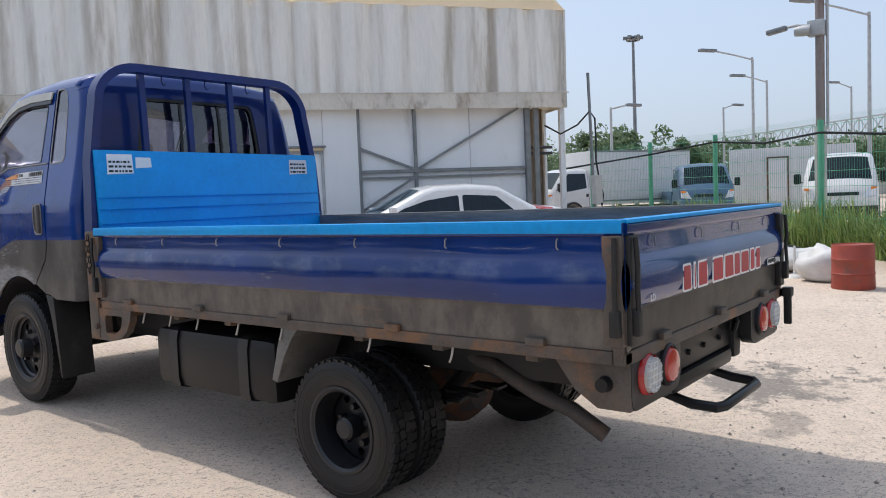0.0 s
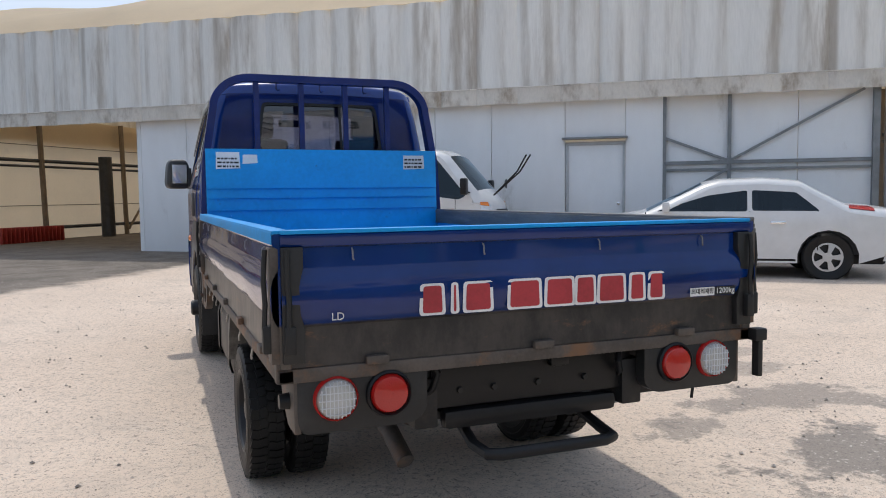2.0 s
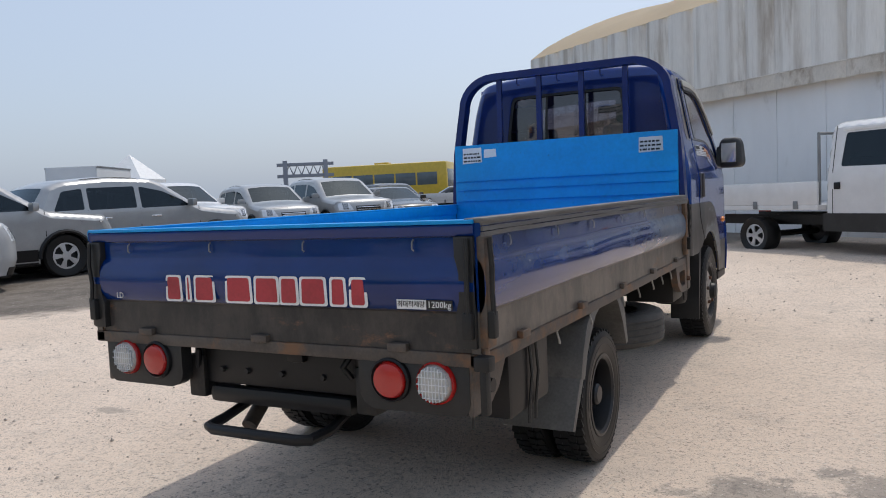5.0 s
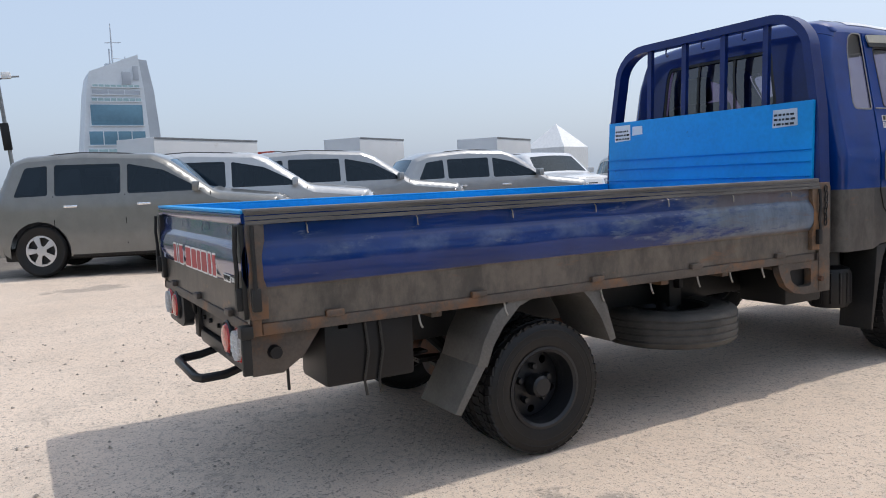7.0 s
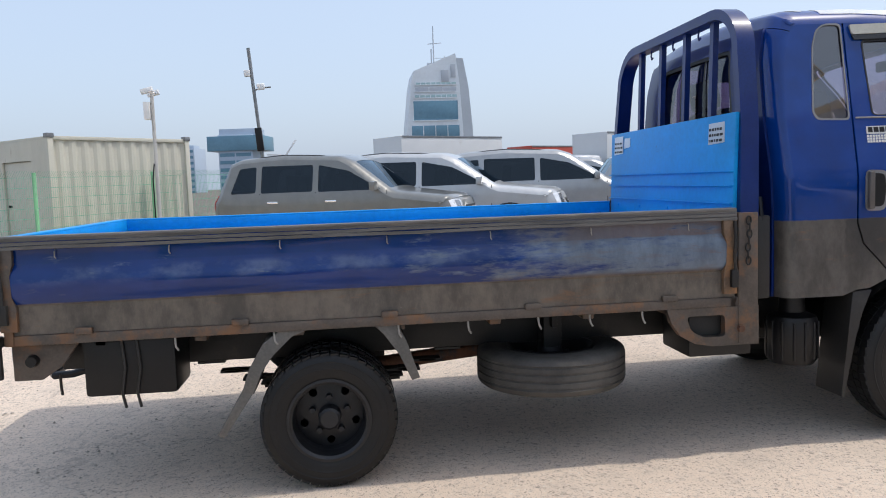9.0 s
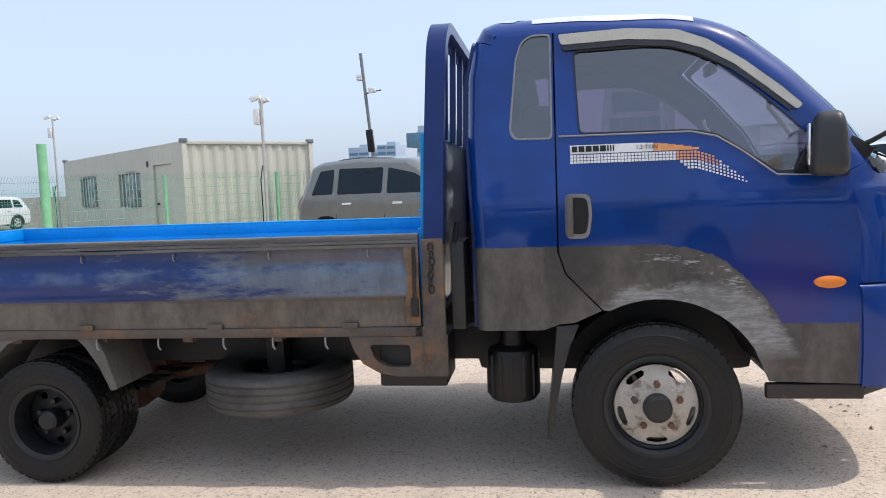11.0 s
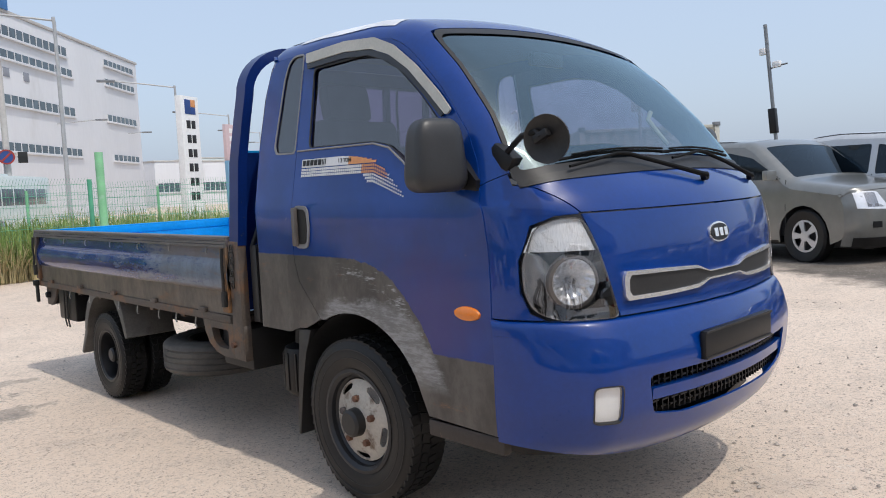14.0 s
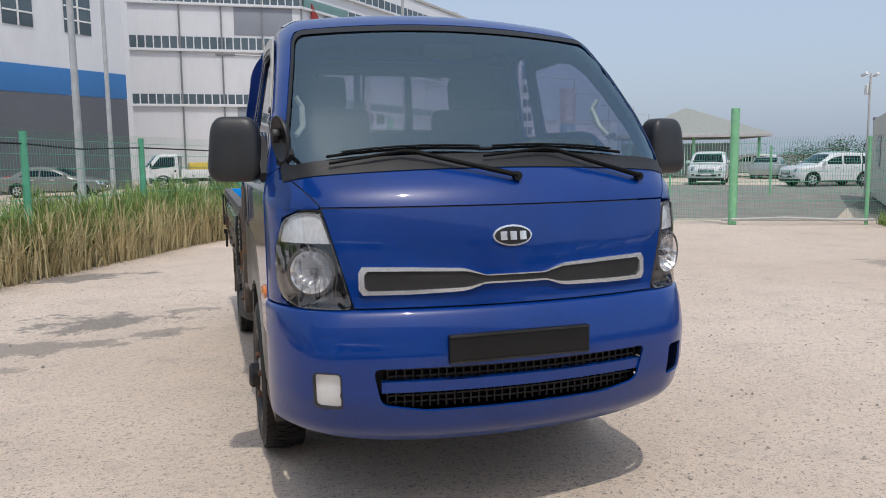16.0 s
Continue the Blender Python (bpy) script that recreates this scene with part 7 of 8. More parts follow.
    for s in (1, -1):
        part("tail_lamp", boxes((s * .50, s * .78, y0 - .03, y0, .56, .68), bevel=.01), "redlens", tr)
    part("seats", boxes((-.68, .68, back + .3, back + .5, .9, 1.45), bevel=.06), "interior", tr)
    return tr


porter = light_truck("crew_cab_truck", "white crew-cab light truck parked by the warehouse wall", "paint_white", WH @ pose(-2.45, -1.75, -.05, 0, 0, -90), True, 2.3)
for s in (1, -1):
    part("side_stripe", boxes((s * .829, s * .833, -.50, .12, 1.005, 1.012)), "silver", porter)
    part("red_stripe", boxes((s * .829, s * .834, .12, .42, 1.003, 1.016)), "red", porter)
    part("side_indicator", boxes((s * .829, s * .840, .20, .34, .93, .965), bevel=.004), "orange", porter)
    part("door_seam", boxes((s * .829, s * .8325, .44, .448, .70, 1.2)), "plastic", porter)
    part("window_visor", boxes((s * .742, s * .752, -1.66, -.60, 1.82, 1.86), bevel=.004), "white", porter)
part("round_mirror", moved(lathe([(0, -.02), (.07, -.015), (.085, 0), (0, .01)], 18, "y"), Matrix.Translation((-.70, .95, 1.42))), "plastic", porter)
for a in (.35, .48):
    part("raised_wiper", tube([(.55, 1.0, 1.22), (.60, 1.26 + a * .35, 1.58), (.62, 1.36 + a * .5, 1.84)], .013, 6), "plastic", porter)
light_truck("crew_cab_truck", "white crew-cab truck with a low flat bed", "paint_white", yard(-10.2, 26.6, 66), True, 2.6)
light_truck("box_truck", "white box truck behind parked cars", "paint_white", yard(-20.5, .6, 150), False, 4.2, "boxwhite", box_h=2.0)
light_truck("box_truck", "truck with an orange-red cargo box", "paint_white", yard(-30.0, 7.1, 150), False, 3.4, "boxred", box_h=1.9)
light_truck("box_truck", "small white box truck in the lot", "paint_white", yard(-22.8, 8.1, 150), False, 2.9, "boxwhite", box_h=2.0)
light_truck("box_truck", "white box truck near the tent", "paint_white", yard(-20.4, 12.5, 150), False, 3.0, "boxwhite", box_h=1.78)
light_truck("flatbed_lorry", "white cab lorry behind the green fence", "paint_white", pose(20.6, 11.2, .1, 0, 0, 66), False, 4.5, "boxwhite", box_h=1.8)
light_truck("blue_truck", "old blue-grey truck behind the green fence", "paint_blue", pose(21.6, 6.5, .05, 0, 0, 120), False, 3.0)
light_truck("white_van_truck", "white light truck behind the green fence", "paint_white", pose(18.6, 1.9, .0, 0, 0, 100), False, 3.0)
yt2 = light_truck("service_truck", "white service truck with a yellow machine beyond the fence", "paint_white", pose(3.2, -38.0, -.16, 0, 0, -82), False, 3.6)
part("yellow_machine", boxes((-.5, .5, -2.6, -1.4, .78, 1.5), bevel=.1), "yellow", yt2)
part("machine_boom", tube([(0, -2.4, 1.4), (0, -3.2, 1.8), (0, -3.9, 1.3)], .10, 8), "yellow", yt2)


def bus(label, paint, m, length=9.0):
    b = tagged(empty("bus", m), label, "bus")
    part("body", boxes((-1.15, 1.15, -length, 0, .45, 2.95), bevel=.16), paint, b)
    part("window_band", boxes((-1.158, 1.158, -length + .5, -.6, 1.55, 2.35), bevel=.05), "facade_glass", b)
    part("windscreen", boxes((-1.0, 1.0, -.3, .012, 1.4, 2.5), bevel=.05), "facade_glass", b)
    for k in range(6):
        for s in (1, -1):
            part("window_post", boxes((s * 1.15, s * 1.165, -length + .6 + k * (length - 1.2) / 5, -length + .7 + k * (length - 1.2) / 5, 1.5, 2.4)), paint, b)
    part("roof_hatch", boxes((-.4, .4, -length * .6, -length * .6 + .9, 2.95, 3.08), bevel=.03), paint, b)
    for s in (1, -1):
        for y in (-1.9, -length + 2.2):
            car_wheel(b, s * 1.02, y, .45, .28, s)
        part("headlight", boxes((s * .6, s * 1.0, -.02, .02, .75, .95), bevel=.02), "reflector", b)
    return b


bus("yellow school bus behind parked cars", "yellow", pose(-23.2, 45.0, .16, 0, 0, -75) @ Matrix.Scale(1.15, 4), 8.0)
bus("pale teal bus behind the fence", "paint_teal", pose(-4.2, -29.2, -.16, 0, 0, -36) @ Matrix.Scale(.93, 4), 7.8)

gx, gy, hx_, hy_, gh = -28.99, 33.99, -27.02, 35.47, 3.57
gan = tagged(empty("gantry", pose(gx, gy, .16, 0, 0, math.degrees(math.atan2(hy_ - gy, hx_ - gx)))), "grey steel gantry frame behind parked cars", "gantry")
gl_ = math.hypot(hx_ - gx, hy_ - gy)
for x in (0, gl_):
    part("post", boxes((x - .14, x + .14, -.14, .14, 0, gh), bevel=.01), "greywall", gan)
for z in (gh - .25, gh - .95):
    part("beam", boxes((-.5, gl_ + .5, -.1, .1, z - .1, z + .1), bevel=.01), "greywall", gan)
for k in range(5):
    x = gl_ * (k + .5) / 5
    part("brace", tube([(x - .25, 0, gh - .9), (x, 0, gh - .3), (x + .25, 0, gh - .9)], .05, 6), "greywall", gan)

# ---- storage box, container office ----
sb = tagged(empty("storage_box", pose(29.67, 8.12, .1, 0, 0, 13.2)), "white corrugated storage container with a door", "container")
part("body", boxes((-1.2, 1.2, -4.5, 0, .15, 2.62), bevel=.02), "boxwhite", sb)
for k in range(18):
    part("rib", boxes((-1.23, -1.2, -4.35 + k * .24, -4.25 + k * .24, .25, 2.5), bevel=.01), "boxwhite", sb)
bx = part("door", boxes((-1.26, -1.22, -2.13, -1.45, .25, 2.2), bevel=.01), "boxwhite", sb)
part("door_frame", join(boxes((-1.27, -1.22, -2.19, -2.13, .2, 2.26), (-1.27, -1.22, -1.45, -1.39, .2, 2.26), (-1.27, -1.22, -2.19, -1.39, 2.2, 2.26))), "rust", bx)

CP = Vector((-13.3, -6.2, 0))
CM = Matrix.Translation((CP.x, CP.y, ground_z(-6.2) + .04)) @ Matrix.Rotation(math.atan2(.684, -.73), 4, "Z")
office = tagged(empty("container_office", CM), "cream steel container office with barred windows", "container")
# local x runs along the corrugated end, local y along the window face
LX, LY = 3.4, 11.3
part("roof", boxes((-.03, LX + .03, -.03, LY + .03, 2.52, 2.60), bevel=.01), "cream", office, "cream container roof edge")
part("base_frame", boxes((-.02, LX + .02, -.02, LY + .02, .0, .14), bevel=.01), "cream", office)
cor = bmesh.new()
n = int(LX / .07)
top_, bot_ = [], []
for i in range(n + 1):
    d = (0, .035, .035, 0)[i % 4]
    top_.append(cor.verts.new((LX * i / n, d, 2.53)))
    bot_.append(cor.verts.new((LX * i / n, d, .12)))
for i in range(n):
    cor.faces.new((bot_[i], bot_[i + 1], top_[i + 1], top_[i]))
part("corrugated_wall", cor, "cream", office, "cream corrugated steel wall", smooth=None, thick=.006)
part("window_wall", sheet([(0, .12), (LY, .12), (LY, 2.53), (0, 2.53)], [[(a, 1.02), (a + 1.85, 1.02), (a + 1.85, 1.95), (a, 1.95)] for a in (3.2, 7.4)] + [[(.75, .14), (2.1, .14), (2.1, 2.1), (.75, 2.1)]], lambda y, z: Vector((0, y, z)), .4), "cream", office, smooth=None, thick=.05)
part("back_wall", boxes((LX - .05, LX, 0, LY, .12, 2.53)), "cream", office)
part("end_wall", boxes((0, LX, LY - .05, LY, .12, 2.53)), "cream", office)
for x, y in ((0, 0), (LX, 0), (0, LY), (LX, LY)):
    part("corner_post", boxes((x - .06, x + .06, y - .06, y + .06, 0, 2.62), bevel=.01), "cream", office)
    part("corner_casting", boxes((x - .08, x + .08, y - .08, y + .08, 2.56, 2.66), bevel=.015), "steel", office)
for a in (3.2, 7.4):
    w = part("window", boxes((.02, .03, a, a + 1.85, 1.02, 1.95)), "facade_glass", office, "barred office window")
    part("window_frame", join(boxes((-.05, .02, a - .08, a + 1.93, .96, 1.02), (-.05, .02, a - .08, a + 1.93, 1.95, 2.01), (-.05, .02, a - .08, a, .96, 2.01), (-.05, .02, a + 1.85, a + 1.93, .96, 2.01))), "cream", w)
    for k in range(5):
        part("window_bar", boxes((-.07, -.055, a + .27 + k * .31, a + .31 + k * .31, 1.0, 1.97)), "white", w)
od = part("office_door", boxes((.0, .03, .76, 2.09, .14, 2.09), bevel=.006), "cream", office)
part("door_knob", lathe([(0, 0), (.03, 0), (.03, -.06), (0, -.07)], 10, "x", (0, 1.9, 1.1)), "plastic", od)
part("wall_lamp", lathe([(0, 0), (.09, 0), (.09, -.05), (0, -.06)], 14, "x", (-.01, 2.5, 2.15)), "plastic", office)


# ---- fences ----
def fence(label, pts, h, post_mat, wire_mat, spacing=2.0, post_r=.05, cell=.06, top_bend=True, tall=()):
    f = tagged(empty("mesh_fence"), label, "fence", "yard fences")
    bm = bmesh.new()

    def wire(a, b, r):
        d = (Vector(b) - Vector(a)).normalized()
        u = d.cross(Vector((0, 0, 1)))
        u = u.normalized() if u.length > .1 else Vector((1, 0, 0))
        w = d.cross(u)
        A = [bm.verts.new(Vector(a) + u * p * r + w * q * r) for p, q in ((1, 0), (-.5, .87), (-.5, -.87))]
        B = [bm.verts.new(Vector(b) + u * p * r + w * q * r) for p, q in ((1, 0), (-.5, .87), (-.5, -.87))]
        for k in range(3):
            bm.faces.new((A[k], A[(k + 1) % 3], B[(k + 1) % 3], B[k]))
    for i in range(len(pts) - 1):
        a, b = Vector((*pts[i], 0)), Vector((*pts[i + 1], 0))
        L = (b - a).length
        n = max(1, round(L / spacing))
        nrm = (b - a).normalized().cross(Vector((0, 0, 1)))
        for k in range(n + (1 if i == len(pts) - 2 else 0)):
            p = a.lerp(b, k / n)
            gz_ = ground_z(p.y)
            part("post", tube([(p.x, p.y, gz_ - .1), (p.x, p.y, gz_ + h + .08)], post_r, 10), post_mat, f)
        m = int(L / cell)
        for k in range(m):
            p = a.lerp(b, (k + .5) / m)
            gz_ = ground_z(p.y) + .08
            wire((p.x, p.y, gz_), (p.x, p.y, gz_ + h - .1), .0026)
            if top_bend:
                wire((p.x, p.y, gz_ + h - .1), (p.x + nrm.x * .12, p.y + nrm.y * .12, gz_ + h + .03), .0026)
        for j in range(9):
            z = .1 + (h - .12) * j / 8
            wire((a.x, a.y, ground_z(a.y) + z), (b.x, b.y, ground_z(b.y) + z), .0045)
    part("wire_mesh", bm, wire_mat, f, "welded wire mesh panels", smooth=None)["kind"] = "stuff"
    return f


fence("green welded mesh fence along the grass verge", [(4.7, -3.3), (3.44, -5.65), (2.1, -8.5), (.3, -11.2), (-3.2, -11.6)], 1.85, "green", "green", 2.9)
fence("green welded mesh fence beside the warehouse", [(16.2, 7.6), (15.0, 5.4), (13.95, 3.46), (11.85, .9), (10.2, -1.0), (4.7, -3.3)], 2.25, "green", "green", 3.6)
fence("pale green gate fence in front of the office", [(-3.2, -11.6), (-9.9, -7.5), (-12.1, -6.1), (-17.6, -2.9)], 1.75, "lgreen", "green", 3.3, .04, .05)
tagged(part("gate_post", tube([(-9.8, -7.4, -.2), (-9.8, -7.4, 2.38)], .09, 14), "lgreen"), "thick bright green steel gate post", "post")
tagged(part("gate_post", tube([(-3.0, -10.4, -.2), (-3.0, -10.4, 2.3)], .08, 14), "lgreen"), "thick bright green steel gate post", "post")
fence("white mesh fence along the far lot", [(-4.0, -19.0), (-12.0, -19.5), (-30.0, -14.0)], 1.8, "lgreen", "green", 4.0, .04, .10, False)
tagged(part("gate_rail", join(tube([(-9.6, -7.5, .02), (-12.1, -6.2, .02)], .03, 8), tube([(-9.7, -7.3, .03), (-10.6, -6.7, .08), (-11.4, -6.3, .04), (-12.2, -6.0, .03)], .025, 8)), "concrete"), "pale floor rail and hose along the gate", "rail")
tagged(part("fence_cable", tube([(4.7, -3.3, 1.72), (3.44, -5.65, 1.68), (2.9, -7.0, 1.62), (2.1, -8.5, 1.66), (.3, -11.2, 1.6)], .014, 6), "plastic"), "black cable strung along the fence", "cable")
tagged(part("fence_cable", tube([(11.6, 6.0, 1.75), (14.95, 5.4, 2.10), (13.9, 3.46, 2.22), (12.8, 2.1, 2.06), (11.8, .9, 2.12), (10.2, -1.0, 1.86)], .022, 6), "plastic"), "black cable strung along the fence", "cable")


# ---- poles and lamps ----
def street_lamp(x, y, h, reach, turn, label="grey street lamp with a long arm", base=0.0, r=.09):
    l = tagged(empty("street_lamp", pose(x, y, base, 0, 0, turn)), label, "street lamp", "street lamps")
    part("pole", tube([(0, 0, 0), (0, 0, h * .97), (0.02, 0, h)], [r, r * .7, r * .7], 10), "palesteel", l)
    part("arm", tube([(0, 0, h * .985), (reach * .5, 0, h * 1.01), (reach, 0, h * 1.03)], r * .45, 8), "palesteel", l)
    part("head", boxes((reach - .1, reach + .9, -.13, .13, h * 1.03 - .06, h * 1.03 + .08), bevel=.04), "steel", l)
    return l


def az(a, d, eye=(-2.9, -2.3)):
    return eye[0] + d * math.sin(radians(a)), eye[1] + d * math.cos(radians(a))


for a, d, h, reach, turn, kw in ((73.7, 42, 7.7, 2.4, 150, {}), (74.6, 50, 7.5, 1.8, 150, {}), (80.7, 34, 7.7, 3.0, 150, {}), (71.8, 55, 6.6, 1.1, -20, {}), (79.7, 60, 7.8, 1.3, 150, {}), (64.1, 40, 5.5, 1.2, -20, {}), (82.3, 52, 6.0, 1.4, -20, {})):
    street_lamp(*az(a, d), h, reach, turn)
mast = tagged(empty("high_mast", pose(*az(65.8, 62), 0)), "tall lighting mast with a ring of floodlights", "lamp mast")
part("pole", tube([(0, 0, 0), (0, 0, 13)], [.18, .10], 10), "steel", mast)
for k in range(6):
    part("floodlight", moved(boxes((.2, .75, -.12, .12, 12.95, 13.2), bevel=.03), Matrix.Rotation(k * math.tau / 6, 4, "Z")), "steel", mast)
part("ring", tube([(math.cos(k * math.tau / 16) * .5, math.sin(k * math.tau / 16) * .5, 12.9) for k in range(16)], .05, 6, True), "steel", mast)
EYE2 = (1.9, 6.0)
for a, d, h, reach, turn in ((174.6, 18, 6.4, 1.5, 200), (175.6, 30, 9.0, 2.6, 190), (-163.8, 32.4, 8.3, 4.4, -25), (-163.8, 75, 8.3, 4.0, 155), (-160.6, 89, 8.3, 4.4, 155), (-156.0, 49.6, 8.2, 3.4, -25),
                             (-152.2, 68.5, 8.3, 3.6, -25), (-149.9, 88.4, 8.3, 3.6, -25), (-148.3, 110, 8.3, 3.6, -25), (-147.3, 131, 8.3, 3.6, -25), (-168.6, 41, 6.8, 5.6, -12)):
    p = az(a, d, EYE2)
    street_lamp(*p, h, reach, turn, base=-.16)
tagged(part("utility_pole", tube([(-7.55, -34.3, -.2), (-7.55, -34.3, 8.05)], [.17, .12], 12), "concrete"), "grey concrete pole beside the road", "pole")


def camera_pole(x, y, h, label, box_z):
    p = tagged(empty("camera_pole", pose(x, y, ground_z(y))), label, "camera pole", "camera poles")
    part("pole", tube([(0, 0, 0), (0, 0, h)], .035, 10), "concrete", p)
    part("control_box", boxes((-.09, .09, -.16, -.04, box_z - .17, box_z + .17), bevel=.01), "white", p)
    for s in (1, -1):
        part("camera_arm", tube([(0, 0, h - .06), (s * .2, 0, h - .02)], .015, 6), "white", p)
        part("surveillance_camera", moved(boxes((-.05, .05, -.12, .12, -.05, .05), bevel=.02), Matrix.Translation((s * .25, -.03, h - .03)) @ Matrix.Rotation(radians(15), 4, "X")), "white", p)
    part("cable", tube([(.04, -.03, 1.9), (.13, -.05, 1.6), (.08, -.06, 1.0), (.12, -.05, .3)], .014, 6), "plastic", p)
    return p


camera_pole(-11.95, -3.7, 3.35, "pale pole with two security cameras beside the office", 2.95)
camera_pole(-21.3, -15.0, 4.3, "pale pole with security cameras behind the office", 3.75)
bp = tagged(empty("camera_pole", pose(-14.6, -1.72, -.03, 4.5, 1, 0)), "tall slim pole with a side camera and black box", "camera pole", "camera poles")
part("pole", tube([(0, 0, 0), (0, 0, 4.6)], .04, 10), "steel", bp)
part("black_box", boxes((-.07, .07, -.1, .06, 2.2, 2.75), bevel=.02), "plastic", bp)
part("camera_arm", tube([(0, 0, 3.62), (0, .22, 3.66), (0, .40, 3.66)], .02, 6), "steel", bp)
part("surveillance_camera", boxes((-.06, .06, .08, .26, 3.62, 3.76), bevel=.03), "white", bp)
part("upper_camera", boxes((-.06, .06, -.17, -.03, 3.95, 4.10), bevel=.02), "white", bp)
ep = tagged(empty("cable_pole", pose(10.80, 4.76, .07, 0, -3, 0)), "thin steel pole with hanging black cables and meter box", "pole")
part("pole", tube([(0, 0, 0), (0, 0, 3.48)], .03, 8), "steel", ep)
part("meter_box", boxes((-.14, .14, -.12, -.02, .95, 1.5), bevel=.01), "concrete", ep)
part("cable", tube([(-.2, .9, 2.55), (-.3, .5, 2.35), (-.15, .2, 2.5), (0, .0, 2.75), (.1, -.05, 2.6), (.08, -.06, 2.2), (.02, -.07, 1.8), (.1, -.08, 1.4), (.2, -.1, 1.1), (.12, -.1, .9), (.05, -.1, 1.1)], .018, 6), "plastic", ep)
nb = tagged(empty("near_pole", pose(13.7, 1.3, 0)), "grey concrete pole with a steel top, camera and lamp arm", "camera pole", "camera poles")
part("pole", tube([(0, 0, 0), (0, 0, 2.35)], .115, 12), "concrete", nb)
part("steel_top", tube([(0, 0, 2.35), (0, 0, 6.2)], .085, 12), "rustpole", nb, "rust-stained steel upper pole")
part("cable_pipe", tube([(.02, -.13, 2.3), (.02, -.13, 6.1)], .03, 6), "palesteel", nb)
part("bracket", boxes((-.16, .08, -.10, .20, 4.12, 4.42), bevel=.02), "palesteel", nb)
part("surveillance_camera", moved(lathe([(0, -.17), (.10, -.17), (.11, -.05), (.09, .12), (0, .13)], 14, "y"), Matrix.Translation((-.15, .30, 4.24))), "palesteel", nb, "pale round security camera")
part("lamp_arm", tube([(-.03, .1, 4.33), (-.05, .42, 4.38), (-.06, .62, 4.37)], .03, 6), "palesteel", nb)
part("lamp_head", moved(boxes((-.09, .09, -.20, .20, -.045, .055), bevel=.04), Matrix.Translation((-.07, .78, 4.33)) @ Matrix.Rotation(radians(-8), 4, "X")), "steel", nb)

# walkway with a lattice parapet far behind the trees
b0, b1 = Vector((*az(66.5, 114), 0)), Vector((*az(84, 74), 0))
wk = tagged(empty("raised_walkway", Matrix.Translation(b0) @ Matrix.Rotation(math.atan2((b1 - b0).y, (b1 - b0).x), 4, "Z")), "raised walkway with a white lattice parapet", "walkway")
wl = (b1 - b0).length
part("deck", boxes((0, wl, -1.5, 1.5, 4.7, 5.3)), "concrete", wk)
for z in (5.45, 7.05):
    part("parapet_rail", boxes((0, wl, -.06, .06, z - .06, z + .06)), "palesteel", wk)
lat = bmesh.new()
nl = int(wl / 1.5)
for k in range(nl):
    xa, xb = wl * k / nl, wl * (k + 1) / nl
    for p, q in (((xa, 0, 5.45), (xb, 0, 7.05)), ((xb, 0, 5.45), (xa, 0, 7.05)), ((xa, 0, 5.45), (xa, 0, 7.05))):
        d_ = (Vector(q) - Vector(p)).normalized()
        u_ = d_.cross(Vector((0, 1, 0))) * .05
        lat.faces.new([lat.verts.new(Vector(p) - u_), lat.verts.new(Vector(p) + u_), lat.verts.new(Vector(q) + u_), lat.verts.new(Vector(q) - u_)])
part("lattice", lat, "palesteel", wk, smooth=None, thick=.05)["kind"] = "stuff"
for k in range(5):
    part("pier", boxes((wl * (k + .5) / 5 - .5, wl * (k + .5) / 5 + .5, -.8, .8, -.5, 4.7)), "concrete", wk)

# ---- odds and ends by the fence ----
tagged(part("barrel", lathe([(r_ * .78, h_ * .84) for r_, h_ in ((0, 0), (.29, 0), (.30, .02), (.29, .20), (.305, .22), (.29, .24), (.29, .40), (.305, .42), (.29, .44), (.29, .60), (.28, .62), (.265, .60), (.0, .60))], 28, "z", (6.95, -.48, -.01)), "barrel"), "rusty red steel drum standing on the concrete", "barrel")


def sack(x, y, r, h, seed, label):
    bm = bmesh.new()
    bmesh.ops.create_icosphere(bm, subdivisions=3, radius=1)
    for v in bm.verts:
        k = 1 + .35 * noise.noise(v.co * 1.7 + Vector((seed, 0, 0))) + .10 * noise.noise(v.co * 6 + Vector((0, seed, 0)))
        v.co = Vector((v.co.x * r * k, v.co.y * r * k, max(0, (v.co.z * .55 + .45)) * h * k))
        v.co += Vector((x, y, ground_z(y)))
    return tagged(part("sack", bm, "plasticbag", smooth=60), label, "sack", "sacks by the fence")


sack(7.55, -.05, .30, .40, 1.0, "crumpled white plastic sack on the ground")
sack(8.6, .7, .42, .34, 4.0, "flat white tarpaulin bundle on the ground")
sack(9.4, 1.8, .5, .5, 7.0, "grey-white tarpaulin heap by the fence")
for k, (x, y, tl, rr) in enumerate(((8.35, 1.75, 68, .33), (8.95, 2.3, 12, .32), (9.6, .9, 75, .31))):
    t_ = tagged(empty("discarded_tyre", pose(x, y, ground_z(y) + (.12 if tl > 45 else .3), 0, tl, 30 * k)), "loose car wheel with alloy rim lying by the fence", "wheel", "loose wheels")
    w_ = car_wheel(t_, 0, 0, rr, .21, 1, 10)
    for o in (w_, *w_.children):
        o.location.z = 0
    w_.matrix_basis = Matrix.Translation((0, 0, -rr))
for k, (x, y, a) in enumerate(((8.7, 2.0, 20), (9.1, 1.4, -30), (8.2, 2.6, 60))):
    tagged(part("loose_bumper", moved(tube([(-.8, .25, .10), (-.6, .05, .14), (0, 0, .16), (.6, .05, .14), (.8, .25, .10)], .09, 8), pose(x, y, ground_z(y) + .02, 0, 0, a)), "dusty"), "old dark car bumper lying in a heap", "bumper", "scrap bumpers")
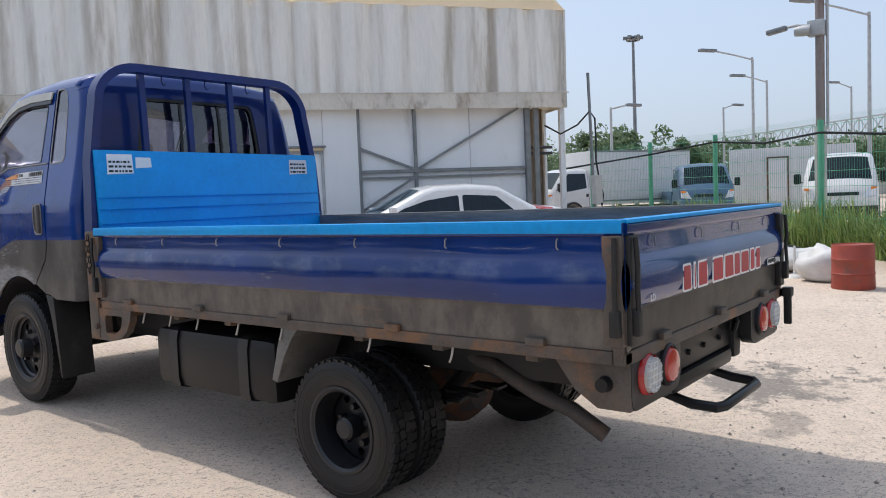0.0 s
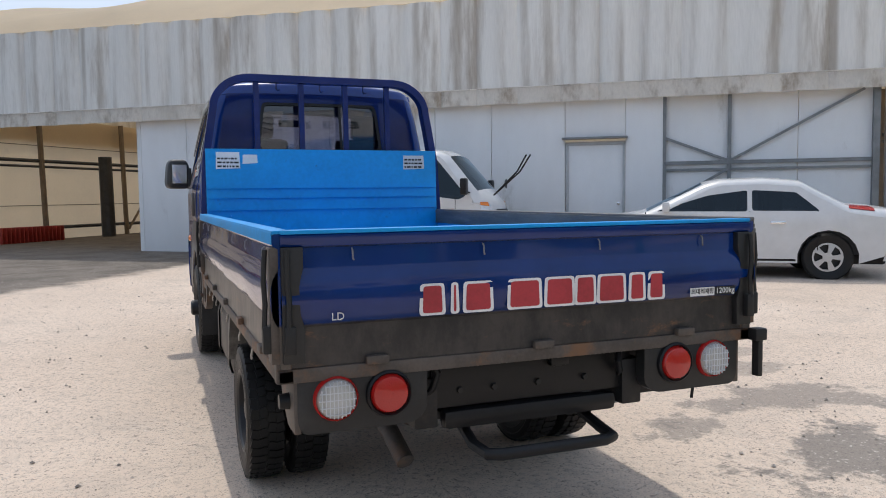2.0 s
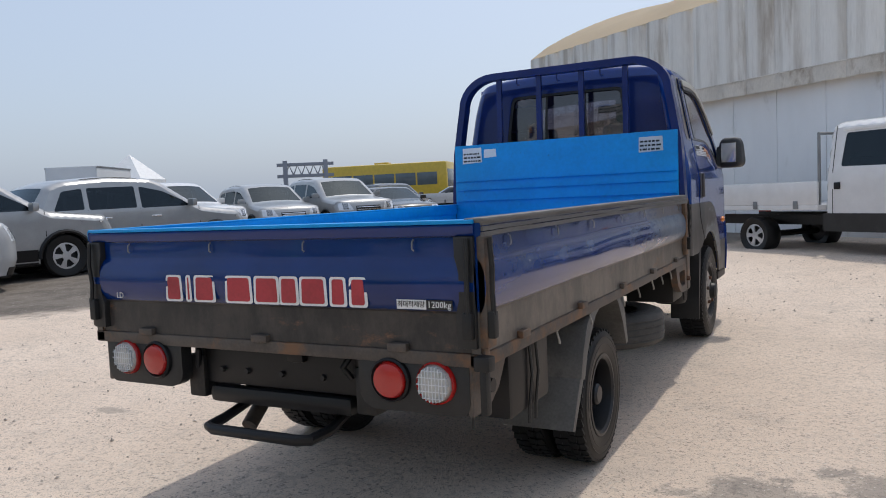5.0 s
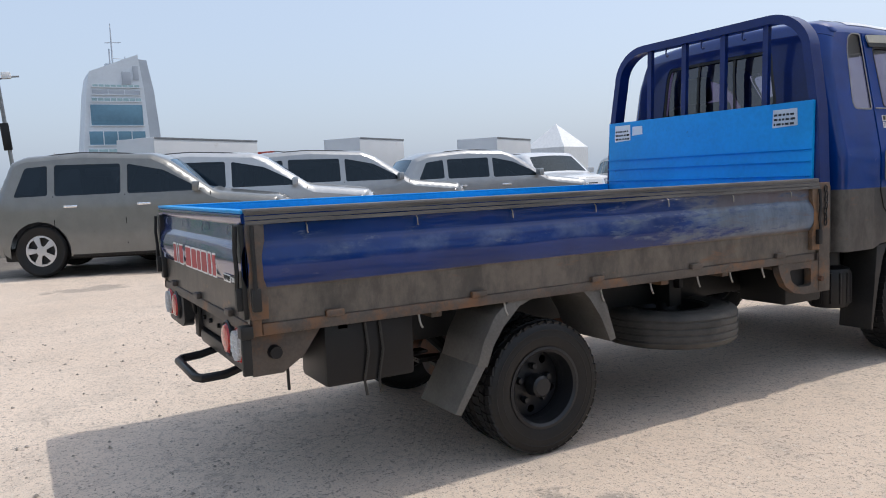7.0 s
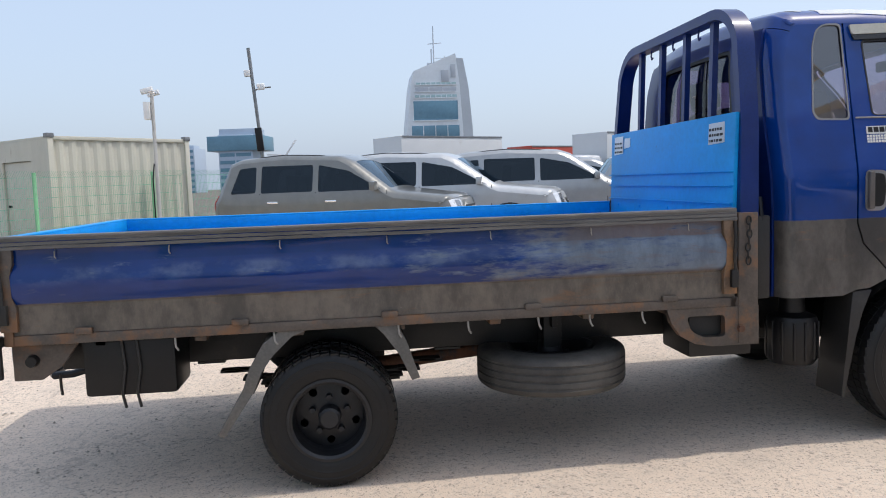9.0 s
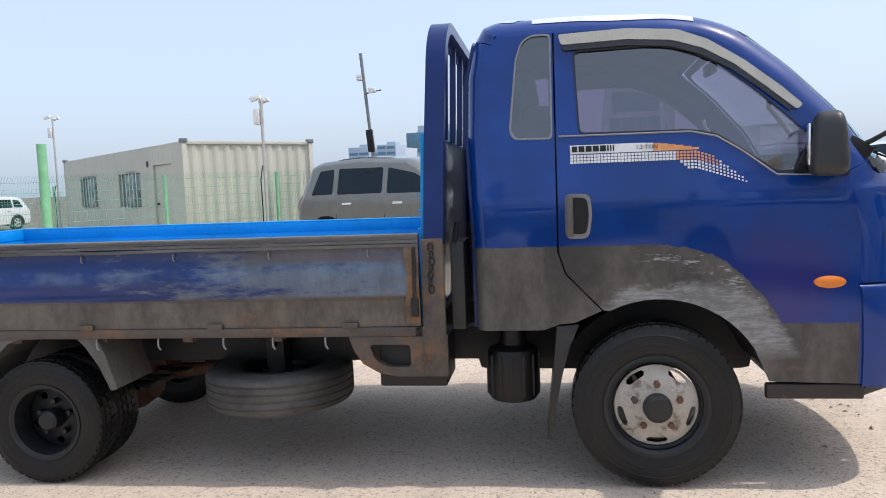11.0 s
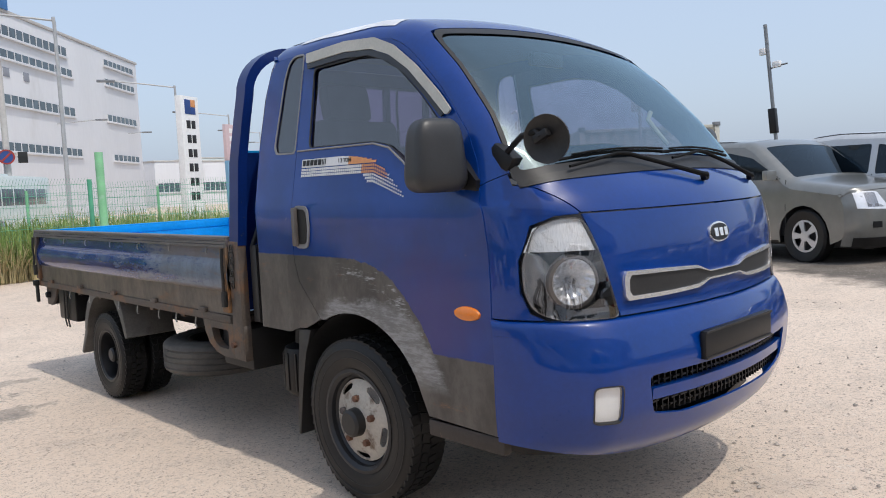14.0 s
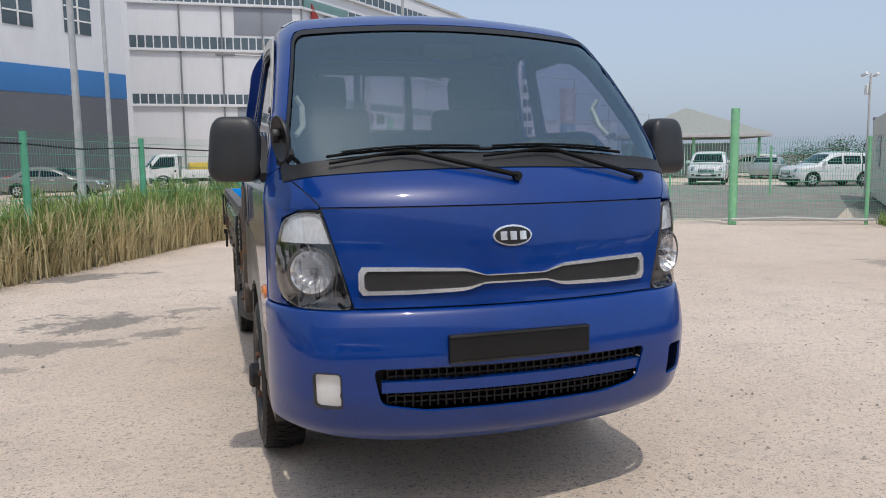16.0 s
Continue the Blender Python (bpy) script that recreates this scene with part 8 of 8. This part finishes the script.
st = tagged(part("cone_stand", join(lathe([(0, 0), (.12, 0), (.10, .03), (.02, .06), (.015, .42), (.0, .43)], 12, "z", (7.75, .35, 0))), "plasticbag"), "small pale stand on the ground", "stand")

# ---- far buildings ----
def facade(name, label, a, b, z0, z1, wall, strips, depth=14.0, cols=22):
    """A long building between two plan points, with window strips as frames and panes; strips: (bottom, top, from share, to share)."""
    A, B = Vector((*a, 0)), Vector((*b, 0))
    L = (B - A).length
    d = tagged(empty(name, Matrix.Translation(A) @ Matrix.Rotation(math.atan2(B.y - A.y, B.x - A.x), 4, "Z")), label, "building")
    part("wall", boxes((0, L, 0, depth, z0, z1), bevel=.05), wall, d)
    part("roof_edge", boxes((-.1, L + .1, -.1, depth + .1, z1, z1 + .25), bevel=.03), "concrete", d)
    for s0, s1, f0, f1 in strips:
        w = part("window_strip", boxes((L * f0, L * f1, -.06, .0, s0, s1), bevel=.0), "facade_glass", d, "dark window strip")
        part("strip_sill", boxes((L * f0 - .1, L * f1 + .1, -.22, 0, s0 - .18, s0)), "whitewall", w)
        k = max(2, int(cols * (f1 - f0)))
        for i in range(k + 1):
            x = L * (f0 + (f1 - f0) * i / k)
            part("mullion", boxes((x - .04, x + .04, -.10, 0, s0, s1)), "whitewall", w, smooth=None)
    return d


p1, p2 = az(176.4, 58, EYE2), az(-171.9, 58, EYE2)
p3 = az(-157.9, 92, EYE2)
big = facade("warehouse_block", "tall white logistics building with dark window strips", p1, p2, -3, 21, "whitewall", ((5.45, 6.15, 0, 1), (9.3, 10.15, 0, 1), (12.5, 13.2, 0, 1), (16.0, 16.9, 0, 1)), cols=22)
facade("warehouse_block", "long white logistics building with five rows of windows", p2, p3, -3, 16.0, "whitewall", ((5.45, 6.1, .0, .62), (9.0, 9.75, .0, .6), (12.5, 13.15, .0, .6), (14.2, 15.0, .02, .58), (5.3, 5.9, .8, .97), (9.2, 9.85, .78, .97), (12.8, 13.4, .78, .97), (14.7, 15.3, .78, .97)), depth=20, cols=38)
p4, p5 = az(-161.0, 108, EYE2), az(-165.5, 98, EYE2)
facade("warehouse_block", "taller white block behind with window bands", p5, p4, -3, 21.0, "whitewall", ((17.6, 18.6, 0, .5),), cols=30)
Lb = (Vector(p1) - Vector(p2)).length
part("grey_panel", boxes((Lb * .60, Lb - .6, -.03, 0, 10.35, 12.9)), "greywall", big)
part("grey_panel", boxes((Lb * .60, Lb - .6, -.03, 0, 2.9, 5.25)), "greywall", big)
for k in range(4):
    part("down_pipe", boxes((Lb * (.28 + .24 * k), Lb * (.28 + .24 * k) + .12, -.15, 0, -3, 21)), "steel", big)
ang = Matrix.Translation((p2[0], p2[1], 0)) @ Matrix.Rotation(math.atan2(p3[1] - p2[1], p3[0] - p2[0]), 4, "Z")
Lc = (Vector(p3) - Vector(p2)).length
sg = tagged(empty("wall_sign", ang), "red and grey block logo on a white facade", "sign")
part("red_mark", prism([(Lc * .03, 10.7), (Lc * .03, 12.9), (Lc * .07, 11.2)], -.1, "xz", -.12), "redpaint", sg)
for k in range(3):
    part("grey_block", boxes((Lc * (.075 + .032 * k), Lc * (.10 + .032 * k), -.2, -.1, 11.0, 12.2)), "steel", sg)
for z0_, z1_ in ((5.45, 6.1), (9.0, 9.75), (12.5, 13.15), (14.2, 15.0)):
    part("teal_panel", boxes((.3, Lc * .16, -.14, -.02, z0_ - .02, z1_ + .02)), "tealpanel", sg)
for k in range(4):
    part("small_vent", boxes((Lc * (.16 + .075 * k), Lc * (.16 + .075 * k) + .8, -.06, 0, 11.1, 11.8)), "greywall", sg)
part("blue_mark", boxes((Lc * .22, Lc * .34, -.2, -.1, 16.2, 17.4), bevel=.05), "bluewall", sg)
q1, q2 = az(176.2, 48, EYE2), az(160.0, 40, EYE2)
fb = facade("blue_band_building", "white building with a bright blue band", q2, q1, -3, 16, "whitewall", (), depth=12)
Ld = (Vector(q1) - Vector(q2)).length
part("blue_band", boxes((0, Ld, -.06, 0, 5.0, 6.4)), "bluewall", fb)
part("dark_base", boxes((0, Ld, -.05, 0, -3, 4.98)), "darkwall", fb)
for k in range(3):
    w = part("window", boxes((Ld - 3.7 - 3.4 * k, Ld - 2.1 - 3.4 * k, -.05, .0, 8.3, 11.0)), "facade_glass", fb, "square window with bars")
    for j in range(3):
        part("window_bar", boxes((Ld - 3.7 - 3.4 * k, Ld - 2.1 - 3.4 * k, -.10, -.05, 8.95 + .7 * j, 9.03 + .7 * j)), "white", w)
    part("window_bar", boxes((Ld - 2.94 - 3.4 * k, Ld - 2.86 - 3.4 * k, -.10, -.05, 8.3, 11.0)), "white", w)
facade("teal_roof_building", "distant white factory with a teal roof band", az(-157, 130, EYE2), az(-150.3, 140, EYE2), -2, 7, "whitewall", ((2.2, 3.6, .02, .98),), cols=20)
facade("teal_roof_building", "distant white factory with a red stripe", az(-154, 170, EYE2), az(-149.6, 178, EYE2), -2, 9.2, "paint_teal", ((5.2, 6.6, .02, .98),), cols=18)


def pylon(x, y, turn, label):
    return tagged(empty("pylon_sign", pose(x, y, -.16, 0, 0, turn)), label, "sign", "pylon signs")


s1p = az(-155.4, 46, EYE2)
ps = pylon(*s1p, 26, "tall white company sign tower with dark block writing")
part("board", boxes((-.75, .75, -.2, .2, 0, 7.1), bevel=.03), "white", ps)
part("logo_square", boxes((-.05, .45, .2, .22, 6.1, 6.9)), "navy", ps)
part("logo_corner", boxes((-.45, -.05, .2, .22, 6.5, 6.9)), "amber", ps)
part("logo_square", boxes((-.45, -.05, .2, .22, 6.1, 6.49)), "navy", ps)
for k in range(6):
    for j in range(2):
        part("writing_bar", boxes((-.38 + .42 * j, -.05 + .42 * j, .2, .215, 5.3 - k * .80, 5.75 - k * .80)), "black", ps)
s2p = az(-152.4, 52, EYE2)
p2s = pylon(*s2p, 28, "pink and blue vertical sign board")
part("pink_board", boxes((-.72, .72, -.12, .12, 3.7, 6.0), bevel=.02), "signpink", p2s)
part("blue_board", boxes((-.72, .72, -.12, .12, .3, 3.69), bevel=.02), "signblue", p2s)
face = Matrix.Rotation(radians(180), 4, "Z") @ Matrix.Rotation(radians(90), 4, "X")
for k, ch in enumerate("공매차량보관소"):
    part("sign_writing", text_mesh(ch, .74, Matrix.Translation((0, .13, 3.40 - k * .47)) @ face, .01), "white", p2s, smooth=None)
for k in range(4):
    part("writing_bar", boxes((-.35, .35, .12, .13, 3.95 + k * .5, 4.25 + k * .5)), "white", p2s)
nsn = tagged(empty("road_sign", pose(-7.45, -34.0, 1.75, 0, 0, -12) @ Matrix.Scale(1.15, 4)), "round blue and red no-parking sign on a pole", "sign")
part("disc", lathe([(0, 0), (.30, 0), (.30, .02), (0, .02)], 28, "y", (0, 0, 1.55)), "navy", nsn)
part("red_ring", lathe([(.24, .021), (.30, .021), (.30, .03), (.24, .03)], 28, "y", (0, 0, 1.55), closed=True), "redpaint", nsn)
part("red_bar", moved(boxes((-.26, .26, .022, .032, -.035, .035)), Matrix.Translation((0, 0, 1.55)) @ Matrix.Rotation(radians(45), 4, "Y")), "redpaint", nsn)
part("black_plate", boxes((-.75, -.40, .0, .03, 1.3, 1.75)), "black", nsn)
part("bracket", tube([(-.6, 0, 1.55), (.2, -.03, 1.55)], .02, 6), "steel", nsn)
part("sign_pole", tube([(.1, -.06, -1.75), (.1, -.06, 1.9)], .03, 8), "steel", nsn)

# shelter with a hipped roof
sp = az(-144.3, 60, EYE2)
shl = tagged(empty("open_shelter", pose(sp[0], sp[1], -.16, 0, 0, -27) @ Matrix.Diagonal((1.07, 1.07, 1.13, 1))), "open shelter with a grey hipped roof", "shelter")
hr = bmesh.new()
c4 = [hr.verts.new((x, y, 2.65)) for x, y in ((-4.6, -4.4), (4.6, -4.4), (4.6, 4.4), (-4.6, 4.4))]
apx = hr.verts.new((0, 0, 4.45))
for k in range(4):
    hr.faces.new((c4[k], c4[(k + 1) % 4], apx))
part("hip_roof", hr, "roofgrey", shl, smooth=None, thick=.08)
part("fascia", join(boxes((-4.65, 4.65, 4.35, 4.45, 2.45, 2.67), (-4.65, 4.65, -4.45, -4.35, 2.45, 2.67), (-4.65, -4.55, -4.4, 4.4, 2.45, 2.67), (4.55, 4.65, -4.4, 4.4, 2.45, 2.67))), "concrete", shl)
for x, y in ((-4, -3.9), (0, -3.9), (4, -3.9), (-4, 3.9), (0, 3.9), (4, 3.9)):
    part("post", boxes((x - .07, x + .07, y - .07, y + .07, 0, 2.5)), "lgreen", shl)
for k in range(46):
    part("grille_bar", boxes((-3.9 + k * .17, -3.87 + k * .17, 3.88, 3.91, .1, 2.2)), "white", shl, smooth=None)
part("rear_wall", boxes((-4, 4, -3.9, -3.8, 0, 2.2)), "greywall", shl)

# glass tower and skyline
tw = tagged(empty("glass_tower", pose(-590, 67, -3) @ Matrix.Diagonal((2.52, 2.52, 2.43, 1))), "slim glass office tower with a sloping top and antennas", "tower")
half = 10.3
prof_t = [(-half, 0), (half - 3.2, 0), (half - 3.6, 18), (half - 4.2, 30), (half - 5.2, 39.4), (-half + 3.3, 34.4), (-half + 2.4, 30), (-half + .6, 14)]
part("core", prism(prof_t, 16, "yz", 0), "tower_wall", tw)
part("side_core", prism([(half - 2.9, 0), (half, 0), (half - .3, 18), (half - 1.2, 30), (half - 2.6, 38.4), (half - 4.6, 38.6), (half - 3.6, 25)], 12, "yz", 1), "tower_shade", tw, "grey stair core of the tower")


def tower_half(z):
    return (float(np.interp(z, [0, 14, 30, 36], [-half, -half + .6, -half + 2.4, -half + 3.6])), float(np.interp(z, [0, 18, 30, 39.5], [half - 3.2, half - 3.6, half - 4.2, half - 5.2])))


for z0, z1, mt_, cols_, lab in ((1.0, 3.9, "tower_teal", 6, "pale teal glass storey"), (4.2, 7.1, "tower_teal", 6, ""), (7.4, 10.3, "tower_teal", 6, ""), (10.6, 13.6, "tower_teal", 6, ""), (14.8, 18.4, "tower_blue", 4, "blue glass band"), (20.0, 25.6, "tower_blue", 1, "tall blue glass front"), (26.6, 27.4, "tower_teal", 8, ""), (28.4, 29.6, "tower_shade", 3, "row of slot openings"), (30.4, 31.0, "tower_teal", 8, "")):
    a, b = tower_half((z0 + z1) / 2)
    g_ = part("floor_glazing", boxes((16, 16.15, a + 1.2, b - 1.0, z0, z1)), mt_, tw, lab)
    for j in range(cols_ + 1):
        y_ = a + 1.2 + (b - a - 2.2) * j / cols_
        part("mullion", boxes((16.15, 16.3, y_ - .10, y_ + .10, z0, z1)), "tower_wall", g_, smooth=None)
    part("spandrel", boxes((16.15, 16.35, a + 1.0, b - .8, z0 - .25, z0)), "tower_wall", g_, smooth=None)
part("roof_sign", join(boxes((16, 16.2, .8, 3.0, 31.2, 34.6), (16, 16.2, 3.6, 5.0, 32.4, 36.2))), "tower_shade", tw, "grey block marking near the roof")
part("roof_mast", join(tube([(8, -.2, 36), (8, -.2, 49)], [.30, .12], 6), tube([(8, -1.9, 43.6), (8, 2.2, 43.9)], .14, 6), tube([(8, -.2, 39.4), (8, 5.4, 39.2)], .12, 6), tube([(8, -.9, 36), (8, -.9, 42)], .2, 6), boxes((7, 9, -2.2, .9, 36.6, 37.8)), tube([(8, 3.0, 37), (8, 3.0, 40)], .14, 6)), "tower_shade", tw, "thin rooftop antennas")
# skyline towers; their haze is only the pale blue of their colour
for a, d, h, w in ((-97.9, 330, 25, 14), (-101.4, 420, 24.5, 11), (-103.4, 420, 23.5, 12)):
    p = az(a, d, (4, 1.8))
    b = tagged(empty("far_tower", pose(*p, -2, 0, 0, 80)), "hazy distant apartment tower", "tower", "distant towers")
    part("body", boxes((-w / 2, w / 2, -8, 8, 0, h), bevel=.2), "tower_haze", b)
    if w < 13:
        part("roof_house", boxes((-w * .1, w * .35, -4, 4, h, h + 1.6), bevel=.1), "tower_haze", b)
    for k in range(int(h / 3)):
        for sy in (-8.1, 7.95):
            part("window_band", boxes((-w / 2 + .6, -.3, sy, sy + .15, 1.2 + 3 * k, 2.6 + 3 * k)), "tower_blue", b, smooth=None)
            part("window_band", boxes((.3, w / 2 - .6, sy, sy + .15, 1.2 + 3 * k, 2.6 + 3 * k)), "tower_blue", b, smooth=None)
    if w > 13:
        part("top_deck", boxes((-w * .80, w * .80, -9, 9, h * .74, h * .98), bevel=.2), "tower_blue", b, "wide glazed top storeys")
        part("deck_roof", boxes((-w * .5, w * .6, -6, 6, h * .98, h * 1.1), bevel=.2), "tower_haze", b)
for a, d in ((-94.7, 420), (-88.2, 520)):
    p = az(a, d, (4, 1.8))
    wt = tagged(empty("wind_turbine", pose(*p, -4, 0, 0, 85)), "white wind turbine on the horizon", "wind turbine", "wind turbines")
    part("mast", tube([(0, 0, 0), (0, 0, 22)], [.9, .5], 8), "white", wt)
    for k in range(3):
        part("blade", moved(boxes((-.5, .5, -.15, .15, 0, 10), bevel=.1), Matrix.Translation((0, -1, 22)) @ Matrix.Rotation(radians(120 * k + 35), 4, "Y")), "white", wt)
tp = az(-51.5, 62, (3.1, -2.4))
tn = bmesh.new()
base4 = [tn.verts.new((x, y, 3.35)) for x, y in ((-1.8, -1.8), (1.8, -1.8), (1.8, 1.8), (-1.8, 1.8))]
low4 = [tn.verts.new((x, y, 0)) for x, y in ((-1.8, -1.8), (1.8, -1.8), (1.8, 1.8), (-1.8, 1.8))]
ap = tn.verts.new((0, 0, 5.25))
for k in range(4):
    tn.faces.new((base4[k], base4[(k + 1) % 4], ap))
    tn.faces.new((low4[k], low4[(k + 1) % 4], base4[(k + 1) % 4], base4[k]))
tagged(part("white_tent", moved(tn, pose(tp[0], tp[1], 0, 0, 0, 20)), "white", smooth=None), "white pyramid tent behind parked cars", "tent")


# ---- trees and grass ----
def tree(x, y, h, r, seed, label, bare=False):
    random.seed(seed)
    t = tagged(empty("tree", pose(x, y, 0)), label, "tree", "trees behind the fence")
    limbs = [tube([(0, 0, 0), (.05 * h * .1, 0, h * .3), (0, .05, h * .75)], [.03 * h, .022 * h, .008 * h], 8)]
    for k in range(6):
        a = random.uniform(0, math.tau)
        z0 = h * random.uniform(.25, .55)
        limbs.append(tube([(0, 0, z0), (math.cos(a) * r * .4, math.sin(a) * r * .4, z0 + h * .15), (math.cos(a) * r * .75, math.sin(a) * r * .75, z0 + h * .25)], [.012 * h, .008 * h, .003 * h], 6))
    part("trunk", join(*limbs), "bark", t)
    vs, fs = [], []
    clumps = [(random.gauss(0, r * .45), random.gauss(0, r * .45), h * random.uniform(.38, .98)) for _ in range(26)]
    for cx, cy, cz in clumps:
        cr = r * random.uniform(.22, .40)
        for _ in range(95):
            d = Vector((random.gauss(0, 1), random.gauss(0, 1), random.gauss(0, .8))).normalized() * cr * random.uniform(.55, 1.05)
            c = Vector((cx, cy, cz)) + d
            u = Vector((random.gauss(0, 1), random.gauss(0, 1), random.gauss(0, 1))).normalized()
            w = u.orthogonal().normalized()
            s = .035 * h * random.uniform(.6, 1.3)
            b = len(vs)
            vs += [c + u * s, c + w * s * .6, c - u * s, c - w * s * .6]
            fs.append((b, b + 1, b + 2, b + 3))
    me = bpy.data.meshes.new("crown")
    me.from_pydata(vs, [], fs)
    part("crown", me, "leaf", t)
    return t


tree_spots = [(58.5, 46, 4.2, 2.4), (60.6, 52, 5.2, 3.0), (62.8, 56, 6.4, 2.6), (64.6, 50, 6.0, 2.6), (66.9, 60, 5.2, 3.2), (69.0, 58, 5.8, 1.8), (70.8, 60, 5.0, 3.2), (73.0, 64, 5.4, 3.4), (75.4, 62, 5.0, 3.4), (78.0, 66, 5.2, 3.6), (80.8, 64, 5.4, 3.4), (83.5, 66, 5.0, 3.6)]
for k, (a, d, h, r) in enumerate(tree_spots):
    tree(*az(a, d), h * .82, r * .85, 40 + k, "leafy green roadside tree behind the fence")
for k, (a, d, h, r) in enumerate(((-134.5, 95, 2.4, 3.4), (-137.0, 98, 2.2, 3.4), (-132.5, 100, 2.4, 3.6))):
    tree(*az(a, d, EYE2), h, r, 70 + k, "low green shrubbery in the distance")


def grass(name, label, mat_, pts_fn, count, hmin, hmax, seed):
    random.seed(seed)
    vs, fs = [], []
    for _ in range(count):
        x, y, k = pts_fn()
        h = random.uniform(hmin, hmax) * k
        a = random.uniform(0, math.tau)
        lean_ = (.08 + 1.15 * random.random() ** 1.6) * h
        h *= 1 - .35 * lean_ / h * .8
        dx, dy = math.cos(a), math.sin(a)
        wd = random.uniform(.005, .012)
        px, py = -dy * wd - .002, dx * wd
        z = ground_z(y) - .01
        b = len(vs)
        for f1, f2, k_ in ((0, 0, 1.0), (.16, .5, .9), (.5, .86, .65)):
            vs += [(x + dx * lean_ * f1 - px * k_, y + dy * lean_ * f1 - py * k_, z + h * f2), (x + dx * lean_ * f1 + px * k_, y + dy * lean_ * f1 + py * k_, z + h * f2)]
        vs.append((x + dx * lean_, y + dy * lean_, z + h * (1.0 if lean_ < h * .7 else .88)))
        fs += [(b, b + 1, b + 3, b + 2), (b + 2, b + 3, b + 5, b + 4), (b + 4, b + 5, b + 6)]
    me = bpy.data.meshes.new(name)
    me.from_pydata(vs, [], fs)
    return tagged(part(name, me, mat_), label, "grass", kind="stuff")


def along(pts, width, shift=0.0, clump=1.5):
    seg = [(Vector(a), Vector(b)) for a, b in zip(pts, pts[1:])]
    ln_ = [(b - a).length for a, b in seg]

    def f():
        while True:
            a, b = random.choices(seg, ln_)[0]
            d = (b - a).normalized()
            p = a.lerp(b, random.random()) + Vector((d.y, -d.x)) * (shift + random.uniform(-width, width))
            k = .5 + .9 * (noise.noise(Vector((p.x * clump, p.y * clump, 2.0))) * .5 + .5)
            if random.random() < k * .8:
                return p.x, p.y, k
    return f


verge = [(4.7, -3.3), (3.44, -5.65), (2.1, -8.5), (.3, -11.2), (-3.2, -11.6)]
grass("verge_grass", "tall green grass growing along the fence", "grass_green", along(verge, .85, -.2), 27000, .4, 1.15, 11)
grass("dry_grass", "dry yellow grass among the green verge", "grass_dry", along([(p[0] - .25, p[1] + .22) for p in verge], .95, -.2), 13000, .2, 1.0, 12)
grass("field_grass", "green field grass beyond the fence", "grass_green", along([(2.5, -13.5), (-3, -15), (-9, -17)], 3.2, 0), 20000, .6, 1.3, 13)
grass("fence_weeds", "green weeds along the fence by the warehouse", "grass_green", along([(15.8, 6.2), (14.6, 3.6), (12.4, .9), (11.0, -1.0), (8.8, -2.2)], .9, 0.0), 13000, .3, 1.0, 14)
grass("office_weeds", "weeds at the foot of the office fence", "grass_green", along([(-12.2, -5.8), (-17.4, -2.8)], .5, 0), 4000, .12, .45, 15)
grass("office_dry_weeds", "dry weeds at the foot of the office fence", "grass_dry", along([(-12.2, -5.7), (-17.4, -2.7)], .5, 0), 2000, .1, .35, 16)
# soil below the verge
soil = bmesh.new()
for a, b in zip(verge, verge[1:]):
    d = (Vector(b) - Vector(a)).normalized()
    o = Vector((d.y, -d.x)) * .95
    soil.faces.new([soil.verts.new((p.x, p.y, ground_z(p.y) + .006)) for p in (Vector(a) - o, Vector(b) - o, Vector(b) + o, Vector(a) + o)])
tagged(part("verge_soil", soil, mat("verge_earth", (.16, .12, .085), .95, var=.4, bump=.5), smooth=None), "brown earth strip under the verge grass", "soil", kind="structure")


# loose stones on the concrete
random.seed(21)
svs, sfs = [], []
for _ in range(8000):
    a, d = random.uniform(0, math.tau), 2.2 + 5.2 * random.random() ** .8
    x, y = 0.3 + d * math.cos(a) * .8, 1.3 + d * math.sin(a) * 1.05
    r = .004 + .010 * random.random() ** 4
    b = len(svs)
    z = ground_z(y)
    j = [random.uniform(.6, 1.3) for _ in range(6)]
    svs += [(x + r * j[0], y, z + r * .3), (x, y + r * j[1], z + r * .3), (x - r * j[2], y, z + r * .3), (x, y - r * j[3], z + r * .3), (x, y, z + r * j[4]), (x, y, z - r * .3)]
    sfs += [(b, b + 1, b + 4), (b + 1, b + 2, b + 4), (b + 2, b + 3, b + 4), (b + 3, b, b + 4)]
sme = bpy.data.meshes.new("loose_stones")
sme.from_pydata(svs, [], sfs)
tagged(part("loose_stones", sme, mat("stone_chips", (.36, .32, .28), .9, var=.5, scale=20, fine=60, bump=0), smooth=None), "small loose stones scattered on the concrete", "stones", kind="stuff")
